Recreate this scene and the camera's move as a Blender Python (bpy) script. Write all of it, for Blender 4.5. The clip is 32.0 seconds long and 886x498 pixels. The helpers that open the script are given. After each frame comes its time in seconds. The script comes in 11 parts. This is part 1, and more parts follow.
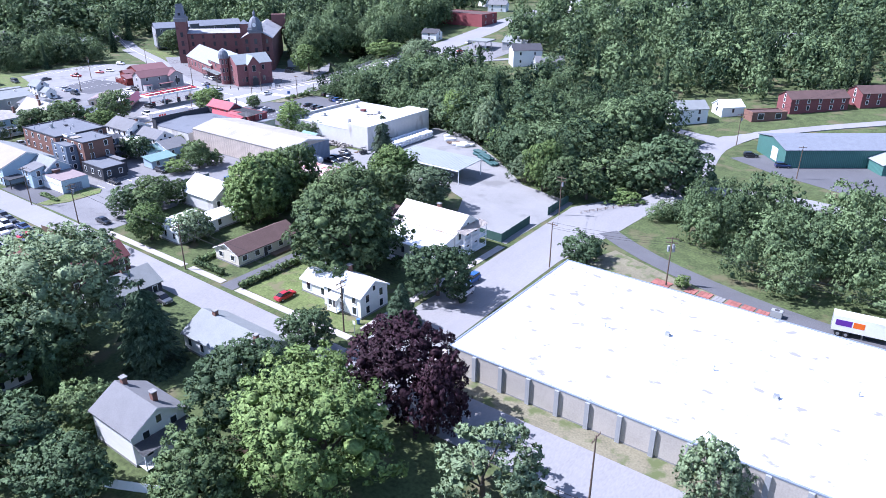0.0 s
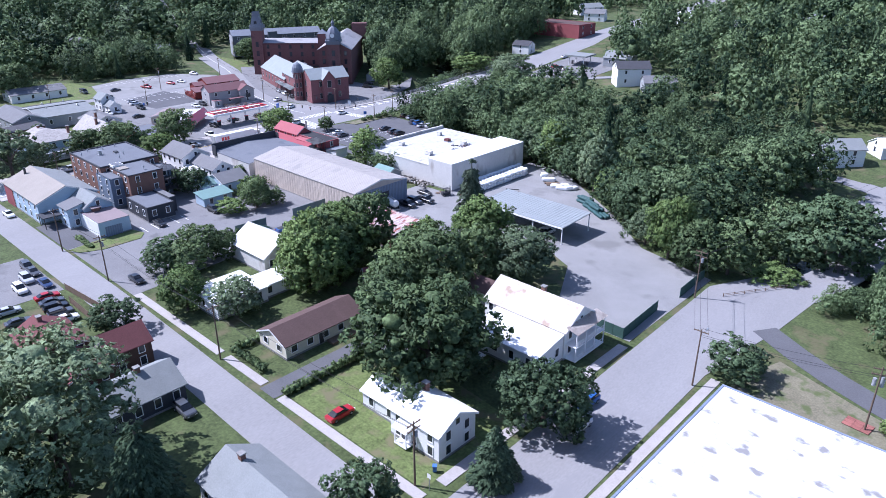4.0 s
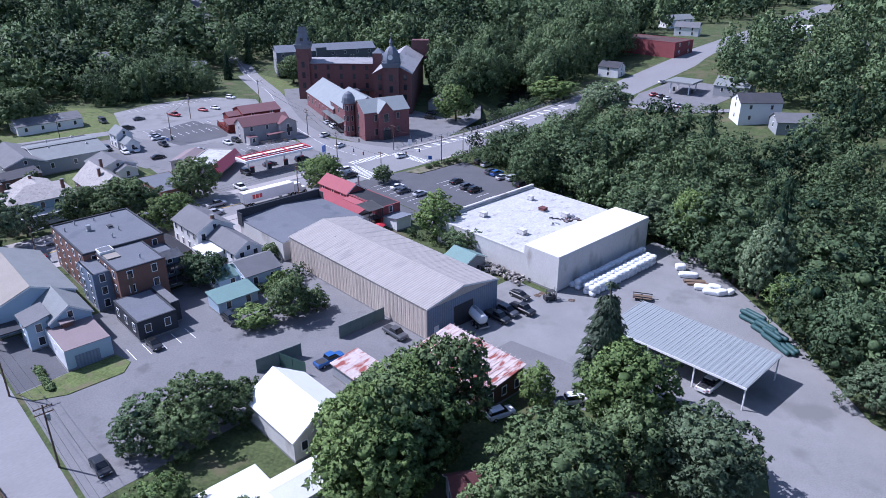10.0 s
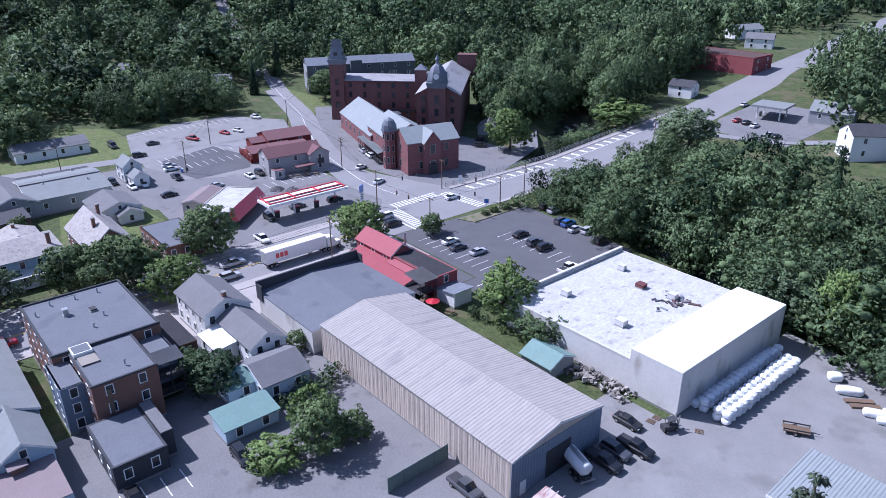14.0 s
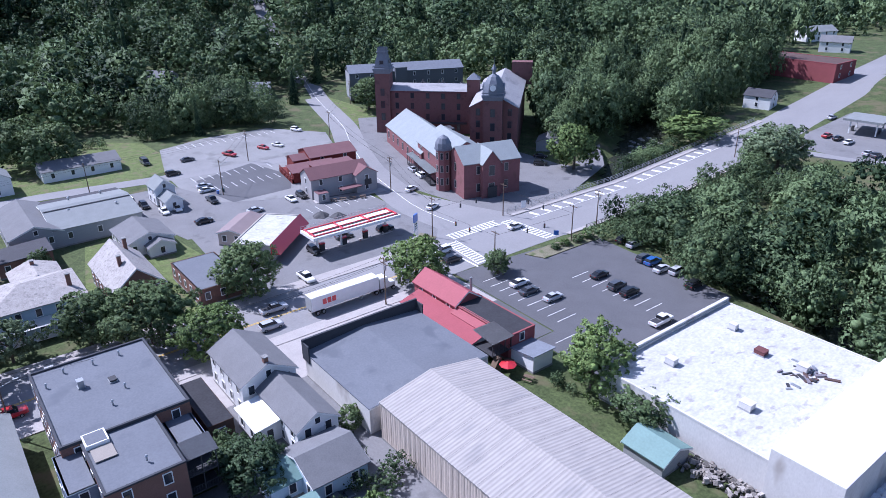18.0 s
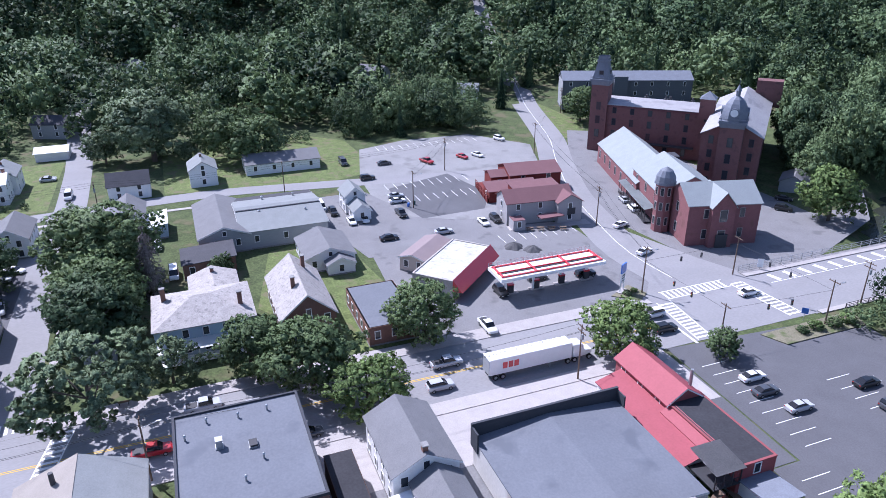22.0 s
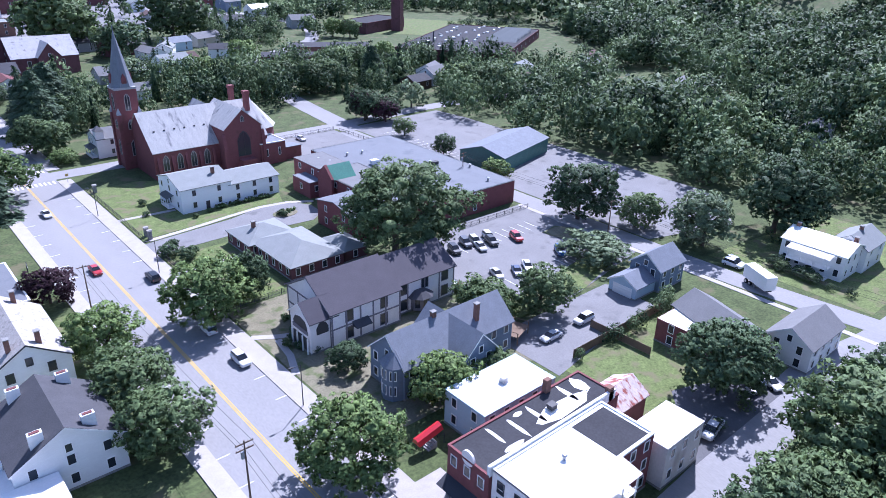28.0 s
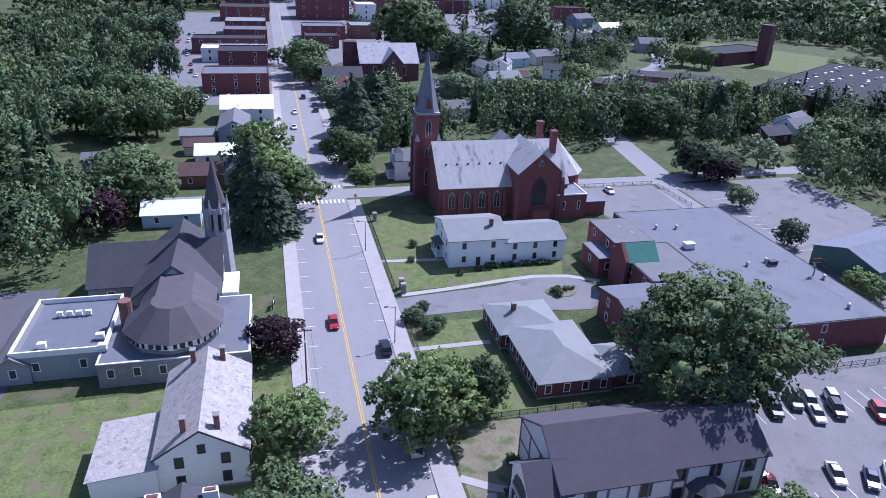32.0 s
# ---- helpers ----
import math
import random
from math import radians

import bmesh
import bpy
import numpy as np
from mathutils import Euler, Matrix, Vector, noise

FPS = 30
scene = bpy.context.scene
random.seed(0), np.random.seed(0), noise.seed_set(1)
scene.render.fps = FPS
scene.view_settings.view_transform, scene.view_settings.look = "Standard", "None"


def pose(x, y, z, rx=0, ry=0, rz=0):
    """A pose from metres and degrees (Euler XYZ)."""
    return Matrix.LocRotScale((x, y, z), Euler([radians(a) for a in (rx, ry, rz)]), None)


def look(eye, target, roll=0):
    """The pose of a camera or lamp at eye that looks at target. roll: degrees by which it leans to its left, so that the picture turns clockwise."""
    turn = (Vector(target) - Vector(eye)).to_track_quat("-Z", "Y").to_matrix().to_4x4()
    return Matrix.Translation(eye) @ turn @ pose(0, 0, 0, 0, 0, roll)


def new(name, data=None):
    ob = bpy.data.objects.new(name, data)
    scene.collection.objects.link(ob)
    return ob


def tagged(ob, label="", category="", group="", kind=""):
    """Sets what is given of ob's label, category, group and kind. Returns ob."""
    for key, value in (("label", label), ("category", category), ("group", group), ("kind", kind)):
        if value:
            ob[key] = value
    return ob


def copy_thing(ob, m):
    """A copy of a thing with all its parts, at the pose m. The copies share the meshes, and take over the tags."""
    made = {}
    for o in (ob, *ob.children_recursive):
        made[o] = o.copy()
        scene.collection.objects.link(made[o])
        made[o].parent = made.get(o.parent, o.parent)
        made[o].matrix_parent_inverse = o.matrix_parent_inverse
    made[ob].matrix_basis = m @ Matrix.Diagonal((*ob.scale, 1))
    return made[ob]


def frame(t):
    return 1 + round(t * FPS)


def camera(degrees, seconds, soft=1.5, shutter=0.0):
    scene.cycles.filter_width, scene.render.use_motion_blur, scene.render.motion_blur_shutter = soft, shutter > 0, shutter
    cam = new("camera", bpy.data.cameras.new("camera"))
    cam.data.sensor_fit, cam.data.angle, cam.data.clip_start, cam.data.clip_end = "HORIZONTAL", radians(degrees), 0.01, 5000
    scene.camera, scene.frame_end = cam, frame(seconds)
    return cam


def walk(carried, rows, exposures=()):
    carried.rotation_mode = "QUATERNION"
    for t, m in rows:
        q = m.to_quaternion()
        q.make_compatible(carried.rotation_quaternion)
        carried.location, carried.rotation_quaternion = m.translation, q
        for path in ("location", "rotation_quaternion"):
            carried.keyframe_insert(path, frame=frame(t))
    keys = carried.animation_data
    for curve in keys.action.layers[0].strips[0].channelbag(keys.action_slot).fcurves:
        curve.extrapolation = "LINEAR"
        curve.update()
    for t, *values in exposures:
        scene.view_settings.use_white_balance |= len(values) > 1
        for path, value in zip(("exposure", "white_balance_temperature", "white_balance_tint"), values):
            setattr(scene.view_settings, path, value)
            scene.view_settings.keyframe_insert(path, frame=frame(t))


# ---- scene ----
cam = camera(64.7, 32.0, soft=0.7)
METRES, EYE, TILT, LEAN, TURN = 290.75, 66.0, 0.0, 0.0, 36.8
ROWS = [
    (0.0, 0.0, 0.0, 0.0, 0.04, -24.17, -0.08),
    (0.5, -0.0013, 0.017, 0.0002, 1.03, -24.17, -0.09),
    (1.0, -0.003, 0.0341, 0.0003, 2.0, -24.17, -0.08),
    (1.5, -0.0052, 0.0509, 0.0005, 2.94, -24.17, -0.06),
    (2.0, -0.0078, 0.0678, 0.0004, 3.83, -24.13, -0.08),
    (2.5, -0.0106, 0.0845, 0.0006, 4.51, -24.11, -0.05),
    (3.0, -0.0139, 0.1012, 0.0007, 5.17, -24.08, -0.04),
    (3.5, -0.0175, 0.1179, 0.0007, 5.84, -24.04, -0.03),
    (5.5, -0.0344, 0.1844, 0.0008, 8.53, -23.9, 0.01),
    (6.0, -0.0394, 0.2012, 0.001, 9.19, -23.89, 0.02),
    (6.5, -0.0445, 0.2178, 0.0012, 9.65, -23.87, 0.05),
    (7.0, -0.0499, 0.2343, 0.0015, 10.16, -23.86, 0.06),
    (7.5, -0.0555, 0.2508, 0.0018, 10.66, -23.88, 0.07),
    (8.0, -0.0609, 0.2674, 0.0019, 10.95, -23.86, 0.09),
    (8.5, -0.0669, 0.2838, 0.0022, 10.79, -23.86, 0.08),
    (9.0, -0.0732, 0.3, 0.0023, 10.63, -23.86, 0.1),
    (9.5, -0.0796, 0.316, 0.0026, 10.49, -23.86, 0.11),
    (10.0, -0.086, 0.3323, 0.0028, 10.34, -23.86, 0.12),
    (10.5, -0.0927, 0.3483, 0.003, 10.18, -23.85, 0.13),
    (11.0, -0.0994, 0.3644, 0.0034, 10.03, -23.86, 0.14),
    (11.5, -0.106, 0.3804, 0.0034, 9.89, -23.83, 0.16),
    (12.0, -0.1126, 0.3964, 0.0035, 9.76, -23.82, 0.18),
    (12.5, -0.1192, 0.4123, 0.0036, 9.62, -23.81, 0.17),
    (13.0, -0.1262, 0.428, 0.0039, 9.74, -23.81, 0.16),
    (13.5, -0.1333, 0.4434, 0.004, 10.65, -23.78, 0.14),
    (14.0, -0.1399, 0.4589, 0.004, 12.65, -23.76, 0.11),
    (14.5, -0.1477, 0.4737, 0.0043, 14.36, -23.77, 0.08),
    (15.0, -0.1525, 0.4901, 0.0047, 16.39, -23.69, 0.09),
    (15.5, -0.1593, 0.5031, 0.0048, 16.29, -23.6, 0.07),
    (17.5, -0.1796, 0.5252, 0.0041, 15.48, -23.67, 0.52),
    (18.0, -0.1831, 0.5293, 0.0041, 15.23, -23.82, 0.68),
    (18.5, -0.1867, 0.5349, 0.0041, 15.01, -23.91, 0.79),
    (19.0, -0.1904, 0.542, 0.0042, 14.79, -23.98, 0.86),
    (19.5, -0.1945, 0.5505, 0.0042, 14.68, -24.03, 0.86),
    (20.0, -0.1989, 0.5599, 0.0045, 15.55, -24.07, 0.84),
    (20.5, -0.2048, 0.5699, 0.0049, 19.45, -24.06, 0.7),
    (21.0, -0.2097, 0.5818, 0.0049, 24.09, -24.04, 0.58),
    (21.5, -0.2154, 0.5944, 0.005, 28.34, -24.06, 0.43),
    (22.0, -0.2226, 0.6074, 0.0052, 32.1, -24.1, 0.31),
    (22.5, -0.2307, 0.6206, 0.0053, 36.31, -24.13, 0.17),
    (23.0, -0.2402, 0.6331, 0.0056, 41.59, -24.17, -0.01),
    (23.5, -0.2505, 0.646, 0.0058, 47.47, -24.23, -0.2),
    (24.0, -0.2618, 0.6586, 0.0062, 53.07, -24.31, -0.34),
    (24.5, -0.2744, 0.6704, 0.0061, 58.78, -24.34, -0.49),
    (26.5, -0.335, 0.7071, 0.0069, 83.0, -24.52, -1.06),
    (27.0, -0.352, 0.7129, 0.0068, 89.43, -24.54, -1.2),
    (27.5, -0.3694, 0.7169, 0.007, 95.79, -24.59, -1.32),
    (28.0, -0.3871, 0.7194, 0.0068, 102.14, -24.6, -1.42),
    (28.5, -0.4033, 0.7199, 0.0072, 107.96, -24.65, -1.52),
    (29.0, -0.421, 0.7193, 0.0077, 113.89, -24.7, -1.67),
    (29.5, -0.4394, 0.7183, 0.0083, 115.59, -24.63, -1.73),
    (30.0, -0.4555, 0.712, 0.0082, 117.86, -24.57, -1.93),
    (30.5, -0.4723, 0.7067, 0.0084, 121.32, -24.54, -1.95),
    (31.0, -0.4881, 0.6995, 0.0085, 124.07, -24.52, -2.03),
    (31.5, -0.5035, 0.691, 0.0087, 126.98, -24.5, -2.14),
    (32.0, -0.5184, 0.6819, 0.009, 129.86, -24.49, -2.23),
]
EXPOSURES = [(0.0, 1.2, 5400, 22), (2.0, 1.05, 5400, 22), (4.5, 0.65, 5350, 23), (7.0, 0.35, 5300, 24), (15.0, 0.45, 5300, 24), (19.0, 0.6, 5300, 24), (22.0, 0.72, 5450, 24), (24.0, 0.8, 5450, 24), (28.0, 1.0, 5250, 25), (32.0, 0.45, 5200, 28)]
walk(cam, [(t, pose(0, 0, EYE, TILT, LEAN, TURN) @ pose(METRES * x, METRES * y, METRES * z, 90 + pitch, roll, yaw)) for t, x, y, z, yaw, pitch, roll in ROWS], EXPOSURES)

# ---- light: clear noon sky, sun high in the west-south-west of the plan ----
SUN_FROM = Vector((-0.86, -0.51, 0)).normalized()
SUN_HEIGHT = radians(50)
world = bpy.data.worlds.new("world")
scene.world = world
world.use_nodes = True
wn = world.node_tree.nodes
sky = wn.new("ShaderNodeTexSky")
sky.sky_type = "NISHITA"
sky.sun_disc = False
sky.sun_elevation = SUN_HEIGHT
sky.sun_rotation = math.atan2(SUN_FROM.x, SUN_FROM.y)
wn["Background"].inputs["Strength"].default_value = 0.098
world.node_tree.links.new(sky.outputs[0], wn["Background"].inputs["Color"])
sun_data = bpy.data.lights.new("sun", "SUN")
sun_data.energy = 4.6
sun_data.angle = radians(0.53)
sun_data.color = (1.0, 0.96, 0.9)
sun = new("sun", sun_data)
sun_dir = Vector((SUN_FROM.x * math.cos(SUN_HEIGHT), SUN_FROM.y * math.cos(SUN_HEIGHT), math.sin(SUN_HEIGHT)))
sun.matrix_world = look(sun_dir * 300, (0, 0, 0))


# ---- materials ----
def surface(name, colour, rough=0.85, vary=0.18, scale=0.35, fine=6.0, bump=0.25, metal=0.0, spec=0.3, per_object=0.0, stain=None, island=0.0, rot=None, stretch=(1, 1, 1)):
    """A worn surface: broad patches, fine grain, bump; stain: (colour, amount, scale) of blotches on top."""
    m = bpy.data.materials.new(name)
    m.use_nodes = True
    nt = m.node_tree
    n, l = nt.nodes, nt.links
    b = n["Principled BSDF"]
    b.inputs["Roughness"].default_value = rough
    b.inputs["Metallic"].default_value = metal
    b.inputs["Specular IOR Level"].default_value = spec
    co = n.new("ShaderNodeTexCoord")
    mp = n.new("ShaderNodeMapping")
    mp.inputs["Scale"].default_value = stretch
    l.new(co.outputs["Object"], mp.inputs["Vector"])
    big = n.new("ShaderNodeTexNoise")
    big.inputs["Scale"].default_value = scale
    big.inputs["Detail"].default_value = 6
    big.inputs["Roughness"].default_value = 0.65
    sm = n.new("ShaderNodeTexNoise")
    sm.inputs["Scale"].default_value = fine
    sm.inputs["Detail"].default_value = 4
    for t in (big, sm):
        l.new(mp.outputs[0], t.inputs["Vector"])
    add = n.new("ShaderNodeMath")
    add.operation = "ADD"
    l.new(big.outputs["Fac"], add.inputs[0])
    l.new(sm.outputs["Fac"], add.inputs[1])
    val = add.outputs[0]
    if per_object:
        inf = n.new("ShaderNodeObjectInfo")
        k = n.new("ShaderNodeMath")
        k.operation = "MULTIPLY_ADD"
        k.inputs[1].default_value = per_object
        l.new(inf.outputs["Random"], k.inputs[0])
        l.new(val, k.inputs[2])
        val = k.outputs[0]
    if island:
        geo = n.new("ShaderNodeNewGeometry")
        k = n.new("ShaderNodeMath")
        k.operation = "MULTIPLY_ADD"
        k.inputs[1].default_value = island
        l.new(geo.outputs["Random Per Island"], k.inputs[0])
        l.new(val, k.inputs[2])
        val = k.outputs[0]
    mid = 1.0 + (per_object + island) / 2
    mr = n.new("ShaderNodeMapRange")
    mr.inputs["From Min"].default_value = mid - 0.5 - (per_object + island) / 3
    mr.inputs["From Max"].default_value = mid + 0.5 + (per_object + island) / 3
    l.new(val, mr.inputs["Value"])
    ramp = n.new("ShaderNodeMix")
    ramp.data_type = "RGBA"
    ramp.inputs["A"].default_value = (*[c * (1 - vary * 1.6) for c in colour], 1)
    ramp.inputs["B"].default_value = (*[min(1, c * (1 + vary * 1.6)) for c in colour], 1)
    l.new(mr.outputs[0], ramp.inputs["Factor"])
    out = ramp.outputs["Result"]
    if stain:
        sc, amount, ss = stain
        tn = n.new("ShaderNodeTexNoise")
        tn.inputs["Scale"].default_value = ss
        tn.inputs["Detail"].default_value = 5
        l.new(mp.outputs[0], tn.inputs["Vector"])
        r2 = n.new("ShaderNodeMapRange")
        r2.inputs["From Min"].default_value = 0.62 - amount * 0.25
        r2.inputs["From Max"].default_value = 0.72 - amount * 0.2
        l.new(tn.outputs["Fac"], r2.inputs["Value"])
        mx = n.new("ShaderNodeMix")
        mx.data_type = "RGBA"
        mx.inputs["B"].default_value = (*sc, 1)
        l.new(r2.outputs[0], mx.inputs["Factor"])
        l.new(out, mx.inputs["A"])
        out = mx.outputs["Result"]
    l.new(out, b.inputs["Base Color"])
    if bump:
        bp = n.new("ShaderNodeBump")
        bp.inputs["Strength"].default_value = bump
        bp.inputs["Distance"].default_value = 0.05
        l.new(sm.outputs["Fac"], bp.inputs["Height"])
        l.new(bp.outputs[0], b.inputs["Normal"])
    return m


def leafy(name, dark, light, stuff=False):
    """Foliage: each clump and each tree a little different, slightly translucent; leaf gaps painted dark."""
    m = bpy.data.materials.new(name)
    m.use_nodes = True
    n, l = m.node_tree.nodes, m.node_tree.links
    b = n["Principled BSDF"]
    b.inputs["Roughness"].default_value = 0.6
    b.inputs["Specular IOR Level"].default_value = 0.1
    geo = n.new("ShaderNodeNewGeometry")
    inf = n.new("ShaderNodeObjectInfo")
    co = n.new("ShaderNodeTexCoord")
    tn = n.new("ShaderNodeTexNoise")
    tn.inputs["Scale"].default_value = 0.075 if stuff else 0.5
    tn.inputs["Detail"].default_value = 4
    l.new(co.outputs["Object"], tn.inputs["Vector"])
    a = n.new("ShaderNodeMath")
    a.operation = "MULTIPLY_ADD"
    a.inputs[1].default_value = 0.4
    l.new(geo.outputs["Random Per Island"], a.inputs[0])
    l.new(tn.outputs["Fac"], a.inputs[2])
    if stuff:
        cell = n.new("ShaderNodeAttribute")
        cell.attribute_name = "tone"
        each = n.new("ShaderNodeMath")
        each.operation = "MULTIPLY_ADD"
        each.inputs[1].default_value = 0.6
        each.inputs[2].default_value = -0.27
        l.new(cell.outputs["Fac"], each.inputs[0])
        sum_ = n.new("ShaderNodeMath")
        l.new(each.outputs[0], sum_.inputs[0])
        l.new(tn.outputs["Fac"], sum_.inputs[1])
        l.new(sum_.outputs[0], a.inputs[2])
    c = n.new("ShaderNodeMath")
    c.operation = "MULTIPLY_ADD"
    c.inputs[1].default_value = 0.0 if stuff else 0.35
    l.new(inf.outputs["Random"], c.inputs[0])
    l.new(a.outputs[0], c.inputs[2])
    mr = n.new("ShaderNodeMapRange")
    mr.inputs["From Min"].default_value = 0.35
    mr.inputs["From Max"].default_value = 1.0 if stuff else 1.15
    l.new(c.outputs[0], mr.inputs["Value"])
    mx = n.new("ShaderNodeMix")
    mx.data_type = "RGBA"
    mx.inputs["A"].default_value = (*dark, 1)
    mx.inputs["B"].default_value = (light[0] * 1.02, light[1], light[2], 1)
    l.new(mr.outputs[0], mx.inputs["Factor"])
    # Fine noise puts lit leaves and shaded gaps between them into the colour.
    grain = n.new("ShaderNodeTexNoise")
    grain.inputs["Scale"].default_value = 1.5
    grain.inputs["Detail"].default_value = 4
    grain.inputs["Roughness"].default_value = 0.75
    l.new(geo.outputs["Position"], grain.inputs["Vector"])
    gap_shade = n.new("ShaderNodeMapRange")
    gap_shade.inputs["From Min"].default_value = 0.36
    gap_shade.inputs["From Max"].default_value = 0.64
    gap_shade.inputs["To Min"].default_value = 0.55
    gap_shade.inputs["To Max"].default_value = 1.55
    l.new(grain.outputs["Fac"], gap_shade.inputs["Value"])
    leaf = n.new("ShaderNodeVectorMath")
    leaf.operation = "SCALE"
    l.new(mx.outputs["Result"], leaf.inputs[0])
    l.new(gap_shade.outputs[0], leaf.inputs["Scale"])
    bump = n.new("ShaderNodeBump")
    bump.inputs["Strength"].default_value = 0.5
    bump.inputs["Distance"].default_value = 0.2
    l.new(grain.outputs["Fac"], bump.inputs["Height"])
    l.new(bump.outputs[0], b.inputs["Normal"])
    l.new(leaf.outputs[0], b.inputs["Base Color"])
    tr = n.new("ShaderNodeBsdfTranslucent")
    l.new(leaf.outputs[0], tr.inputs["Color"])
    sh = n.new("ShaderNodeMixShader")
    sh.inputs[0].default_value = 0.2
    l.new(b.outputs[0], sh.inputs[1])
    l.new(tr.outputs[0], sh.inputs[2])
    l.new(sh.outputs[0], n["Material Output"].inputs["Surface"])
    return m


def glass(name, colour=(0.03, 0.035, 0.045), rough=0.08):
    m = bpy.data.materials.new(name)
    m.use_nodes = True
    b = m.node_tree.nodes["Principled BSDF"]
    b.inputs["Base Color"].default_value = (*colour, 1)
    b.inputs["Roughness"].default_value = rough
    b.inputs["Specular IOR Level"].default_value = 0.6
    return m


def paint(name, colour, rough=0.3, metal=0.0):
    m = surface(name, colour, rough, 0.05, 0.8, 9.0, 0.0, metal, 0.5)
    m.node_tree.nodes["Principled BSDF"].inputs["Coat Weight"].default_value = 0.5
    return m


def corrugate(m, period, axis, depth=0.12):
    """Fine parallel ridges of sheet metal, as relief and as painted light and shade."""
    n, l = m.node_tree.nodes, m.node_tree.links
    b = n["Principled BSDF"]
    co = n.new("ShaderNodeTexCoord")
    w = n.new("ShaderNodeTexWave")
    w.bands_direction = axis
    w.inputs["Scale"].default_value = 0.314 / period
    w.inputs["Distortion"].default_value = 0.15
    l.new(co.outputs["Object"], w.inputs["Vector"])
    # Crests lighter, furrows darker: the ridges' light and shade go into the colour.
    tone = n.new("ShaderNodeMapRange")
    tone.inputs["To Min"].default_value = 1 - depth
    tone.inputs["To Max"].default_value = 1 + depth
    l.new(w.outputs["Fac"], tone.inputs["Value"])
    k = n.new("ShaderNodeVectorMath")
    k.operation = "SCALE"
    l.new(b.inputs["Base Color"].links[0].from_socket, k.inputs[0])
    l.new(tone.outputs[0], k.inputs["Scale"])
    l.new(k.outputs[0], b.inputs["Base Color"])
    bp = n.new("ShaderNodeBump")
    bp.inputs["Strength"].default_value = 0.5
    bp.inputs["Distance"].default_value = 0.06
    l.new(w.outputs["Fac"], bp.inputs["Height"])
    l.new(bp.outputs[0], b.inputs["Normal"])


ASPHALT = surface("asphalt", (0.19, 0.187, 0.19), 0.9, 0.16, 0.12, 3.0, 0.3, stain=((0.14, 0.138, 0.14), 0.15, 0.25))
ROAD = surface("road_asphalt", (0.25, 0.245, 0.247), 0.9, 0.12, 0.1, 4.0, 0.25, stain=((0.24, 0.236, 0.24), 0.1, 0.3), stretch=(1, 0.35, 1))
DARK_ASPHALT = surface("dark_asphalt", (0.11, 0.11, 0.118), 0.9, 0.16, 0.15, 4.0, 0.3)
GRAVEL = surface("pale_gravel", (0.24, 0.237, 0.235), 0.95, 0.2, 0.09, 5.0, 0.5, stain=((0.18, 0.178, 0.175), 0.25, 0.12))
CONCRETE = surface("pale_concrete", (0.37, 0.345, 0.33), 0.9, 0.14, 0.5, 5.0, 0.2, per_object=0.3)
GRASS = surface("mown_grass", (0.07, 0.092, 0.034), 0.95, 0.5, 0.3, 1.8, 0.8, stain=((0.12, 0.11, 0.06), 0.3, 0.16))
LAWN = surface("green_lawn", (0.118, 0.15, 0.05), 0.95, 0.45, 0.45, 2.2, 0.8, stain=((0.15, 0.14, 0.075), 0.4, 0.3))
DRY = surface("dry_verge", (0.185, 0.17, 0.115), 0.95, 0.3, 0.3, 3.0, 0.6, stain=((0.1, 0.12, 0.05), 0.45, 0.35))
WHITE_LINE = surface("road_paint_white", (0.75, 0.75, 0.74), 0.7, 0.15, 1.0, 8.0, 0.0)
YELLOW_LINE = surface("road_paint_yellow", (0.62, 0.4, 0.06), 0.7, 0.15, 1.0, 8.0, 0.0)
WATER = glass("river_water", (0.035, 0.04, 0.03), 0.25)
SIDING_WHITE = surface("white_clapboard", (0.74, 0.74, 0.73), 0.7, 0.06, 0.6, 5.0, 0.1, stretch=(1, 1, 4))
SIDING_CREAM = surface("cream_siding", (0.62, 0.58, 0.47), 0.75, 0.06, 0.6, 5.0, 0.1, stretch=(1, 1, 4))
SIDING_BLUE = surface("pale_blue_siding", (0.4, 0.5, 0.58), 0.75, 0.07, 0.6, 5.0, 0.1, stretch=(1, 1, 4))
SIDING_SLATE = surface("slate_blue_siding", (0.16, 0.2, 0.26), 0.75, 0.1, 0.6, 5.0, 0.1, stretch=(1, 1, 4))
SIDING_GREY = surface("grey_siding", (0.3, 0.31, 0.32), 0.75, 0.1, 0.6, 5.0, 0.1, stretch=(1, 1, 4))
SIDING_TAN = surface("tan_siding", (0.5, 0.43, 0.37), 0.75, 0.08, 0.6, 5.0, 0.1, stretch=(1, 1, 4))
SIDING_DARK = surface("charcoal_siding", (0.05, 0.053, 0.062), 0.8, 0.15, 0.6, 5.0, 0.1, stretch=(1, 1, 4))
SIDING_BROWN = surface("brown_siding", (0.085, 0.05, 0.038), 0.8, 0.15, 0.6, 5.0, 0.1)
SIDING_PINK = surface("pale_mauve_stucco", (0.8, 0.75, 0.73), 0.8, 0.08, 0.6, 5.0, 0.1)
BRICK = surface("red_brick", (0.19, 0.07, 0.072), 0.9, 0.2, 0.5, 9.0, 0.3, stain=((0.145, 0.06, 0.055), 0.2, 0.5))
BRICK_DARK = surface("weathered_mill_brick", (0.14, 0.062, 0.07), 0.9, 0.2, 0.4, 8.0, 0.3, stain=((0.105, 0.05, 0.048), 0.25, 0.3))
BRICK_BROWN = surface("brown_brick", (0.2, 0.11, 0.085), 0.9, 0.2, 0.5, 9.0, 0.3)
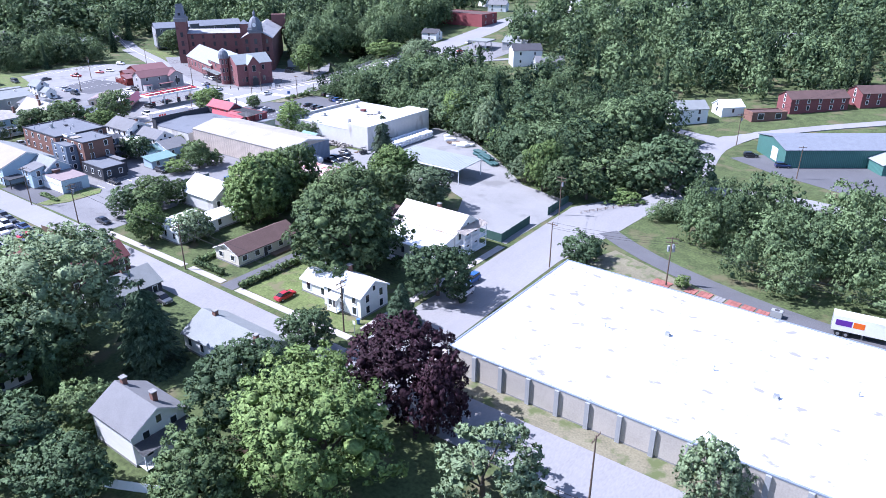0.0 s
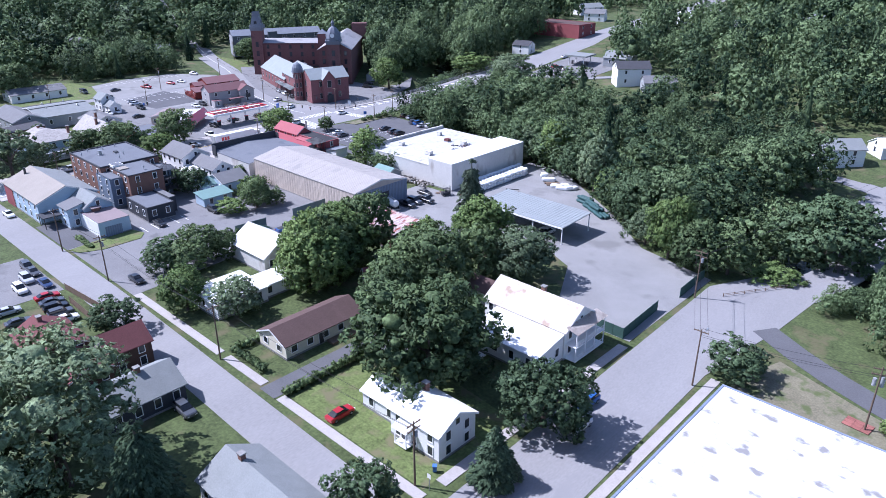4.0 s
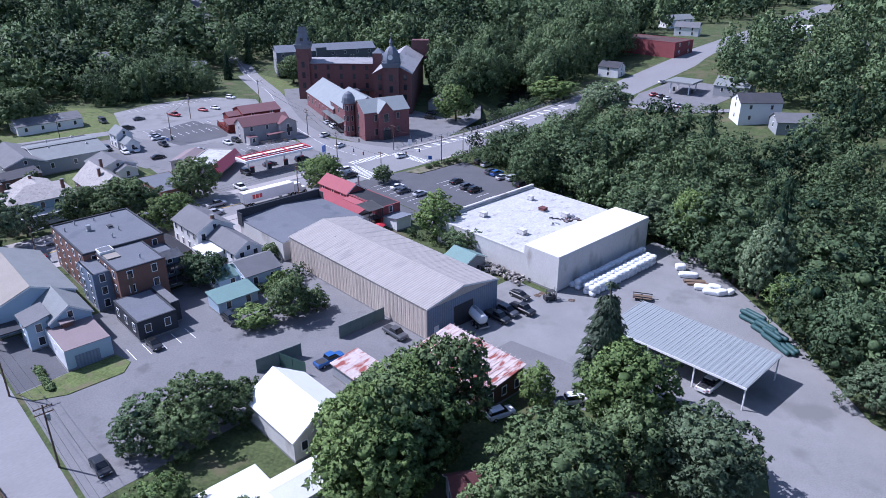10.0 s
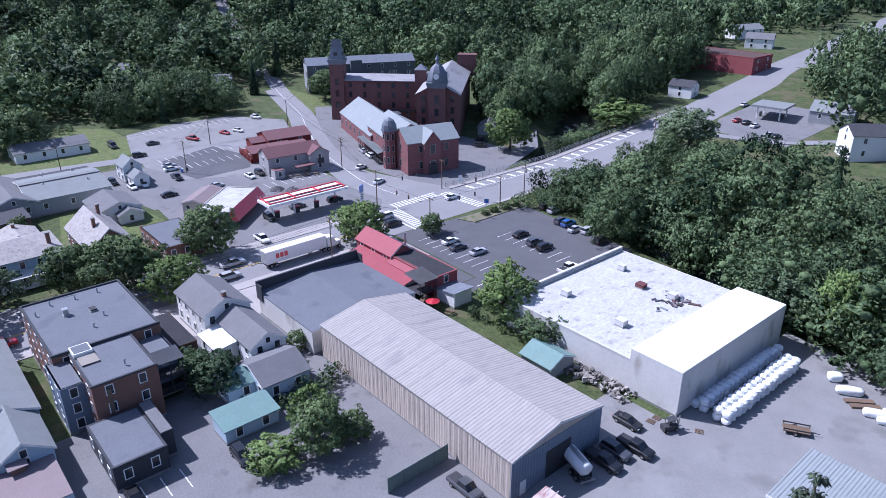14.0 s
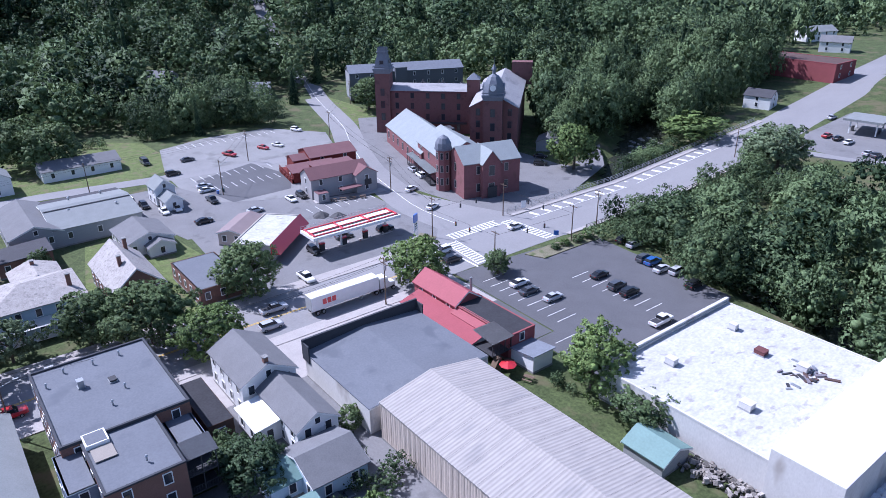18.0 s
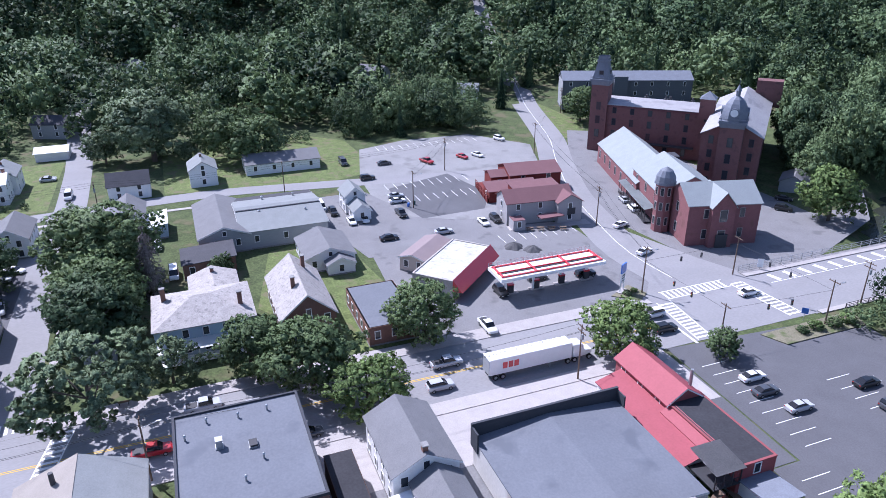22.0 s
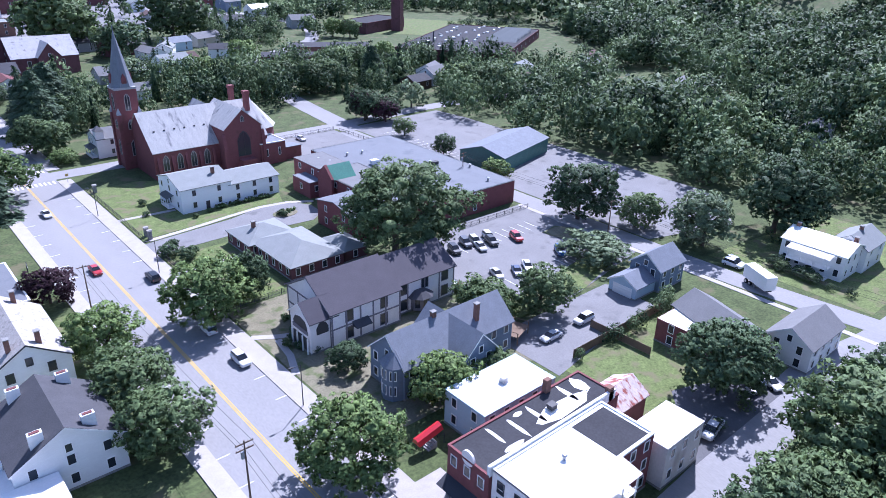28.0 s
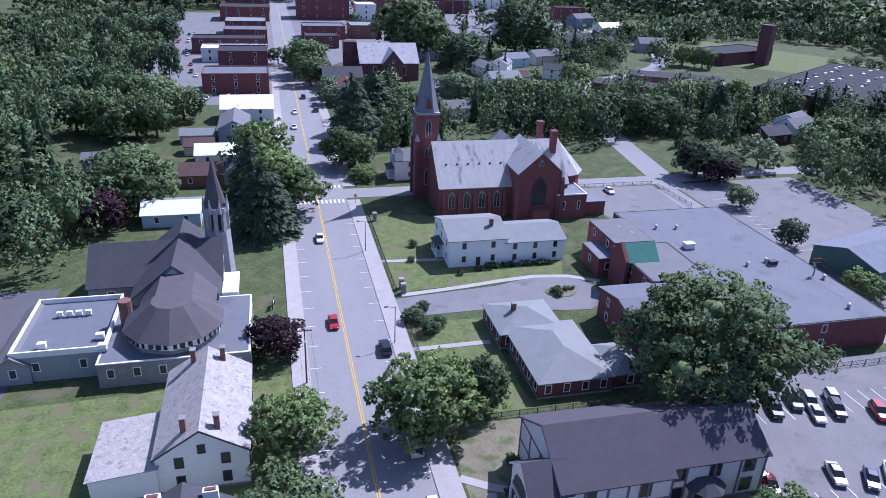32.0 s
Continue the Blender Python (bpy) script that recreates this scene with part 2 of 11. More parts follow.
BRICK_PINK = surface("painted_red_block", (0.26, 0.075, 0.08), 0.85, 0.12, 0.4, 6.0, 0.15)
STONE = surface("grey_rubble_stone", (0.24, 0.235, 0.23), 0.9, 0.25, 1.2, 5.0, 0.5)
BLOCK = surface("painted_block_wall", (0.58, 0.565, 0.54), 0.85, 0.1, 0.3, 4.0, 0.15, stain=((0.4, 0.37, 0.34), 0.15, 0.25), stretch=(1, 1, 0.5))
BLOCK_TAN = surface("tan_block_wall", (0.4, 0.37, 0.33), 0.85, 0.14, 0.4, 4.0, 0.2)
METAL_WALL = surface("pale_metal_cladding", (0.5, 0.43, 0.37), 0.6, 0.14, 0.25, 2.0, 0.1, stretch=(3, 3, 0.6))
METAL_BLUE = surface("blue_grey_metal_cladding", (0.2, 0.235, 0.3), 0.6, 0.12, 0.4, 2.0, 0.1)
METAL_GREEN = surface("green_metal_cladding", (0.07, 0.17, 0.15), 0.5, 0.12, 0.4, 2.0, 0.1)
TRIM_WHITE = surface("white_trim", (0.78, 0.78, 0.77), 0.6, 0.04, 1.0, 6.0, 0.0)
TRIM_DARK = surface("dark_trim", (0.05, 0.05, 0.055), 0.6, 0.1, 1.0, 6.0, 0.0)
ROOF_WHITE = surface("white_membrane_roof", (0.82, 0.81, 0.79), 0.8, 0.05, 0.12, 3.0, 0.1, stain=((0.42, 0.39, 0.36), -0.02, 0.22))
ROOF_WHITE_SMUDGED = surface("smudged_white_membrane", (0.72, 0.715, 0.71), 0.8, 0.05, 0.12, 3.0, 0.1, stain=((0.25, 0.24, 0.235), 0.28, 0.42), stretch=(0.8, 1.0, 1))
ROOF_WHITE_WORN = surface("worn_white_roof_coating", (0.48, 0.475, 0.468), 0.85, 0.2, 0.6, 2.5, 0.2, stain=((0.33, 0.315, 0.3), 0.1, 0.8), stretch=(1, 0.6, 1))
ROOF_WHITE_METAL = surface("white_metal_roof", (0.82, 0.82, 0.8), 0.5, 0.05, 0.3, 3.0, 0.05)
ROOF_WEATHERED = surface("weathered_pale_metal_roof", (0.55, 0.5, 0.46), 0.7, 0.15, 0.3, 3.0, 0.1, stain=((0.36, 0.27, 0.21), 0.2, 0.35))
ROOF_GREY = surface("grey_shingles", (0.17, 0.17, 0.175), 0.95, 0.14, 0.4, 5.0, 0.4)
ROOF_LIGHT = surface("pale_grey_shingles", (0.23, 0.243, 0.242), 0.95, 0.12, 0.4, 5.0, 0.4)
ROOF_PALE_TIN = surface("pale_tin_roof", (0.33, 0.32, 0.325), 0.6, 0.16, 0.25, 3.0, 0.1, stain=((0.24, 0.235, 0.24), 0.25, 0.3), stretch=(0.4, 1, 1))
ROOF_OFFICE = surface("pale_green_grey_shingles", (0.27, 0.295, 0.3), 0.9, 0.1, 0.4, 5.0, 0.3)
ROOF_TAN = surface("faded_tan_shingles", (0.3, 0.27, 0.235), 0.95, 0.1, 0.4, 5.0, 0.3)
ROOF_MAUVE = surface("faded_mauve_roofing", (0.25, 0.2, 0.2), 0.9, 0.08, 0.3, 4.0, 0.1)
ROOF_BURGUNDY = surface("faded_burgundy_shingles", (0.19, 0.1, 0.105), 0.95, 0.1, 0.4, 5.0, 0.3)
ROOF_PURPLE = surface("purple_grey_shingles", (0.085, 0.078, 0.09), 0.95, 0.12, 0.4, 5.0, 0.4)
SIDING_TAUPE = surface("grey_taupe_siding", (0.36, 0.345, 0.345), 0.75, 0.07, 0.6, 5.0, 0.1, stretch=(1, 1, 4))
SIDING_CHARCOAL = surface("slate_grey_siding", (0.115, 0.125, 0.14), 0.8, 0.1, 0.6, 5.0, 0.1, stretch=(1, 1, 4))
TIMBER = surface("grey_mauve_timber", (0.2, 0.18, 0.2), 0.8, 0.1, 0.8, 6.0, 0.1)
STONE_PALE = surface("pale_grey_stone", (0.36, 0.36, 0.37), 0.9, 0.2, 1.2, 5.0, 0.4)
ROOF_SLATE = surface("blue_grey_slates", (0.18, 0.195, 0.225), 0.85, 0.16, 0.6, 5.0, 0.4)
ROOF_PATCHED = surface("patched_pale_slates", (0.36, 0.335, 0.315), 0.85, 0.24, 0.8, 4.0, 0.4, stain=((0.24, 0.225, 0.215), 0.25, 1.3))
ROOF_PALE_SLATE = surface("pale_worn_slates", (0.42, 0.41, 0.42), 0.85, 0.16, 0.5, 4.0, 0.4, stain=((0.25, 0.24, 0.25), 0.15, 0.6))
ROOF_APSE = surface("brown_grey_shingles", (0.105, 0.094, 0.1), 0.95, 0.16, 0.4, 5.0, 0.4)
BRICK_MILL = surface("old_purple_brick", (0.17, 0.085, 0.082), 0.9, 0.2, 0.5, 9.0, 0.3, stain=((0.12, 0.065, 0.065), 0.2, 0.5))
BRICK_OFFICE = surface("weathered_red_brick", (0.215, 0.095, 0.098), 0.9, 0.18, 0.5, 9.0, 0.3, stain=((0.17, 0.08, 0.075), 0.2, 0.5))
TRIM_STONE = surface("pale_stone_trim", (0.34, 0.31, 0.3), 0.85, 0.12, 0.8, 6.0, 0.1)
RECTORY_WHITE = surface("fresh_white_clapboard", (0.86, 0.87, 0.88), 0.7, 0.04, 0.6, 5.0, 0.1, stretch=(1, 1, 4))
ROOF_CHURCH = surface("pale_streaked_slates", (0.43, 0.42, 0.41), 0.85, 0.18, 0.6, 4.0, 0.4, stain=((0.2, 0.2, 0.21), 0.2, 0.35), stretch=(1.6, 0.5, 0.5))
BRICK_PAVE = surface("red_paving_brick", (0.3, 0.12, 0.1), 0.9, 0.25, 0.8, 7.0, 0.3, per_object=0.5)
ROLL_TEAL = surface("dark_teal_plastic", (0.035, 0.085, 0.085), 0.5, 0.15, 1.0, 6.0, 0.1)
PURPLE_PAINT = paint("purple_paint", (0.07, 0.02, 0.16))
ORANGE_PAINT = paint("orange_paint", (0.75, 0.16, 0.01))
BLUE_PAINT = paint("blue_paint", (0.02, 0.12, 0.5))
SAND = surface("dark_gravel_heap", (0.1, 0.098, 0.1), 0.95, 0.25, 0.8, 6.0, 0.6)
METAL_DARK = surface("dark_steel", (0.06, 0.06, 0.065), 0.6, 0.12, 0.4, 3.0, 0.05)
ROOF_DARK = surface("charcoal_shingles", (0.07, 0.07, 0.078), 0.95, 0.18, 0.4, 5.0, 0.4)
ROOF_BROWN = surface("brown_shingles", (0.105, 0.068, 0.062), 0.95, 0.18, 0.4, 5.0, 0.4)
ROOF_MAROON = surface("maroon_shingles", (0.15, 0.06, 0.06), 0.95, 0.15, 0.4, 5.0, 0.4)
ROOF_RUBBER = surface("grey_rubber_roof", (0.145, 0.155, 0.175), 0.8, 0.12, 0.15, 3.0, 0.1, stain=((0.115, 0.125, 0.145), 0.2, 0.2))
ROOF_BLACK = surface("black_rubber_roof", (0.045, 0.045, 0.05), 1.0, 0.2, 0.3, 3.0, 0.1)
ROOF_METAL = surface("galvanised_metal_roof", (0.35, 0.325, 0.305), 0.85, 0.08, 0.25, 2.0, 0.1, 0.0, 0.12, stain=((0.29, 0.275, 0.265), 0.12, 0.35), stretch=(1.0, 0.25, 1))
ROOF_CANOPY = surface("pale_blue_metal_roof", (0.27, 0.295, 0.3), 0.8, 0.08, 0.2, 2.0, 0.05)
ROOF_RED = surface("red_metal_roof", (0.31, 0.07, 0.085), 0.65, 0.1, 0.4, 3.0, 0.05)
ROOF_RUST = surface("rusty_red_metal_roof", (0.5, 0.42, 0.4), 0.75, 0.2, 0.5, 3.0, 0.1, stain=((0.27, 0.075, 0.06), 0.5, 0.9), stretch=(1.2, 0.45, 1))
ROOF_TEAL = surface("teal_metal_roof", (0.17, 0.27, 0.25), 0.65, 0.1, 0.4, 3.0, 0.05)
COPPER = surface("green_copper_roof", (0.06, 0.21, 0.16), 0.6, 0.15, 0.6, 3.0, 0.1)
LEAD = surface("grey_lead_dome", (0.16, 0.175, 0.21), 0.55, 0.15, 0.8, 4.0, 0.1)
GLASS = glass("window_glass")
TYRE = surface("tyre_rubber", (0.02, 0.02, 0.02), 0.9, 0.1)
WOOD_POLE = surface("weathered_pole_wood", (0.14, 0.1, 0.075), 0.9, 0.2, 1.0, 8.0, 0.3)
WOOD_FENCE = surface("brown_fence_wood", (0.17, 0.12, 0.085), 0.9, 0.2, 0.8, 6.0, 0.3, per_object=0.4)
WOOD_RED = surface("red_stained_deck", (0.17, 0.035, 0.03), 0.85, 0.15, 0.8, 6.0, 0.2)
STEEL = surface("grey_steel", (0.4, 0.41, 0.42), 0.4, 0.1, 1.0, 6.0, 0.05, 0.6)
BARK = surface("tree_bark", (0.1, 0.08, 0.065), 0.95, 0.25, 1.0, 6.0, 0.6)
FENCE_GREEN = surface("green_fence_mesh", (0.05, 0.1, 0.085), 0.85, 0.15, 0.8, 6.0, 0.1)
FENCE_GREY = surface("grey_green_screen_fence", (0.15, 0.2, 0.19), 0.85, 0.12, 0.8, 6.0, 0.1)
CABLE = surface("black_cable", (0.03, 0.03, 0.03), 0.8, 0.1)
PLASTIC_WHITE = surface("white_plastic_wrap", (0.8, 0.81, 0.82), 0.35, 0.08, 1.5, 6.0, 0.3)
RED_PAINT = paint("red_sign_paint", (0.55, 0.03, 0.04))
BLUE_PAINT = paint("blue_sign_paint", (0.05, 0.15, 0.5))
PURPLE_PAINT = paint("purple_sign_paint", (0.12, 0.03, 0.3))
ORANGE_PAINT = paint("orange_sign_paint", (0.8, 0.15, 0.02))
YELLOW_PAINT = paint("yellow_paint", (0.8, 0.45, 0.03))
corrugate(ROOF_METAL, 0.6, "X", 0.1)
corrugate(METAL_WALL, 0.55, "X", 0.16)
corrugate(METAL_BLUE, 0.55, "Y", 0.12)
corrugate(METAL_GREEN, 0.6, "X", 0.12)
corrugate(ROOF_CANOPY, 0.45, "X", 0.06)
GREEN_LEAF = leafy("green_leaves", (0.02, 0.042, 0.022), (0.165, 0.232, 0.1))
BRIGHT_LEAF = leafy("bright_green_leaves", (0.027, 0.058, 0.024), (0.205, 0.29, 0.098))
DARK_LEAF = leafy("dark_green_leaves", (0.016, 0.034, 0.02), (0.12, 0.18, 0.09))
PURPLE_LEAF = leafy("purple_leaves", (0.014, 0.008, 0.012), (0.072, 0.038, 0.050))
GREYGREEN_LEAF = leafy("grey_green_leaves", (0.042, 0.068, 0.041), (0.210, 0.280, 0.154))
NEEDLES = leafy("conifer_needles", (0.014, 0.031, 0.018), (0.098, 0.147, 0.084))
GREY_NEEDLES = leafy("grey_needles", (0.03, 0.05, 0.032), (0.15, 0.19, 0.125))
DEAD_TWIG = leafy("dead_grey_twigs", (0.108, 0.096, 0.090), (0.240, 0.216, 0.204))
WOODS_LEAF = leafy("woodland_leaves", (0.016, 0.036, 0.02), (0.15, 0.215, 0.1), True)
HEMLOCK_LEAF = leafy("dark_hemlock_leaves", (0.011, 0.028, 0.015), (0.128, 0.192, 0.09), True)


# ---- helpers of this scene ----
def mesh_of(name, bm, *mats):
    me = bpy.data.meshes.new(name)
    bm.to_mesh(me)
    bm.free()
    for m in mats:
        me.materials.append(m)
    return me


def part(name, data, material, parent, label="", m=None):
    """One mesh object under a thing or a part; data: a bmesh or a mesh."""
    if isinstance(data, bmesh.types.BMesh):
        data = mesh_of(name, data, material)
    ob = new(name, data)
    ob.parent = parent
    if m is not None:
        ob.matrix_basis = m
    if label:
        tagged(ob, label)
    return ob


def thing(name, m, label, category, group="", kind=""):
    ob = new(name)
    ob.empty_display_size = 0.5
    ob.matrix_basis = m
    return tagged(ob, label, category, group, kind)


def add_box(bm, x0, y0, z0, x1, y1, z1):
    v = [bm.verts.new(p) for p in ((x0, y0, z0), (x1, y0, z0), (x1, y1, z0), (x0, y1, z0), (x0, y0, z1), (x1, y0, z1), (x1, y1, z1), (x0, y1, z1))]
    for f in ((3, 2, 1, 0), (4, 5, 6, 7), (0, 1, 5, 4), (1, 2, 6, 5), (2, 3, 7, 6), (3, 0, 4, 7)):
        bm.faces.new([v[i] for i in f])
    return bm


def box(x0, y0, z0, x1, y1, z1):
    return add_box(bmesh.new(), x0, y0, z0, x1, y1, z1)


def add_prism(bm, profile, x0, x1):
    """A profile of (y, z) points, counter-clockwise seen from +x, drawn out from x0 to x1."""
    a = [bm.verts.new((x0, y, z)) for y, z in profile]
    b = [bm.verts.new((x1, y, z)) for y, z in profile]
    n = len(profile)
    bm.faces.new(b)
    bm.faces.new(a[::-1])
    for i in range(n):
        j = (i + 1) % n
        bm.faces.new((a[i], a[j], b[j], b[i]))
    return bm


def add_tube(bm, r0, r1, z0, z1, n=8, x=0.0, y=0.0, cap=True, turn=0.0):
    a = [bm.verts.new((x + r0 * math.cos(turn + i * math.tau / n), y + r0 * math.sin(turn + i * math.tau / n), z0)) for i in range(n)]
    if r1 < 1e-4:
        t = bm.verts.new((x, y, z1))
        for i in range(n):
            bm.faces.new((a[i], a[(i + 1) % n], t))
        return bm
    b = [bm.verts.new((x + r1 * math.cos(turn + i * math.tau / n), y + r1 * math.sin(turn + i * math.tau / n), z1)) for i in range(n)]
    for i in range(n):
        bm.faces.new((a[i], a[(i + 1) % n], b[(i + 1) % n], b[i]))
    if cap:
        bm.faces.new(b)
        bm.faces.new(a[::-1])
    return bm


def beam(bm, p, q, r, n=6):
    """A round bar from p to q."""
    p, q = Vector(p), Vector(q)
    d = q - p
    m = Matrix.Translation(p) @ d.to_track_quat("Z", "Y").to_matrix().to_4x4()
    t = add_tube(bmesh.new(), r, r, 0, d.length, n)
    me = bpy.data.meshes.new("bar")
    t.to_mesh(me)
    t.free()
    me.transform(m)
    bm.from_mesh(me)
    bpy.data.meshes.remove(me)
    return bm


def smooth(a, b, v):
    k = min(1.0, max(0.0, (v - a) / (b - a)))
    return k * k * (3 - 2 * k)


RIVER = [(-430, 420), (-335, 365), (-298, 318), (-268, 270), (-235, 246), (-195, 232), (-150, 222), (-105, 205), (-70, 186), (-40, 186), (20, 200), (120, 215)]


def river_near(x, y):
    best = 1e9
    for (ax, ay), (bx, by) in zip(RIVER, RIVER[1:]):
        dx, dy = bx - ax, by - ay
        k = min(1, max(0, ((x - ax) * dx + (y - ay) * dy) / (dx * dx + dy * dy)))
        best = min(best, math.hypot(x - ax - k * dx, y - ay - k * dy))
    return best


def level(x, y):
    """Height of the land without the river's cut."""
    d = max(0.0, -430 - 230 * smooth(20, -140, y) * 1.0 - x) if y < 20 else max(0.0, -430 - x)
    z = 0.085 * d + 0.3 * max(0.0, d - 110)
    z = z if z < 90 else 90 + 60 * (1 - math.exp(-(z - 90) / 60))
    n = max(0.0, y - 255)
    return z + (0.075 * n if n < 170 else 12.75 + 0.02 * (n - 170))


def land(x, y):
    z = level(x, y)
    w = river_near(x, y)
    return z - (4.5 + 0.6 * max(0.0, z)) * (1 - smooth(7, 17, w)) - 0.02


def slab(name, label, points, z, material, thick=0.25, category="pavement"):
    """A flat paved area with an edge."""
    bm = bmesh.new()
    f = bm.faces.new([bm.verts.new((x, y, z)) for x, y in points])
    if f.normal.z == 0:
        f.normal_update()
    if f.normal.z < 0:
        f.normal_flip()
    ext = bmesh.ops.extrude_face_region(bm, geom=[f])
    low = [v for v in ext["geom"] if isinstance(v, bmesh.types.BMVert)]
    for v in low:
        v.co.z -= thick
    bmesh.ops.recalc_face_normals(bm, faces=bm.faces)
    ob = new(name, mesh_of(name, bm, material))
    return tagged(ob, label, category, kind="structure")


def strip(name, label, line, width, material, lift=0.03, category="road", step=6.0, offset=0.0, bridge=False):
    """A road or path along a line, laid on the land, with skirts at its edges."""
    pts = []
    for (ax, ay), (bx, by) in zip(line, line[1:]):
        n = max(1, int(math.hypot(bx - ax, by - ay) / step))
        pts += [(ax + (bx - ax) * i / n, ay + (by - ay) * i / n) for i in range(n)]
    pts.append(line[-1])
    for _ in range(2):
        pts = [pts[0]] + [tuple((a[k] + 2 * b[k] + c[k]) / 4 for k in (0, 1)) for a, b, c in zip(pts, pts[1:], pts[2:])] + [pts[-1]]
    bm = bmesh.new()
    rows = []
    for i, (x, y) in enumerate(pts):
        ax, ay = pts[max(0, i - 1)]
        bx, by = pts[min(len(pts) - 1, i + 1)]
        l = math.hypot(bx - ax, by - ay)
        nx, ny = -(by - ay) / l, (bx - ax) / l
        row = []
        for side in (-1, 1):
            px, py = x + nx * (offset + side * width / 2), y + ny * (offset + side * width / 2)
            z = level(x, y) + lift
            row.append((bm.verts.new((px, py, z)), bm.verts.new((px, py, z - 0.4))))
        rows.append(row)
    for a, b in zip(rows, rows[1:]):
        bm.faces.new((a[0][0], b[0][0], b[1][0], a[1][0]))
        bm.faces.new((a[0][1], b[0][1], b[0][0], a[0][0]))
        bm.faces.new((a[1][0], b[1][0], b[1][1], a[1][1]))
    bmesh.ops.recalc_face_normals(bm, faces=bm.faces)
    if bm.faces and sum(f.normal.z for f in bm.faces) < 0:
        bmesh.ops.reverse_faces(bm, faces=bm.faces)
    ob = new(name, mesh_of(name, bm, material))
    return tagged(ob, label, category, kind="structure")


# ---- the land: one sheet to the horizon ----
def axis(lo, hi, fine):
    core = list(np.arange(lo, hi + 0.1, fine))
    out, step = [], fine
    while step < 420:
        step *= 1.35
        out.append(step)
    low = [lo - sum(out[:i + 1]) for i in range(len(out))]
    high = [core[-1] + sum(out[:i + 1]) for i in range(len(out))]
    return sorted(low) + core + high


gx, gy = axis(-720, 120, 5.0), axis(-480, 620, 5.0)
verts = [(x, y, land(x, y)) for y in gy for x in gx]
w = len(gx)
faces = [(j * w + i, j * w + i + 1, (j + 1) * w + i + 1, (j + 1) * w + i) for j in range(len(gy) - 1) for i in range(w - 1)]
me = bpy.data.meshes.new("ground")
me.from_pydata(verts, [], faces)
me.shade_smooth()
me.materials.append(GRASS)
tagged(new("ground", me), "uneven grass and earth under the whole town", "ground", kind="structure")

# ---- roads, lots and paths ----
slab("road_main", "wide pale asphalt main street", [(-258, -700), (-243, -700), (-243, 214), (-258, 214)], 0.03, ROAD, category="road")
strip("road_bridge", "asphalt road over the bridge and up the far bank", [(-251.5, 213), (-252, 260), (-252, 320), (-259, 400), (-275, 520), (-300, 700)], 17.5, ROAD, 0.035)
strip("road_hill", "asphalt road climbing into the wooded hill", [(-258, 198), (-280, 195), (-320, 204), (-352, 217), (-375, 228), (-425, 244), (-468, 259), (-504, 269), (-540, 279), (-575, 287), (-640, 305), (-700, 320)], 11, ROAD, 0.04)
strip("road_side", "narrow asphalt side street past the houses", [(-243, 71.5), (-160, 71.8), (-76, 70), (-40, 69), (80, 69)], 7, ROAD, 0.036)
slab("road_side_east", "pale asphalt road below the warehouse wall", [(-62, 64.4), (80, 64.4), (80, 74.8), (-62, 74.8)], 0.047, ROAD, category="road")
strip("road_east", "asphalt road past the green building", [(-60, 192), (-45, 199), (-27, 201.5), (0, 197), (60, 180)], 7, ROAD, 0.052)
slab("lot_side", "asphalt car lot beside the side street", [(-196, 44), (-196, 67), (-173, 67.4), (-173, 47)], 0.03, ASPHALT)
slab("road_yard", "wide pale asphalt street beside the warehouse", [(-75.5, 73), (-62.5, 73), (-63.5, 128), (-60, 152), (-58, 176), (-68, 178), (-77, 160), (-76, 110)], 0.043, ROAD, category="road")
strip("road_culvert", "asphalt street bending away past the green building", [(-63, 168), (-58, 186), (-60, 205), (-66, 240), (-62, 262), (-40, 285), (10, 330)], 9, ROAD, 0.05)
strip("road_culvert_branch", "asphalt street towards the brick flats", [(-64, 248), (-80, 257), (-110, 262)], 8, ROAD, 0.046)
strip("drive_warehouse", "dark narrow drive behind the warehouse", [(-62, 150), (-54, 144), (-42, 139), (-26, 133.5), (-8, 130.5), (40, 128)], 5, DARK_ASPHALT, 0.05)
strip("road_chapel", "asphalt side street between brick block and trees", [(-258, 71), (-290, 70.5), (-310, 69), (-330, 67), (-356, 72), (-400, 71), (-440, 68), (-500, 66)], 8, ROAD, 0.037)
strip("road_back", "asphalt back street with grassy edges", [(-354, -110), (-354, -30), (-354, 40), (-358, 80), (-360, 112), (-354, 150), (-348, 190), (-345, 212)], 6.5, ROAD, 0.041)
strip("road_church", "asphalt cross street past the brick church", [(-243, -118.5), (-300, -118.5), (-354, -118.5), (-400, -123), (-470, -118)], 7.5, ROAD, 0.039)
strip("road_church_east", "asphalt cross street beyond the crossing", [(-243, -118), (-195, -118)], 6, ROAD, 0.039)
strip("road_bank", "asphalt turning beyond the bridge", [(-245, 312), (-215, 318), (-190, 340)], 8, ROAD, 0.045)
slab("lot_west", "broad patched asphalt yard behind the store", [(-206, 76), (-160, 76), (-162, 100), (-150, 112), (-150, 135), (-208, 137), (-209, 112), (-206, 100)], 0.028, ASPHALT)
slab("lot_yard", "pale dusty asphalt yard round the open shed", [(-78, 129), (-78, 163), (-97, 168), (-114, 183), (-143, 204), (-157, 205), (-157, 165), (-167, 165), (-167, 136), (-150, 135), (-150, 146), (-112, 152), (-104, 148), (-94, 129)], 0.032, GRAVEL)
slab("lot_red_house", "dark asphalt car park beside the red roofed house", [(-243, 178), (-241, 204), (-236, 218), (-199, 215), (-194, 204), (-194, 172), (-212, 172), (-212, 177)], 0.034, DARK_ASPHALT)
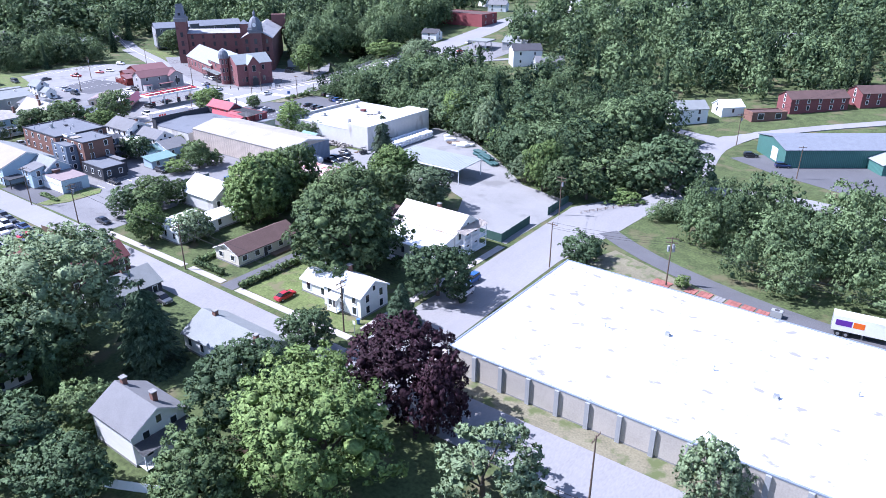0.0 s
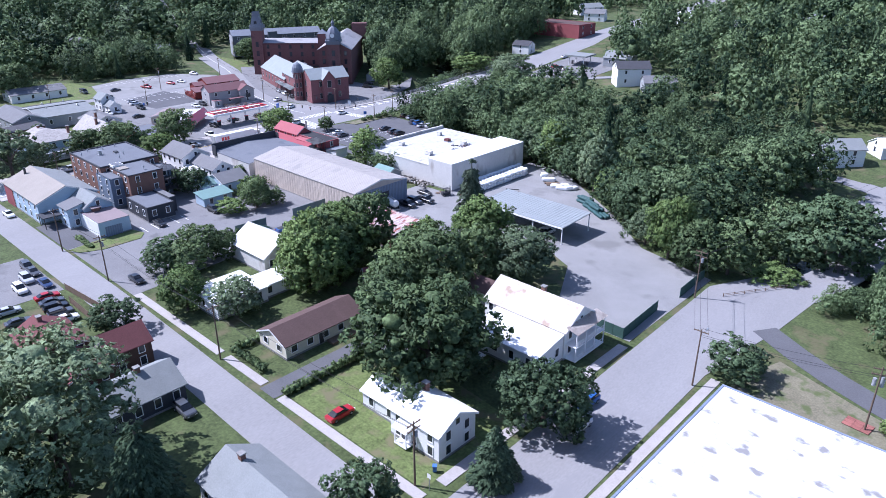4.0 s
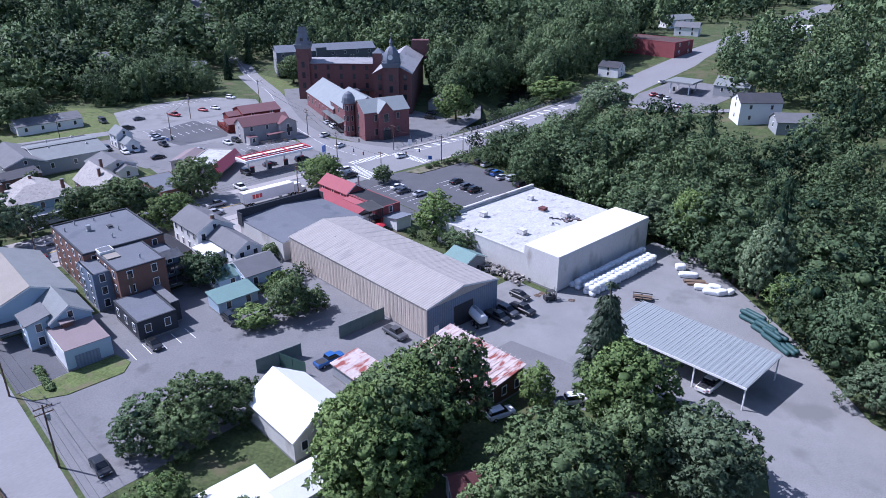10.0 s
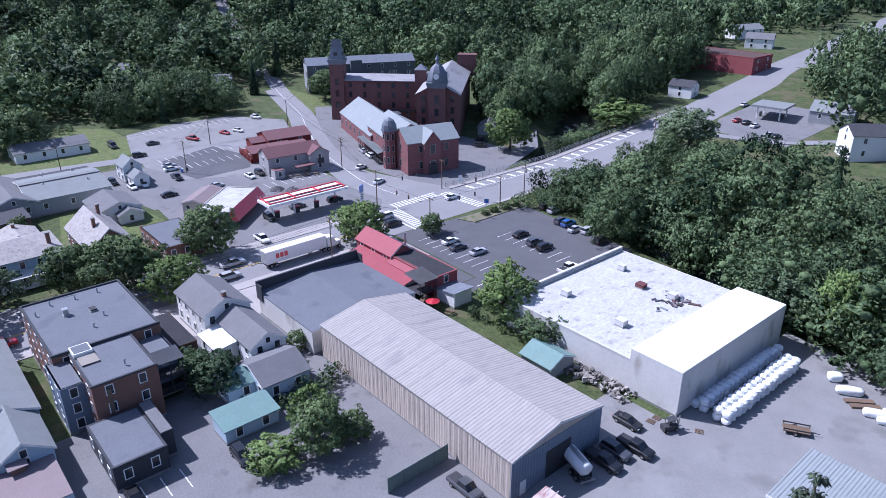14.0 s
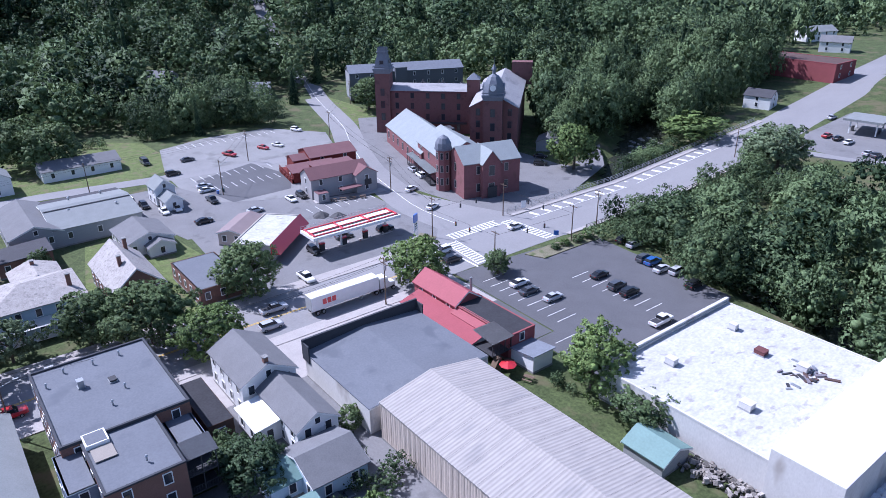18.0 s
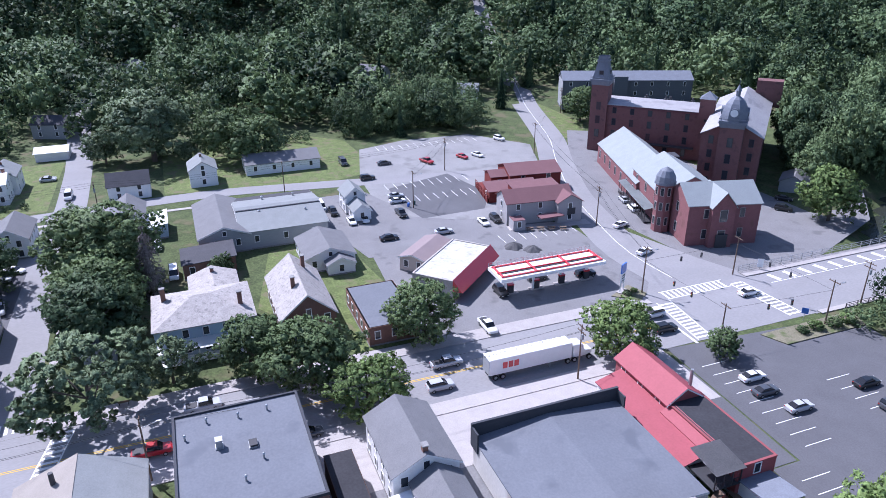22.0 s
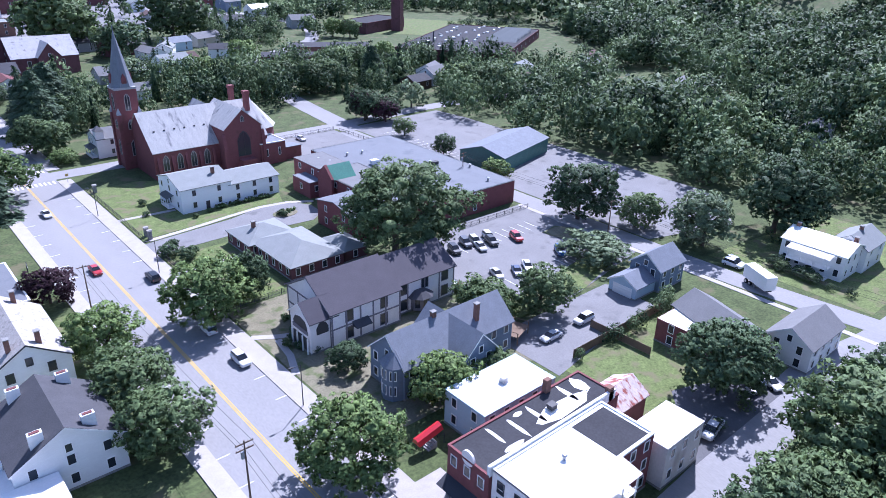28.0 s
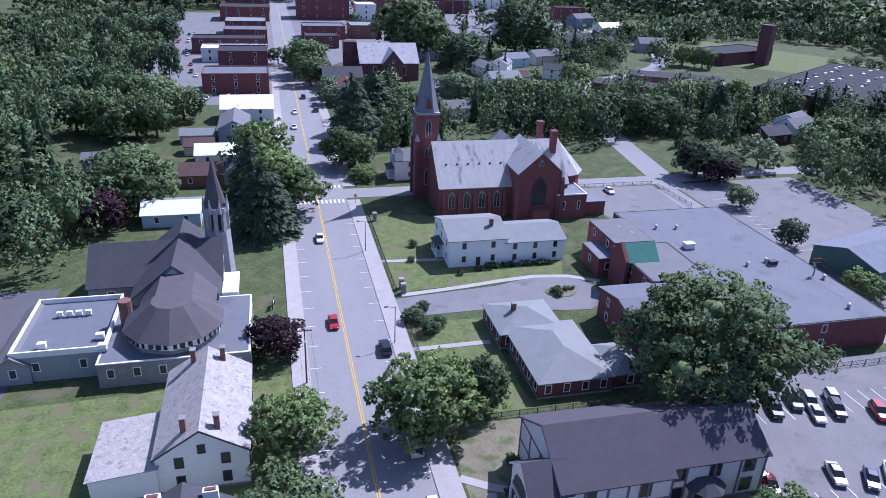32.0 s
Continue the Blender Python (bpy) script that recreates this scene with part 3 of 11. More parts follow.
slab("lot_gas", "grey asphalt forecourt of the filling station", [(-258.5, 137), (-258.5, 186), (-266, 192), (-300, 192), (-318, 180), (-326, 150), (-300, 140), (-285, 139)], 0.026, ASPHALT)
slab("lot_mill", "asphalt car park at the mill", [(-260, 209), (-262, 234), (-275, 266), (-300, 292), (-318, 270), (-316, 244), (-276, 238), (-272, 208)], 0.033, ASPHALT)
slab("lot_mill_court", "worn asphalt court round the mill", [(-300, 204), (-326, 211), (-352, 222), (-384, 240), (-372, 262), (-352, 302), (-318, 306), (-298, 292), (-300, 262), (-276, 238), (-272, 208)], 0.024, ASPHALT)
slab("road_corner", "asphalt throat of the hill road at the crossing", [(-257.8, 184), (-257.8, 215), (-272, 209), (-292, 203), (-290, 193), (-266, 191)], 0.034, ROAD, category="road")
slab("lot_hill", "pale gravel car park below the wooded hill", [(-325, 150), (-357, 152), (-388, 160), (-394, 178), (-393, 203), (-372, 218), (-345, 208), (-322, 192), (-312, 184), (-314, 168)], 0.029, GRAVEL)
slab("lot_lane", "asphalt lane between yards and back street", [(-300, 150), (-300, 139), (-330, 132), (-345, 136), (-345, 150), (-326, 156)], 0.031, ASPHALT)
slab("lot_store_front", "pale concrete apron before the store", [(-243, 106), (-243, 177), (-228, 177), (-228, 112), (-238, 106)], 0.05, CONCRETE)
slab("lot_block", "asphalt court behind the dark sided block", [(-212, 76), (-212, 112), (-204, 112), (-204, 76)], 0.024, ASPHALT)
slab("lot_garden", "asphalt by the small houses", [(-232, 112), (-206, 112), (-206, 134), (-232, 134)], 0.022, ASPHALT)
slab("lot_school", "grey asphalt school car park with bays", [(-304, -13), (-304, 20), (-316, 24), (-351, 18), (-351, -20), (-330, -20)], 0.03, ASPHALT)
slab("lot_garage", "asphalt drive to the blue garage", [(-296, 24), (-296, 40), (-322, 36), (-330, 36), (-330, 24), (-316, 24)], 0.033, ASPHALT)
slab("lot_back", "broad empty asphalt car park behind the school", [(-358, -110), (-358, 16), (-384, 24), (-402, 10), (-402, -30), (-404, -100), (-402, -116), (-360, -114)], 0.03, ASPHALT)
slab("lot_church", "asphalt car park behind the brick church", [(-325.6, -114.5), (-325.6, -80), (-351.5, -80), (-351.5, -114.5)], 0.027, ASPHALT)
slab("drive_rectory", "grey asphalt drive with a turning circle", [(-261, -47.5), (-280, -48), (-290, -45.5), (-300, -44.5), (-304.5, -48), (-305, -54), (-301, -60), (-294, -60.5), (-284, -57.5), (-261, -55)], 0.045, ASPHALT)
strip("footpath_drive", "pale concrete path along the drive", [(-263, -56.5), (-284, -58.8), (-294, -62), (-303, -61.5), (-307, -56)], 1.4, CONCRETE, 0.06, "path")
strip("footpath_rectory", "pale concrete path to the rectory door", [(-261.5, -73), (-275.5, -72)], 1.3, CONCRETE, 0.06, "path")
strip("footpath_ranch", "pale concrete path to the ranch building", [(-261.5, -36), (-276, -36.2)], 1.3, CONCRETE, 0.06, "path")
strip("footpath_hall", "curving concrete path to the half timbered hall", [(-261.5, -3), (-265, 0.5), (-270, 1.5)], 1.4, CONCRETE, 0.06, "path")
strip("footpath_hall_side", "concrete path round the hall garden", [(-265, 0.5), (-266, 7), (-262, 12)], 1.3, CONCRETE, 0.064, "path")
strip("lot_far_station", "asphalt forecourt beyond the bridge", [(-227, 316), (-226, 336), (-226, 362)], 34, ASPHALT, 0.03)
slab("lawn_school_strip", "grass strip between the school car park and the garage drive", [(-304, 17), (-318, 15), (-342, 12), (-345, 17), (-325, 22.5), (-304, 22.5)], 0.065, LAWN, 0.1, "grass")
slab("lawn_school_isle", "small dry grass island at the car park entry", [(-340, -3), (-346, -4), (-349, 0), (-347, 5), (-341, 3)], 0.075, DRY, 0.1, "grass")
slab("lot_chapel_side", "asphalt beside the stone church", [(-196, -70), (-196, -30), (-178, -30), (-178, -70)], 0.03, DARK_ASPHALT)
slab("lot_green_building", "asphalt court of the green building", [(-57, 232), (-48, 243), (-14, 250), (10, 232), (-20, 215), (-42, 223)], 0.04, DARK_ASPHALT)
strip("drive_ranch", "dark asphalt drive beside the ranch house", [(-112, 75.5), (-112, 96)], 4, DARK_ASPHALT, 0.03)
slab("lot_far_town", "asphalt behind the far brick blocks", [(-243, -560), (-176, -560), (-176, -300), (-186, -230), (-243, -230)], 0.025, ASPHALT)
slab("lot_far_west", "asphalt among the far town blocks", [(-258, -700), (-258, -300), (-330, -400), (-480, -420), (-500, -700)], 0.02, ASPHALT)
strip("road_race", "asphalt street curving over the mill race", [(-357, -110), (-362, -150), (-372, -215), (-392, -262), (-430, -286), (-462, -310), (-486, -350), (-500, -420), (-480, -520), (-440, -600)], 9, ROAD, 0.045)
strip("centre_line_side", "worn white centre line up the hill road", [(-266, 197), (-280, 195.3), (-320, 204), (-352, 217), (-375, 228), (-425, 244), (-468, 259), (-504, 269), (-540, 279)], 0.16, WHITE_LINE, 0.06, "road marking")
slab("lot_factory", "asphalt yard by the old factory", [(-400, -205), (-398, -260), (-440, -300), (-480, -270), (-470, -235)], 0.03, ASPHALT)
slab("lot_hill_bays", "dark asphalt car park with bays below the gravel lot", [(-344.7, 157.4), (-351.8, 178.5), (-330.7, 183), (-319.5, 176.9), (-318.8, 158.8), (-332.6, 156.2)], 0.045, DARK_ASPHALT)
slab("lot_yard_gap", "asphalt between the rusty shed and the yard", [(-150, 135.6), (-150, 147), (-126, 150.4), (-128, 139), (-138, 136)], 0.029, ASPHALT)
slab("lot_tavern_side", "dark asphalt strip behind the red roofed tavern", [(-238, 169.7), (-238, 177.6), (-212.2, 176.6), (-212.2, 169.7)], 0.03, DARK_ASPHALT)
slab("pavement_block", "concrete pavement before the brick corner block", [(-266, 44), (-266, 66), (-261.5, 66), (-261.5, 44)], 0.145, CONCRETE, 0.3)
# pavements: raised kerbs along the streets
KERB = 0.15
for n, (x0, x1, y0, y1) in enumerate(((-261.5, -258, -113, 66), (-261.5, -258, 75.5, 186), (-261.5, -258, -300, -124), (-243, -240, -113, 66), (-243, -240, 76, 176), (-243, -240, -300, -123))):
    slab("pavement_%d" % (n + 1), "pale concrete pavement with raised kerb", [(x0, y0), (x1, y0), (x1, y1), (x0, y1)], KERB, CONCRETE, 0.3)
for n, (x0, x1, y0, y1) in enumerate(((-160, -128, 76, 77.6), (-126, -114.5, 76, 77.6), (-109.5, -78, 75.6, 77.2), (-79, -77.2, 80, 127), (-62.4, -60.8, 74, 128), (-330, -270, 75.5, 77), (-350.5, -349, -20, 110))):
    slab("footpath_%d" % (n + 1), "narrow concrete footpath beside grass verge", [(x0, y0), (x1, y0), (x1, y1), (x0, y1)], 0.08, CONCRETE, 0.2)
# Tree shade over this lot is put into its dark asphalt colour.
slab("lot_side_street", "asphalt lot coloured dark for tree shade beside the brick house", [(-294, 66.5), (-299.5, 61.5), (-307, 54.5), (-312, 56), (-320.6, 61.8), (-321, 66.5)], 0.045, DARK_ASPHALT, 0.1)
# lawns and verges
for n, (label, material, points) in enumerate((
    ("sunlit mown lawn of the white house", LAWN, [(-108, 77.5), (-79, 77.5), (-79, 97), (-108, 100)]),
    ("dry grassy verge along the warehouse wall", DRY, [(-60.5, 74.8), (40, 74.8), (40, 79), (-60.5, 79)]),
    ("grass bank of the bending drive", DRY, [(-60, 128), (-56, 141), (-40, 135), (-20, 130), (-10, 126), (-58, 122)]),
    ("lawn between houses and filling station", LAWN, [(-262, 126), (-262, 137), (-285, 139), (-300, 137), (-318, 136), (-312, 118), (-285, 112)]),
    ("lawn round the long white building", LAWN, [(-364, 96), (-357, 141), (-363, 160), (-402, 158), (-424, 136), (-405, 96)]),
    ("lawn before the rectory", LAWN, [(-262, -100), (-262, -58), (-300, -60), (-306, -76), (-276, -100)]),
    ("lawn between drive and brick ranch building", LAWN, [(-262, -45), (-262, -16), (-277, -16), (-277, -45)]),
    ("dry lawn beside the half timbered house", DRY, [(-262, -14), (-262, 34), (-300, 34), (-300, -14)]),
    ("lawn behind the stone church", LAWN, [(-240, -32), (-240, 2), (-196, 2), (-180, -30), (-196, -30)]),
    ("garden lawns behind the brick block", LAWN, [(-298, 36), (-330, 38), (-330, 64), (-298, 64)]),
    ("mown lawn of the white columned house", LAWN, [(-361, 30), (-361, 66), (-410, 66), (-410, 36)]),
    ("lawn on the hill road's bend", LAWN, [(-376, 230), (-372, 240), (-392, 252), (-430, 252), (-424, 246)]),
    ("overgrown meadow behind the factory", LAWN, [(-500, -330), (-590, -240), (-640, -300), (-560, -420)]),
    ("grass by the school fence", LAWN, [(-318, -20), (-350, -20), (-350, -14), (-318, -13)]),
)):
    slab("lawn_%d" % (n + 1), label, points, 0.012 + 0.0007 * n, material, 0.1, "grass")


# road markings: each painted bar a piece
def marking(name, x0, y0, x1, y1, z=0.05, material=None):
    return tagged(new(name, mesh_of(name, box(min(x0, x1), min(y0, y1), z - 0.02, max(x0, x1), max(y0, y1), z), material or WHITE_LINE)), "white painted road marking" if material is None else "yellow painted centre line", "road marking", kind="structure")


def bars(name, label, items, z=0.06):
    """Painted bars of one crossing or one row of bays: each bar a piece of its own."""
    root = tagged(new(name), label, "road marking", kind="structure")
    for cx, cy, lx, ly, turn in items:
        part("painted_bar", BAR, None, root, m=pose(cx, cy, z, 0, 0, turn) @ Matrix.Diagonal((lx, ly, 1, 1)))
    return root


BAR = mesh_of("painted_bar", box(-0.5, -0.5, -0.02, 0.5, 0.5, 0), WHITE_LINE)
marking("centre_line_1", -250.35, -640, -250.2, 182, 0.045, YELLOW_LINE)
marking("centre_line_2", -250.0, -640, -249.85, 182, 0.045, YELLOW_LINE)
bars("crosswalk_1", "white ladder crosswalk at the main crossing", [(-244 - i * 1.15, 187 + i * 0.11, 0.5, 2.6, 0) for i in range(12)] + [(-250.5, y, 14.4, 0.25, -6) for y in (186.1, 189.2)])
bars("crosswalk_2", "white ladder crosswalk before the mill", [(-259.8, 190.5 + i * 1.2, 2.6, 0.5, 0) for i in range(13)] + [(x, 198, 0.25, 16, 0) for x in (-261.3, -258.3)])
bars("crosswalk_3", "white ladder crosswalk at the bridge", [(-244.5 - i * 1.2, 209.2 - i * 0.1, 0.5, 2.6, 0) for i in range(13)] + [(-251.5, y, 15, 0.25, 5) for y in (207.1, 210.2)] + [(-246, 184.4, 0.5, 7, 90)])
bars("crosswalk_4", "white ladder crosswalk on the side street", [(-260.6, 69.4 + i * 1.1, 2.6, 0.5, 0) for i in range(7)])
bars("crosswalk_5", "white ladder crosswalk over main street", [(-256.8 + i * 1.1, 79.7 - i * 0.23, 0.5, 2.6, 0) for i in range(12)] + [(-250.8, y, 13, 0.22, -12) for y in (77.2, 79.9)])
bars("crosswalk_8", "white ladder crosswalk over main street by the brick block", [(-257 + i * 1.1, 69.2 - i * 0.25, 0.5, 2.6, 0) for i in range(12)] + [(-251, y, 13, 0.22, -13) for y in (66.4, 69.2)])
bars("crosswalk_6", "white ladder crosswalk at the brick church", [(-257 + i * 1.15, -112.6, 0.5, 2.6, 0) for i in range(12)])
bars("crosswalk_7", "white ladder crosswalk beyond the side street", [(-257 + i * 1.15, -124.6, 0.5, 2.6, 0) for i in range(12)])
hatch = tagged(new("median_hatching"), "white painted hatching along the bridge pavement", "road marking", kind="structure")
for i in range(19):
    yy = 217.5 + i * 4.4
    part("painted_bar", BAR, None, hatch, m=pose(-258.2, yy, level(-252, yy) + 0.075, math.degrees(math.atan(0.075 if yy > 255 else 0)), 0, 14) @ Matrix.Diagonal((3.0, 1.1, 1, 1)))
for i in range(9):
    yy = 220 + i * 10.0
    part("lane_line", BAR, None, hatch, m=pose(-256.3, yy, level(-252, yy) + 0.07, math.degrees(math.atan(0.075 if yy > 255 else 0))) @ Matrix.Diagonal((0.18, 10.0, 1, 1)))
strip("pavement_bridge", "pale concrete pavement along the bridge", [(-261.6, 212), (-261.6, 260), (-261.6, 335)], 2.2, CONCRETE, 0.2, "pavement")
strip("pavement_bridge_east", "narrow concrete edge of the bridge", [(-242.9, 214), (-243.1, 300)], 1.2, CONCRETE, 0.2, "pavement")
bars("bay_lines_street", "white kerbside parking bay ticks", [(-257, y, 2.0, 0.12, 0) for y in range(-96, 60, 7)] + [(-244, y, 2.0, 0.12, 0) for y in range(-96, 60, 7)])
bars("bay_lines_red_house", "white parking bay lines", [(-198 - i * 2.7, 176.5, 0.12, 5.0, 0) for i in range(5)] + [(-206 - 2.75 * i, 199, 0.12, 5, 0) for i in range(8)] + [(-214 - 2.75 * i, 182.5, 0.12, 5, 0) for i in range(9)])
bars("bay_lines_hill", "white parking bay lines on the hill car park", [(-334, 157 + i * 2.8, 5.0, 0.14, 0) for i in range(10)] + [(-346, 157 + i * 2.8, 5.0, 0.14, 0) for i in range(10)] + [(-386, 166 + i * 2.8, 5.0, 0.14, 0) for i in range(14)])
bars("bay_lines_school", "white parking bay lines at the school", [(-309 - i * 2.7, 11.5, 0.12, 5, 0) for i in range(11)] + [(-312 - i * 2.7, -8, 0.12, 5, 0) for i in range(12)])
bars("bay_lines_gas", "white parking bay lines by the burgundy house", [(-298.5, 172 + i * 2.8, 4.5, 0.12, 0) for i in range(8)])
bars("bay_lines_block", "white parking bay lines behind the dark block", [(-192.4, 93.6 + i * 2.7, 4.6, 0.14, 0) for i in range(5)])
bars("bay_lines_back", "faded white parking bay lines behind the school", [(-366, -100 + i * 2.8, 5.0, 0.08, 0) for i in range(14)])
water = bmesh.new()
wl = []
for i, (x, y) in enumerate(RIVER):
    ax, ay = RIVER[max(0, i - 1)]
    bx, by = RIVER[min(len(RIVER) - 1, i + 1)]
    l = math.hypot(bx - ax, by - ay)
    z = level(x, y) * 0.4 - 3.9
    wl.append([water.verts.new((x - (by - ay) / l * s, y + (bx - ax) / l * s, z)) for s in (-16, 16)])
for a, b in zip(wl, wl[1:]):
    water.faces.new((a[0], b[0], b[1], a[1]))
tagged(new("river", mesh_of("river", water, WATER)), "dark shallow river in a wooded cut", "water", kind="structure")


# ---- buildings ----
WINDOW_MESH = {}


def window_meshes(w, h, trim):
    """The frame, one folded ring with a sill, and the pane set back in it."""
    key = (round(w, 2), round(h, 2), trim.name)
    if key not in WINDOW_MESH:
        out = []
        for with_pane in (False, True):
            f = bmesh.new()
            t = 0.12
            ring = lambda x, z0, z1, y: [f.verts.new(q) for q in ((-x, y, z0), (x, y, z0), (x, y, z1), (-x, y, z1))]
            a, b = ring(w / 2 + t, -t, h + t, -0.02), ring(w / 2 + t, -t, h + t, 0.09)
            c, d = ring(w / 2, 0, h, 0.09), ring(w / 2, 0, h, 0.02)
            for lo, hi in ((a, b), (b, c), (c, d)):
                for i in range(4):
                    f.faces.new((lo[i], lo[(i + 1) % 4], hi[(i + 1) % 4], hi[i]))
            if with_pane:
                f.faces.new(d).material_index = 1
            bmesh.ops.recalc_face_normals(f, faces=f.faces)
            out.append(mesh_of("window", f, trim, GLASS))
        WINDOW_MESH[key] = (out[0], mesh_of("pane", box(-w / 2, -0.02, 0, w / 2, 0.03, h), GLASS), out[1])
    return WINDOW_MESH[key]


def add_window(root, m, w=0.95, h=1.5, trim=None, far=False):
    """A window with its pane; on far buildings the two are one mesh."""
    frame_mesh, pane_mesh, both = window_meshes(w, h, trim or TRIM_WHITE)
    if far:
        return part("window", both, None, root, m=m)
    win = part("window", frame_mesh, None, root, m=m)
    part("pane", pane_mesh, None, win)
    return win


def add_door(root, m, w=1.0, h=2.1, material=None):
    bm = box(-w / 2 - 0.1, -0.02, 0, w / 2 + 0.1, 0.05, h + 0.1)
    d = part("door_frame", bm, TRIM_WHITE, root, m=m)
    part("door", box(-w / 2, 0.05, 0.02, w / 2, 0.09, h), material or TRIM_DARK, d)
    return d


def sides(L, W):
    """Pose of each wall face: x runs along the wall, y outwards."""
    return {"front": (pose(0, -W / 2, 0, 0, 0, 180), L), "back": (pose(0, W / 2, 0), L), "east": (pose(L / 2, 0, 0, 0, 0, -90), W), "west": (pose(-L / 2, 0, 0, 0, 0, 90), W)}


STREETS = (Vector((-60, 40, 0)), Vector((-140, 90, 0)), Vector((-215, 95, 0)), Vector((-240, 70, 0)))


def house(name, label, cx, cy, L, W, h, roof="gable", rise=2.2, wall=None, top=None, rot=0, storeys=2, over=0.35, chimneys=(), windows=("front", "back", "east", "west"), gap=2.7, win=(0.95, 1.5), trim=None, category="house", root=None, z=None, attic=True, parapet=0.5, doors=(), coping=None, base=0.4, group=""):
    """A block with its ridge along local x; with root given it becomes a wing of that building."""
    wall, top, trim = wall or SIDING_WHITE, top or ROOF_GREY, trim or TRIM_WHITE
    z = level(cx, cy) - 0.05 if z is None else z
    at = pose(cx, cy, z, 0, 0, rot)
    if root is None:
        root = thing(name, at, label, category, group)
        rel = Matrix.Identity(4)
    else:
        rel = root.matrix_basis.inverted() @ at
    bm = bmesh.new()
    if roof == "gable":
        add_prism(bm, [(-W / 2, -0.8), (W / 2, -0.8), (W / 2, h), (0, h + rise), (-W / 2, h)], -L / 2, L / 2)
    elif roof == "shed":
        add_prism(bm, [(-W / 2, 0), (W / 2, 0), (W / 2, h + rise), (-W / 2, h)], -L / 2, L / 2)
    else:
        add_box(bm, -L / 2, -W / 2, -0.8, L / 2, W / 2, h)
    part("wall", bm, wall, root, m=rel)
    far = min((s - Vector((cx, cy, 0))).length for s in STREETS) > 120
    if base and not far:
        part("foundation", box(-L / 2 - 0.05, -W / 2 - 0.05, -1.0, L / 2 + 0.05, W / 2 + 0.05, base), STONE, root, m=rel)
    t = 0.16
    bm = bmesh.new()
    if roof == "gable":
        k = rise / (W / 2)
        e = W / 2 + over
        add_prism(bm, [(-e, h - k * over + 0.02), (0, h + rise + 0.02), (e, h - k * over + 0.02), (e, h - k * over + t + 0.02), (0, h + rise + t + 0.04), (-e, h - k * over + t + 0.02)], -L / 2 - over, L / 2 + over)
    elif roof == "shed":
        k = rise / W
        e = W / 2 + over
        add_prism(bm, [(-e, h - k * over + 0.02), (e, h + rise + k * over + 0.02), (e, h + rise + k * over + t), (-e, h - k * over + t)], -L / 2 - over, L / 2 + over)
    elif roof == "hip":
        a, b = L / 2 + over, W / 2 + over
        r = max(0.05, L / 2 - W / 2)
        low = [bm.verts.new(p) for p in ((-a, -b, h), (a, -b, h), (a, b, h), (-a, b, h))]
        mid = [bm.verts.new(p) for p in ((-a, -b, h + t), (a, -b, h + t), (a, b, h + t), (-a, b, h + t))]
        p, q = bm.verts.new((-r, 0, h + rise + t)), bm.verts.new((r, 0, h + rise + t))
        bm.faces.new(low[::-1])
        for i in range(4):
            bm.faces.new((low[i], low[(i + 1) % 4], mid[(i + 1) % 4], mid[i]))
        bm.faces.new((mid[0], mid[1], q, p))
        bm.faces.new((mid[1], mid[2], q))
        bm.faces.new((mid[2], mid[3], p, q))
        bm.faces.new((mid[3], mid[0], p))
    else:
        add_box(bm, -L / 2 + 0.02, -W / 2 + 0.02, h, L / 2 - 0.02, W / 2 - 0.02, h + 0.12)
    bmesh.ops.recalc_face_normals(bm, faces=bm.faces)
    part("roof", bm, top, root, m=rel)
    if roof in ("flat",) and parapet:
        bm = bmesh.new()
        p = 0.28
        for x0, y0, x1, y1 in ((-L / 2 - 0.06, -W / 2 - 0.06, L / 2 + 0.06, -W / 2 + p), (-L / 2 - 0.06, W / 2 - p, L / 2 + 0.06, W / 2 + 0.06), (-L / 2 - 0.06, -W / 2 + p, -L / 2 + p, W / 2 - p), (L / 2 - p, -W / 2 + p, L / 2 + 0.06, W / 2 - p)):
            add_box(bm, x0, y0, h + 0.002, x1, y1, h + parapet)
        part("parapet", bm, coping or wall, root, m=rel)
    if roof == "gable" and over and not far:
        k = rise / (W / 2)
        for s in (-1, 1):
            bm = bmesh.new()
            for q in (-1, 1):
                e = W / 2 + over
                add_prism(bm, [(0, h + rise - 0.12), (q * e, h - k * over - 0.12), (q * e, h - k * over + 0.14), (0, h + rise + 0.14)][::q], s * (L / 2 + over) - 0.03, s * (L / 2 + over) + 0.03)
            part("barge_board", bm, trim, root, m=rel)
    sh = h / storeys
    if far:
        gap = gap * (2.3 if cy < -180 else 1.7)
    for side in windows:
        m, length = sides(L, W)[side]
        face = at @ m
        out = (face.to_3x3() @ Vector((0, 1, 0))).normalized()
        if all(out.dot(s - face.translation) < 4 for s in STREETS):
            continue  # a wall turned away from all the streets
        n = max(1, int((length - 0.8) / gap))
        for s in range(storeys):
            for i in range(n):
                u = (i + 0.5) / n * length - length / 2
                add_window(root, rel @ m @ pose(u, 0, sh * s + (sh - win[1]) * 0.55 + 0.25), win[0], win[1], trim, far)
        if attic and roof == "gable" and side in ("east", "west") and rise > 1.8:
            add_window(root, rel @ m @ pose(0, 0, h + 0.1), 0.8, min(1.2, rise * 0.5), trim, far)
    for side, u in doors:
        add_door(root, rel @ sides(L, W)[side][0] @ pose(u, 0, 0.25))
    for u, v in chimneys:
        zt = h + rise + 0.9 if roof != "flat" else h + 1.6
        bm = add_box(bmesh.new(), -0.4, -0.35, h - 0.5, 0.4, 0.35, zt)
        c = part("chimney", bm, BRICK_BROWN, root, m=rel @ pose(u, v, 0))
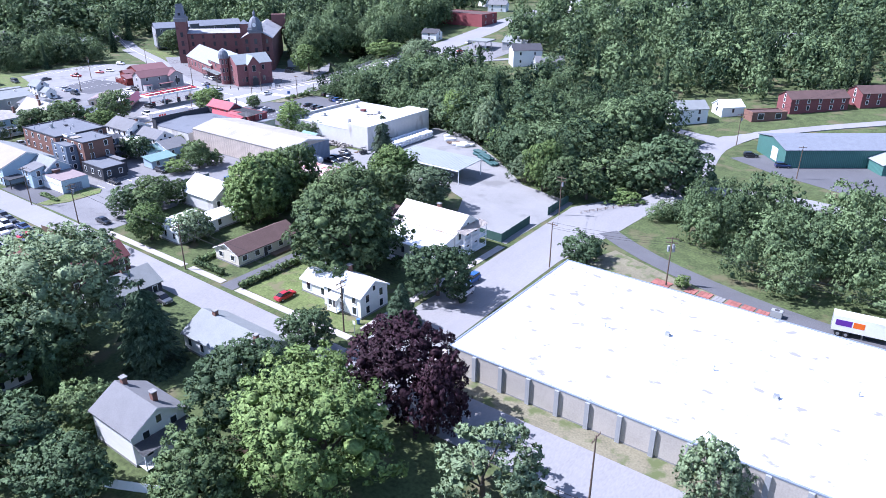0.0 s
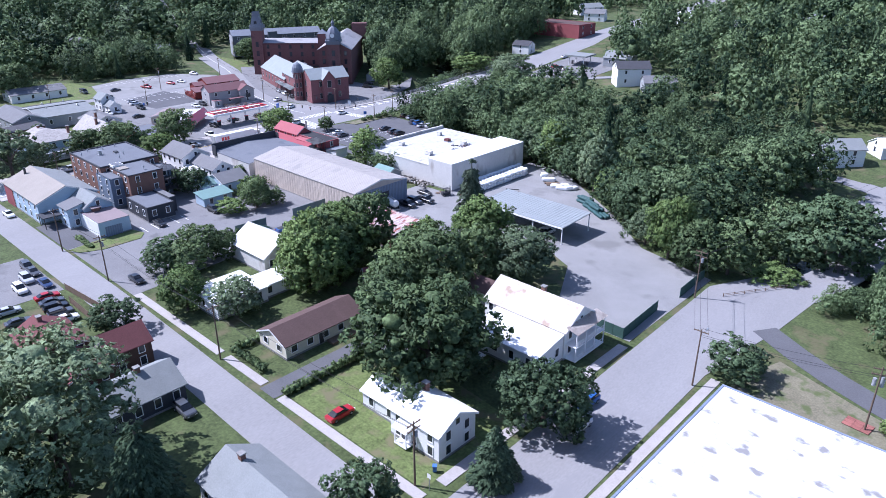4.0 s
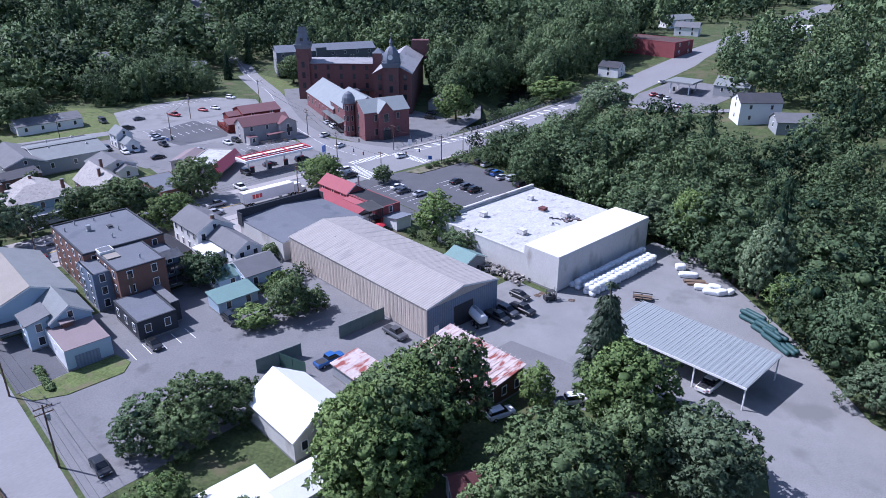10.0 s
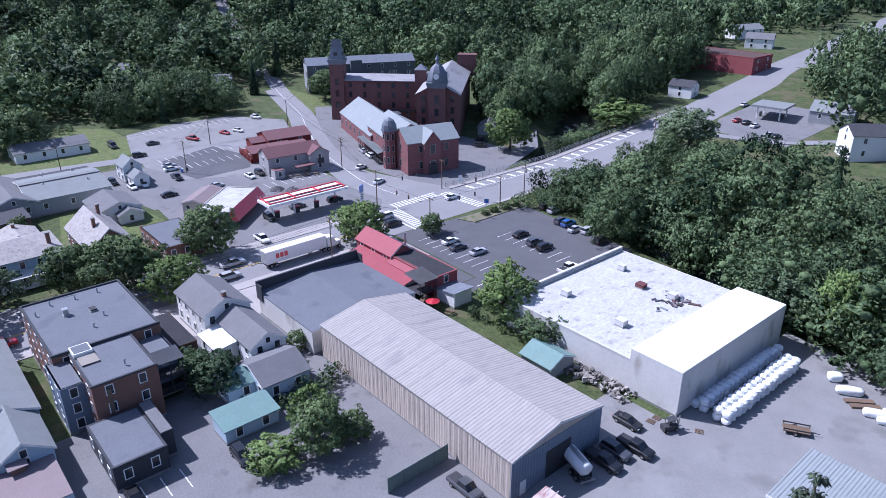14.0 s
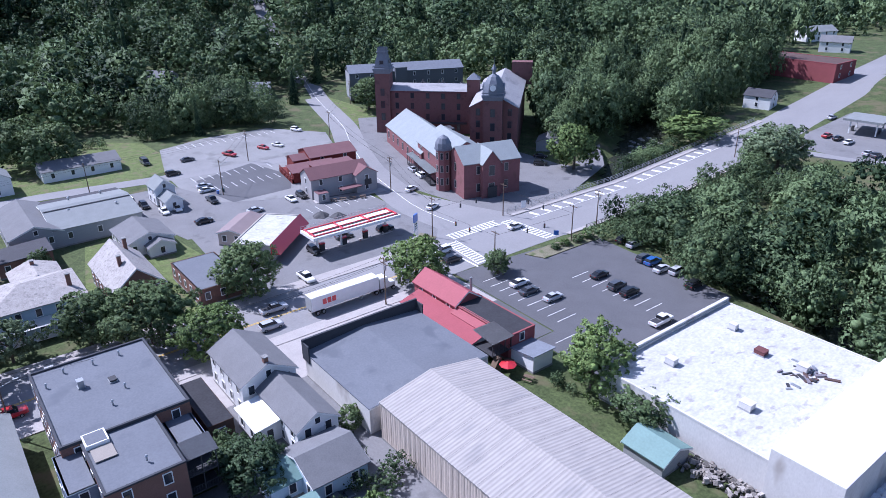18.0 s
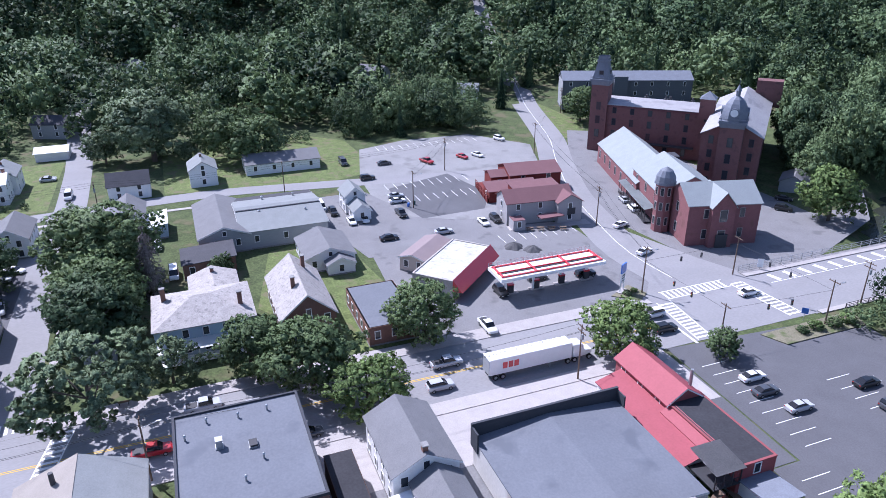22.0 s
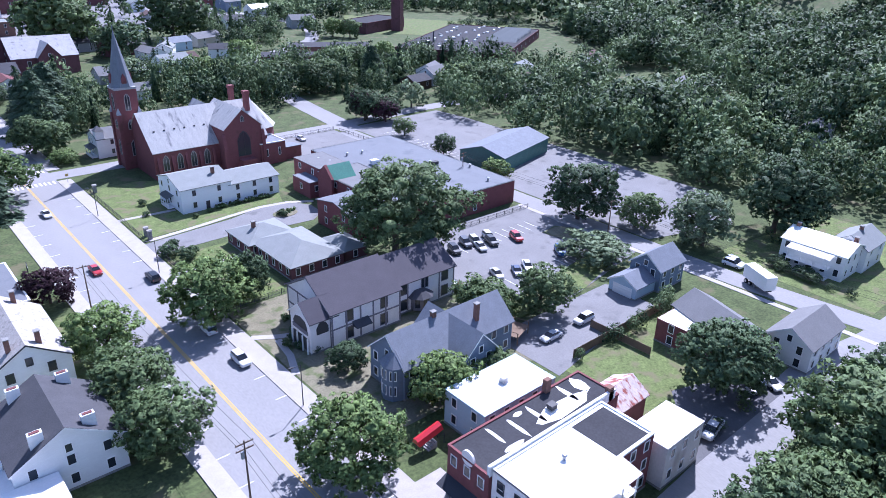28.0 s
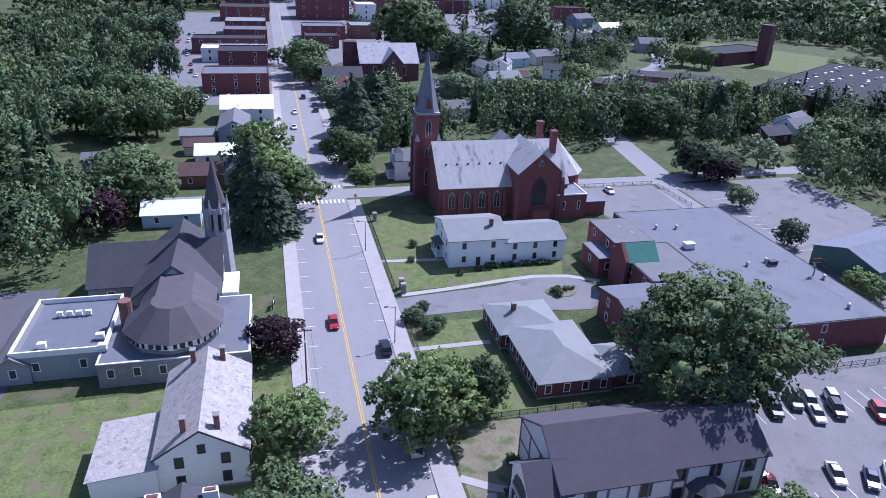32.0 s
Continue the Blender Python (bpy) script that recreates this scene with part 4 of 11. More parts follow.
        part("chimney_cap", box(-0.5, -0.45, zt, 0.5, 0.45, zt + 0.15), STONE, c)
    return root


def porch(root, m, length, depth, h=2.7, posts=4, roof=None, floor=0.5, levels=1, material=None):
    """A porch against a wall: m has x along the wall and y outwards."""
    material = material or TRIM_WHITE
    for s in range(levels):
        part("porch_floor", box(-length / 2, 0.02, s * h + floor - 0.15, length / 2, depth, s * h + floor), material, root, m=m)
        for i in range(posts):
            u = -length / 2 + 0.12 + i * (length - 0.24) / max(1, posts - 1)
            part("porch_post", box(u - 0.07, depth - 0.2, s * h + floor, u + 0.07, depth - 0.06, s * h + h + floor - 0.15), material, root, m=m)
        bm = bmesh.new()
        add_box(bm, -length / 2, depth - 0.14, s * h + floor + 0.85, length / 2, depth - 0.1, s * h + floor + 0.93)
        for i in range(int(length / 0.35)):
            add_box(bm, -length / 2 + i * 0.35, depth - 0.14, s * h + floor + 0.05, -length / 2 + i * 0.35 + 0.05, depth - 0.1, s * h + floor + 0.85)
        part("railing", bm, material, root, m=m)
    z = levels * h + floor - 0.15
    bm = add_prism(bmesh.new(), [(-length / 2 - 0.2, z), (length / 2 + 0.2, z), (length / 2 + 0.2, z + 0.12), (-length / 2 - 0.2, z + 0.12)], 0, 1)
    bm.free()
    bm = bmesh.new()
    v = [bm.verts.new(p) for p in ((-length / 2 - 0.25, 0.02, z + 0.7), (length / 2 + 0.25, 0.02, z + 0.7), (length / 2 + 0.25, depth + 0.25, z + 0.1), (-length / 2 - 0.25, depth + 0.25, z + 0.1))]
    bm.faces.new(v)
    bmesh.ops.solidify(bm, geom=bm.faces[:], thickness=0.12)
    bmesh.ops.recalc_face_normals(bm, faces=bm.faces)
    part("porch_roof", bm, roof or ROOF_GREY, root, m=m)


def roof_unit(name, label, x, y, z, sx=1.2, sy=1.0, sz=0.8, material=None, category="vent"):
    """A rooftop plant box with curb, grille and cap."""
    r = thing(name, pose(x, y, z), label, category)
    part("curb", box(-sx / 2 - 0.1, -sy / 2 - 0.1, 0, sx / 2 + 0.1, sy / 2 + 0.1, 0.2), STEEL, r)
    part("casing", box(-sx / 2, -sy / 2, 0.2, sx / 2, sy / 2, sz), material or STEEL, r)
    part("cap", box(-sx / 2 - 0.06, -sy / 2 - 0.06, sz, sx / 2 + 0.06, sy / 2 + 0.06, sz + 0.08), material or STEEL, r)
    return r


def vent_pipe(x, y, z, h=0.7, r=0.13):
    p = thing("vent_pipe", pose(x, y, z), "short metal vent pipe with a cap on a flat roof", "vent")
    part("pipe", add_tube(bmesh.new(), r, r, 0, h), STEEL, p)
    part("cowl", add_tube(bmesh.new(), r * 1.7, r * 0.8, h, h + 0.18), STEEL, p)

# -- first stretch: warehouse and the houses of the side street
wh = house("warehouse", "long low warehouse with white membrane roof and block walls", -13, 99.8, 90, 41.5, 4.6, "flat", wall=BLOCK_TAN, top=ROOF_WHITE_SMUDGED, windows=(), parapet=0.22, coping=METAL_BLUE, category="warehouse", base=0.3)
for i in range(19):
    part("pilaster", box(-0.35, -0.4, 0, 0.35, 0.02, 4.6), SIDING_GREY, wh, m=pose(-45 + 0.35 + i * 4.95, -20.75, 0))
hs = house("house", "two storey house with grey roof and porch", -82.8, 39, 10, 8.4, 5, rise=2.4, wall=SIDING_WHITE, top=ROOF_GREY, chimneys=((-4, 0.6), (2.5, 1.2)))
porch(hs, pose(5, 0, 0, 0, 0, -90), 8, 2.2, posts=4, roof=ROOF_GREY)
house("house", "low white house with pale grey roof behind maples", -90, 61.2, 17, 9, 3.3, rise=2.6, top=ROOF_LIGHT, storeys=1, chimneys=((-5, 0), (7, -1)))
hs = house("house", "small white two storey house with pale metal roof", -85.7, 86.3, 9.6, 7.6, 4.6, rise=2.0, top=ROOF_WHITE_METAL, chimneys=((-2.5, 1.2),), doors=(("front", 2),))
house("", "", -94.5, 86.8, 8, 5.5, 2.9, rise=1.5, top=ROOF_WHITE_METAL, storeys=1, root=hs)
porch(hs, pose(-1.5, -3.8, 0, 0, 0, 180), 2.5, 1.4, posts=2, roof=ROOF_WHITE_METAL)
hs = house("ranch_house", "low cream ranch house with brown shingle roof", -121.6, 91.8, 17, 8, 2.8, rise=1.8, wall=SIDING_CREAM, top=ROOF_BROWN, rot=90, storeys=1, trim=TRIM_WHITE, doors=(("front", 1),), gap=3.2, win=(1.2, 1.2))
part("deck", box(-3, -1.8, 0, 3, 0, 0.5), WOOD_FENCE, hs, m=pose(3, -4.2, 0))
hs = house("house", "low house with bright white metal roof", -143.3, 88, 11, 10, 3.2, "hip", 1.3, top=ROOF_WHITE_METAL, storeys=1, rot=90)
house("", "", -142, 96.8, 8.5, 5.5, 3, rise=1.1, top=ROOF_WHITE_METAL, storeys=1, rot=90, root=hs)
house("barn", "white roofed barn with teal rear slope", -155, 104.7, 13, 10, 4.0, rise=3.2, wall=BLOCK, top=ROOF_WHITE_METAL, windows=("east",), storeys=1, category="barn", over=0.4)
hs = house("house", "large two storey house with pale weathered metal roof and porches", -92, 120.6, 17.6, 9.6, 5.6, rise=3.0, top=ROOF_WEATHERED, chimneys=((0.5, 0.3),))
house("", "", -90.5, 112.2, 14, 7.6, 3.8, "shed", 1.4, top=ROOF_WHITE_METAL, storeys=1, root=hs, windows=("front", "east", "west"))
porch(hs, pose(8.8, 0, 0, 0, 0, -90), 9, 2.2, posts=4, levels=2, roof=ROOF_WEATHERED)
porch(hs, pose(-4, -13, 0, 0, 0, 180), 5, 2, posts=3, roof=ROOF_GREY)
house("house", "brown house with maroon shingle roof and lower front wing", -146.5, 56, 11, 9, 4.4, rise=2.2, wall=SIDING_BROWN, top=ROOF_MAROON, chimneys=((-3, 0),))
hs = house("house", "brown sided house with maroon roof facing the side street", -136.6, 64, 7, 6.5, 4.6, rise=2.4, wall=SIDING_BROWN, top=ROOF_MAROON, rot=90)
house("", "", -137, 57.5, 8, 7, 2.9, rise=1.6, wall=SIDING_BROWN, top=ROOF_MAROON, storeys=1, root=hs)
house("house", "charcoal house with pale grey roof and porch", -124, 60, 12, 9, 3.2, rise=2.4, wall=SIDING_DARK, top=ROOF_LIGHT, rot=90, storeys=1, chimneys=((1, 0),))
house("shed", "small grey gambrel garden shed", -104, 97, 5, 4, 2.2, rise=1.6, wall=SIDING_GREY, top=ROOF_GREY, storeys=1, windows=(), category="shed")
house("shed", "small white garden shed under trees", -118, 111, 5, 4, 3, rise=1.5, top=ROOF_WEATHERED, storeys=1, windows=("east",), category="shed")
house("shed", "small shed with brown roof among trees", -108, 124, 6, 5, 3, rise=1.6, wall=SIDING_GREY, top=ROOF_BROWN, storeys=1, windows=("east",), category="shed")
# -- open shed, sheds and store
cn = thing("open_shed", pose(-124.5, 162.6, 0), "long open sided shed with pale blue metal roof", "open shed")
part("roof", add_prism(bmesh.new(), [(-6.2, 4.2), (6.2, 4.7), (6.2, 4.85), (-6.2, 4.35)], -13, 13), ROOF_CANOPY, cn)
for i in range(29):
    part("roof_rib", add_prism(bmesh.new(), [(-6.2, 4.35), (6.2, 4.85), (6.2, 4.89), (-6.2, 4.39)], -0.05, 0.05), ROOF_CANOPY, cn, m=pose(-12.8 + i * 0.914, 0, 0))
for i in range(4):
    for j, zt in ((-5.8, 4.2), (5.8, 4.66)):
        part("post", box(-0.1, -0.1, -0.1, 0.1, 0.1, zt), TRIM_WHITE, cn, m=pose(-12.7 + i * 8.46, j, 0))
part("fascia", box(-13, -6.3, 4.0, 13, -6.2, 4.38), TRIM_WHITE, cn)
part("rear_wall", box(-13, -5.6, 0, -12.85, 5.6, 4.2), METAL_BLUE, cn)
sd = house("metal_shed", "long corrugated metal shed with low gabled roof", -183.4, 144, 46, 18.4, 6.4, rise=1.7, wall=METAL_WALL, top=ROOF_METAL, windows=(), over=0.15, category="shed", base=0.3)
for i in range(40):
    part("cladding_rib", box(-0.12, -0.03, 0.3, 0.12, 0, 6.35), METAL_WALL, sd, m=pose(-22.8 + i * 1.168, -9.2, 0))
for i in range(16):
    for s in (-1, 1):
        bm = add_prism(bmesh.new(), [(0, 8.28), (s * 9.3, 6.56), (s * 9.3, 6.585), (0, 8.305)][::s], -0.06, 0.06)
        part("roof_seam", bm, ROOF_METAL, sd, m=pose(-22.8 + i * 3.04, 0, 0))
# This end faces away from the sun; its shade is put into the cladding colour.
part("gable_shade_cladding", box(23.0, -9.2, 0.3, 23.08, 9.2, 6.3), METAL_BLUE, sd)
part("ridge_cap", add_prism(bmesh.new(), [(-0.45, 8.24), (0, 8.36), (0.45, 8.24), (0, 8.3)], -23.1, 23.1), ROOF_METAL, sd, "pale ridge capping")
# No hole here: a dark sheet paints the shade inside the doorway.
part("gate_shade_sheet", box(23.08, -2.5, 0.1, 23.12, 2.5, 4.6), TRIM_DARK, sd, "dark sheet for the shade in the open loading door")
part("side_door", box(23.08, -7.5, 0.1, 23.13, -6.4, 2.3), TRIM_WHITE, sd)
sr = house("store", "flat store with rubber roof and black parapet front", -218, 145.4, 20, 23, 4.6, rise=0.9, wall=BLOCK, top=ROOF_RUBBER, windows=(), over=0.05, category="store", base=0.3)
part("parapet_front", box(-10.5, -11.7, 3.4, -10.1, 11.7, 7.0), SIDING_DARK, sr, "tall black sign parapet")
for s in (-1, 1):
    part("parapet_side", box(-10.1, s * 11.6 - 0.12, 3.4, -8.2, s * 11.6 + 0.12, 6.6), SIDING_DARK, sr)
part("plinth_sign", box(-10.6, -6, 4.6, -10.5, 6, 6.2), RED_PAINT, sr)
rd = house("tavern", "white tavern with red metal roofs and rear balcony", -230.6, 166, 13, 6, 5.2, rise=2.0, wall=BRICK_PINK, top=ROOF_RED, category="restaurant", windows=("front",), gap=3.2)
house("", "", -225, 160.9, 20.5, 4.6, 2.8, "shed", 1.3, wall=SIDING_WHITE, top=ROOF_RED, storeys=1, root=rd, windows=("front",), gap=4)
house("", "", -217.6, 166.4, 15.5, 6.2, 5.0, "flat", wall=BRICK_PINK, top=ROOF_BLACK, root=rd, parapet=0.15, windows=("east",), gap=3)
house("", "", -219.5, 162.9, 9, 1.6, 4.0, "shed", 0.9, wall=SIDING_WHITE, top=ROOF_RED, root=rd, storeys=1, windows=("front",), gap=1.0, over=0.2)
house("", "", -207.4, 166.2, 4.6, 6, 2.6, "shed", 0.8, wall=SIDING_WHITE, top=ROOF_SLATE, root=rd, storeys=1, rot=-90, windows=("front",))
porch(rd, rd.matrix_basis.inverted() @ pose(-214.6, 161.6, 0, 0, 0, -90), 4.4, 5.0, posts=4, levels=1, h=2.6, roof=ROOF_GREY, floor=2.6, material=TRIM_DARK)
part("stair", add_prism(bmesh.new(), [(-1, 0), (1, 0), (1, 2.5), (0.6, 2.5)], -0.6, 0.6), WOOD_FENCE, rd, m=rd.matrix_basis.inverted() @ pose(-209.3, 159.6, 0))
part("red_umbrella", add_tube(bmesh.new(), 1.5, 0.05, 2.0, 2.6, 8), RED_PAINT, rd, "red garden umbrella", rd.matrix_basis.inverted() @ pose(-207, 160.5, 0))
part("flue", add_tube(bmesh.new(), 0.25, 0.25, 5, 8.6, 8), STEEL, rd, m=rd.matrix_basis.inverted() @ pose(-226, 168.4, 0))
wf = house("flat_warehouse", "low white block warehouse with worn white flat roof", -179.3, 184.6, 27.6, 34.6, 5.6, "flat", wall=BLOCK, top=ROOF_WHITE_WORN, windows=(), parapet=0.3, coping=BLOCK, category="warehouse")
house("", "", -160.8, 183.4, 9.2, 33, 8.0, "flat", wall=BLOCK, top=ROOF_WHITE, windows=(), parapet=0, root=wf)
part("high_parapet", box(-0.3, -17.4, 5.6, 0.3, 17.4, 6.7), BLOCK, wf, "taller white parapet wall", pose(-13.6, 0, 0))
part("conduit", beam(bmesh.new(), (-13.2, -17, 6.2), (-13.2, 17, 6.2), 0.12), STEEL, wf)
for x, y, s in ((-186.7, 193.9, 1.3), (-186.9, 176.7, 1.6), (-173, 190.7, 1.6), (-173.3, 175.3, 1.8)):
    roof_unit("roof_cooler", "boxy pale rooftop cooling unit", x, y, 5.7, s, s * 0.8, 1.1, BLOCK, "air conditioner")
dp = thing("debris_pile", pose(-172, 189.4, 5.62), "scattered dark boards and rubbish on the white warehouse roof", "debris")
rng = np.random.default_rng(63)
for i in range(9):
    bm = bmesh.new()
    bm.faces.new([bm.verts.new((q * math.cos(k * 0.524), q * 1.3 * math.sin(k * 0.524), 0)) for k, q in enumerate(rng.uniform(0.5, 1.5, 12))])
    part("grime_patch", bm, ROOF_BLACK, dp, "dark sodden rubbish on the roof", pose(rng.normal() * 1.3, rng.normal() * 1.8, 0.006 + 0.004 * i))
for i in range(22):
    part("board", box(-0.9, -0.13, 0, 0.9, 0.13, 0.09), (TRIM_DARK, ROOF_BROWN, STEEL, TIMBER)[i % 4], dp, m=pose(rng.normal() * 1.7, rng.normal() * 2.2, 0.03 * (i % 4), 0, 0, rng.uniform(0, 180)) @ Matrix.Diagonal((rng.uniform(0.5, 1.4), rng.uniform(0.7, 2.2), rng.uniform(1, 4), 1)))
roof_unit("roof_hatch", "low roof hatch with a dark red cap", -179.6, 190.2, 5.7, 1.7, 1.5, 0.8, ROOF_MAROON, "roof hatch")
bk = house("brick_block", "three storey brick block with grey rubber roof and dark clad rear", -230.4, 104.2, 21, 16.4, 9.3, "flat", wall=BRICK_BROWN, top=ROOF_RUBBER, storeys=3, parapet=0.4, coping=SIDING_DARK, category="apartment block", gap=3.6)
house("", "", -214.1, 103, 12, 9.4, 9.1, "flat", wall=BRICK_BROWN, top=ROOF_RUBBER, storeys=3, root=bk, parapet=0.25, coping=SIDING_DARK, gap=3.6, windows=("east", "front"))
house("", "", -216.5, 96.7, 8.6, 3.4, 8.0, "flat", wall=SIDING_SLATE, top=ROOF_RUBBER, storeys=3, root=bk, parapet=0.12, gap=3.0)
house("", "", -217.5, 110.3, 9, 3.8, 7.4, "flat", wall=SIDING_SLATE, top=ROOF_RUBBER, storeys=3, root=bk, parapet=0.12, gap=3.0)
house("", "", -201.3, 100.0, 11.6, 7.2, 4, "flat", wall=SIDING_DARK, top=ROOF_RUBBER, storeys=1, root=bk, parapet=0.15, gap=3)
house("", "", -202.6, 104.6, 9, 1.7, 4.4, "flat", wall=SIDING_DARK, top=ROOF_GREY, storeys=1, root=bk, parapet=0, windows=())
porch(bk, bk.matrix_basis.inverted() @ pose(-213, 110, 0, 0, 0, -90), 4, 3.2, posts=3, levels=2, h=2.8, roof=ROOF_RUBBER, floor=2.4, material=TRIM_DARK)
bi = bk.matrix_basis.inverted()
part("roof_deck", box(-1.5, -1.3, 9.3, 1.5, 1.3, 9.42), ROOF_TAN, bk, "tan roof deck", bi @ pose(-216, 100.2, 0))
part("roof_well", box(-1.4, -1.4, 9.3, 1.4, 1.4, 9.9), TRIM_WHITE, bk, "white framed roof light", bi @ pose(-219, 100, 0))
part("well_glass", box(-1.2, -1.2, 9.9, 1.2, 1.2, 9.93), ROOF_RUBBER, bk, m=bi @ pose(-219, 100, 0))
part("fire_ladder", box(-0.3, 0, 3.5, 0.3, 0.08, 8), WOOD_FENCE, bk, m=bi @ pose(-208.05, 100.5, 0, 0, 0, -90))
for x, y in ((-238.3, 100.2), (-238, 104.2), (-238.3, 108), (-225.5, 103.8), (-228.7, 106.3), (-235.6, 97.4), (-211, 104)):
    vent_pipe(x, y, 9.37, 0.7)
roof_unit("roof_vent", "grey metal roof vent on the brick block", -232.8, 101.4, 9.36, 0.9, 0.8, 1.2)
roof_unit("skylight", "low dark skylight on the brick block", -231.7, 105.4, 9.36, 1.2, 0.9, 0.4, TRIM_DARK, "skylight")
house("low_building", "low dark flat building between houses", -226.2, 116, 13, 3.8, 4, "flat", wall=SIDING_BROWN, top=ROOF_BLACK, storeys=1, windows=("east",), parapet=0.1)
hs = house("house", "white two storey house with grey roof", -230, 125.5, 13, 9, 5.8, rise=2.4, top=ROOF_GREY, chimneys=((5.8, 0),))
house("", "", -216.5, 126.5, 13, 6.5, 4.6, rise=2, top=ROOF_GREY, root=hs)
house("", "", -219, 121.5, 7, 4, 3.2, "shed", 0.6, top=ROOF_WHITE_METAL, root=hs, storeys=1)
hs = house("house", "small pale blue house with grey roof", -204.5, 124.4, 8, 9, 3.6, rise=1.8, wall=SIDING_BLUE, top=ROOF_GREY, rot=90, storeys=1)
house("", "", -206.5, 119, 6, 6, 3, rise=1.4, wall=SIDING_BLUE, top=ROOF_TEAL, rot=90, storeys=1, root=hs)
house("shed", "low shed with teal metal roof", -197.2, 115.8, 8.4, 4.5, 2.6, "shed", 0.7, wall=SIDING_BLUE, top=ROOF_TEAL, rot=90, storeys=1, windows=("front",), category="shed")
cb = house("corner_building", "large pale blue corner building with tan and grey shingle roofs", -226.4, 84.7, 24.4, 14.8, 5.5, rise=3.0, wall=SIDING_BLUE, top=ROOF_LIGHT, category="building", gap=3.4, windows=("front", "back", "west"))
ci = cb.matrix_basis.inverted()
part("tan_roof_slope", add_prism(bmesh.new(), [(-7.8, 5.52), (0, 8.7), (0, 8.76), (-7.8, 5.58)], -12.6, 12.6), ROOF_TAN, cb, "faded tan shingle slope", pose(0, 0, 0.03))
add_window(cb, sides(24.4, 14.8)["east"][0] @ pose(-3.4, 0, 4.4), 1.0, 1.5)
part("ridge_vent", add_tube(bmesh.new(), 0.35, 0.3, 7.2, 9.4, 8), METAL_DARK, cb, "dark stove pipe", pose(-9, -2.6, 0))
part("brick_front", box(-12.4, -7.55, 0, -6, -7.45, 5.2), BRICK_PINK, cb, "red brick street front")
house("", "", -209.3, 88.1, 10.4, 7.0, 5.0, rise=2.3, wall=SIDING_BLUE, top=ROOF_LIGHT, root=cb, windows=("east",), gap=6)
house("", "", -208.2, 83.0, 5.6, 3.8, 5.2, "shed", 0.9, wall=SIDING_BLUE, top=ROOF_GREY, root=cb, windows=("front", "east"), gap=4)
part("carport_roof", box(-213.8, 76.6, 2.9, -209.4, 81, 3.1), SIDING_DARK, cb, "dark lean to over the side door", ci)
for px, py in ((-213.4, 76.9), (-209.8, 76.9)):
    part("carport_post", box(px - 0.08, py - 0.08, 0, px + 0.08, py + 0.08, 2.9), TRIM_DARK, cb, m=ci)
wk = house("workshop", "pale blue workshop with faded mauve flat roof", -199.7, 87.6, 10.8, 7.5, 3.9, "flat", wall=SIDING_BLUE, top=ROOF_MAUVE, storeys=1, windows=("front",), parapet=0, category="workshop")
part("white_side", box(-5.45, -3.82, 0.3, 5.3, -3.76, 3.85), SIDING_WHITE, wk, "white painted side wall")
part("roller_door", box(5.4, -2.4, 0.1, 5.46, 1.6, 2.6), METAL_BLUE, wk, "wide blue roller door")
wi = wk.matrix_basis.inverted()
part("roof_turret", box(-204.2, 86.2, 3.9, -202.6, 87.8, 4.9), BRICK_BROWN, wk, "boxy brown roof ventilator", wi)
part("turret_cap", box(-204.6, 85.8, 4.9, -202.2, 88.2, 5.05), ROOF_MAUVE, wk, m=wi)
slab("lot_corner", "dark fresh asphalt beside the corner building", [(-213.5, 75.6), (-213.5, 80.9), (-208, 80.9), (-205.2, 83.6), (-194.2, 83.6), (-193.2, 75.6)], 0.052, DARK_ASPHALT, 0.1)
slab("verge_workshop", "bright weedy grass strip round the workshop", [(-192.6, 75.8), (-193.9, 83.6), (-194.1, 91.6), (-190.2, 92.6), (-187.6, 90.5), (-187.4, 81.5), (-189.4, 77)], 0.14, LAWN, 0.3, "grass")
ru = house("rusty_shed", "low shed with rusty red corrugated roof", -147, 131.5, 17, 9, 3.6, "shed", 1.2, wall=SIDING_BROWN, top=ROOF_RUST, storeys=1, windows=("east",), category="shed")
for i in range(17):
    part("roof_seam", add_prism(bmesh.new(), [(-5.3, 3.74), (5.3, 5.0), (5.3, 5.07), (-5.3, 3.81)], -0.05, 0.05), ROOF_RUST, ru, m=pose(-8.2 + i * 1.02, 0, 0))
hu = house("lean_to", "small lean to with red and grey metal roof", -159.6, 118.3, 6, 5, 2.6, "shed", 0.5, wall=SIDING_GREY, top=ROOF_RUST, storeys=1, windows=(), category="shed")
house("shed", "small shed with curved teal roof", -178.7, 162.5, 6.5, 6, 2.4, rise=1.4, wall=SIDING_GREY, top=ROOF_TEAL, storeys=1, windows=(), category="shed")
# -- mill
ml = house("mill", "long four storey brick mill with two towers and pale metal roofs", -347.3, 253.9, 35, 12.5, 16, rise=1.6, wall=BRICK_MILL, top=ROOF_PALE_TIN, rot=43.5, storeys=4, gap=2.9, win=(1.15, 2.1), trim=TRIM_DARK, over=0.4, category="mill", attic=False, windows=("front", "west"))
house("", "", -323.4, 264.0, 51, 15.8, 16, rise=4.2, wall=BRICK_MILL, top=ROOF_PALE_TIN, rot=133.2, storeys=4, gap=2.9, win=(1.15, 2.1), trim=TRIM_DARK, root=ml, windows=("west", "back"), attic=False, over=0.45)
mi = ml.matrix_basis.inverted()
part("stair_head", box(-2.2, -2.2, 15, 2.2, 2.2, 21.2), BRICK_MILL, ml, m=mi @ pose(-330.5, 257.5, 0, 0, 0, 43.5))
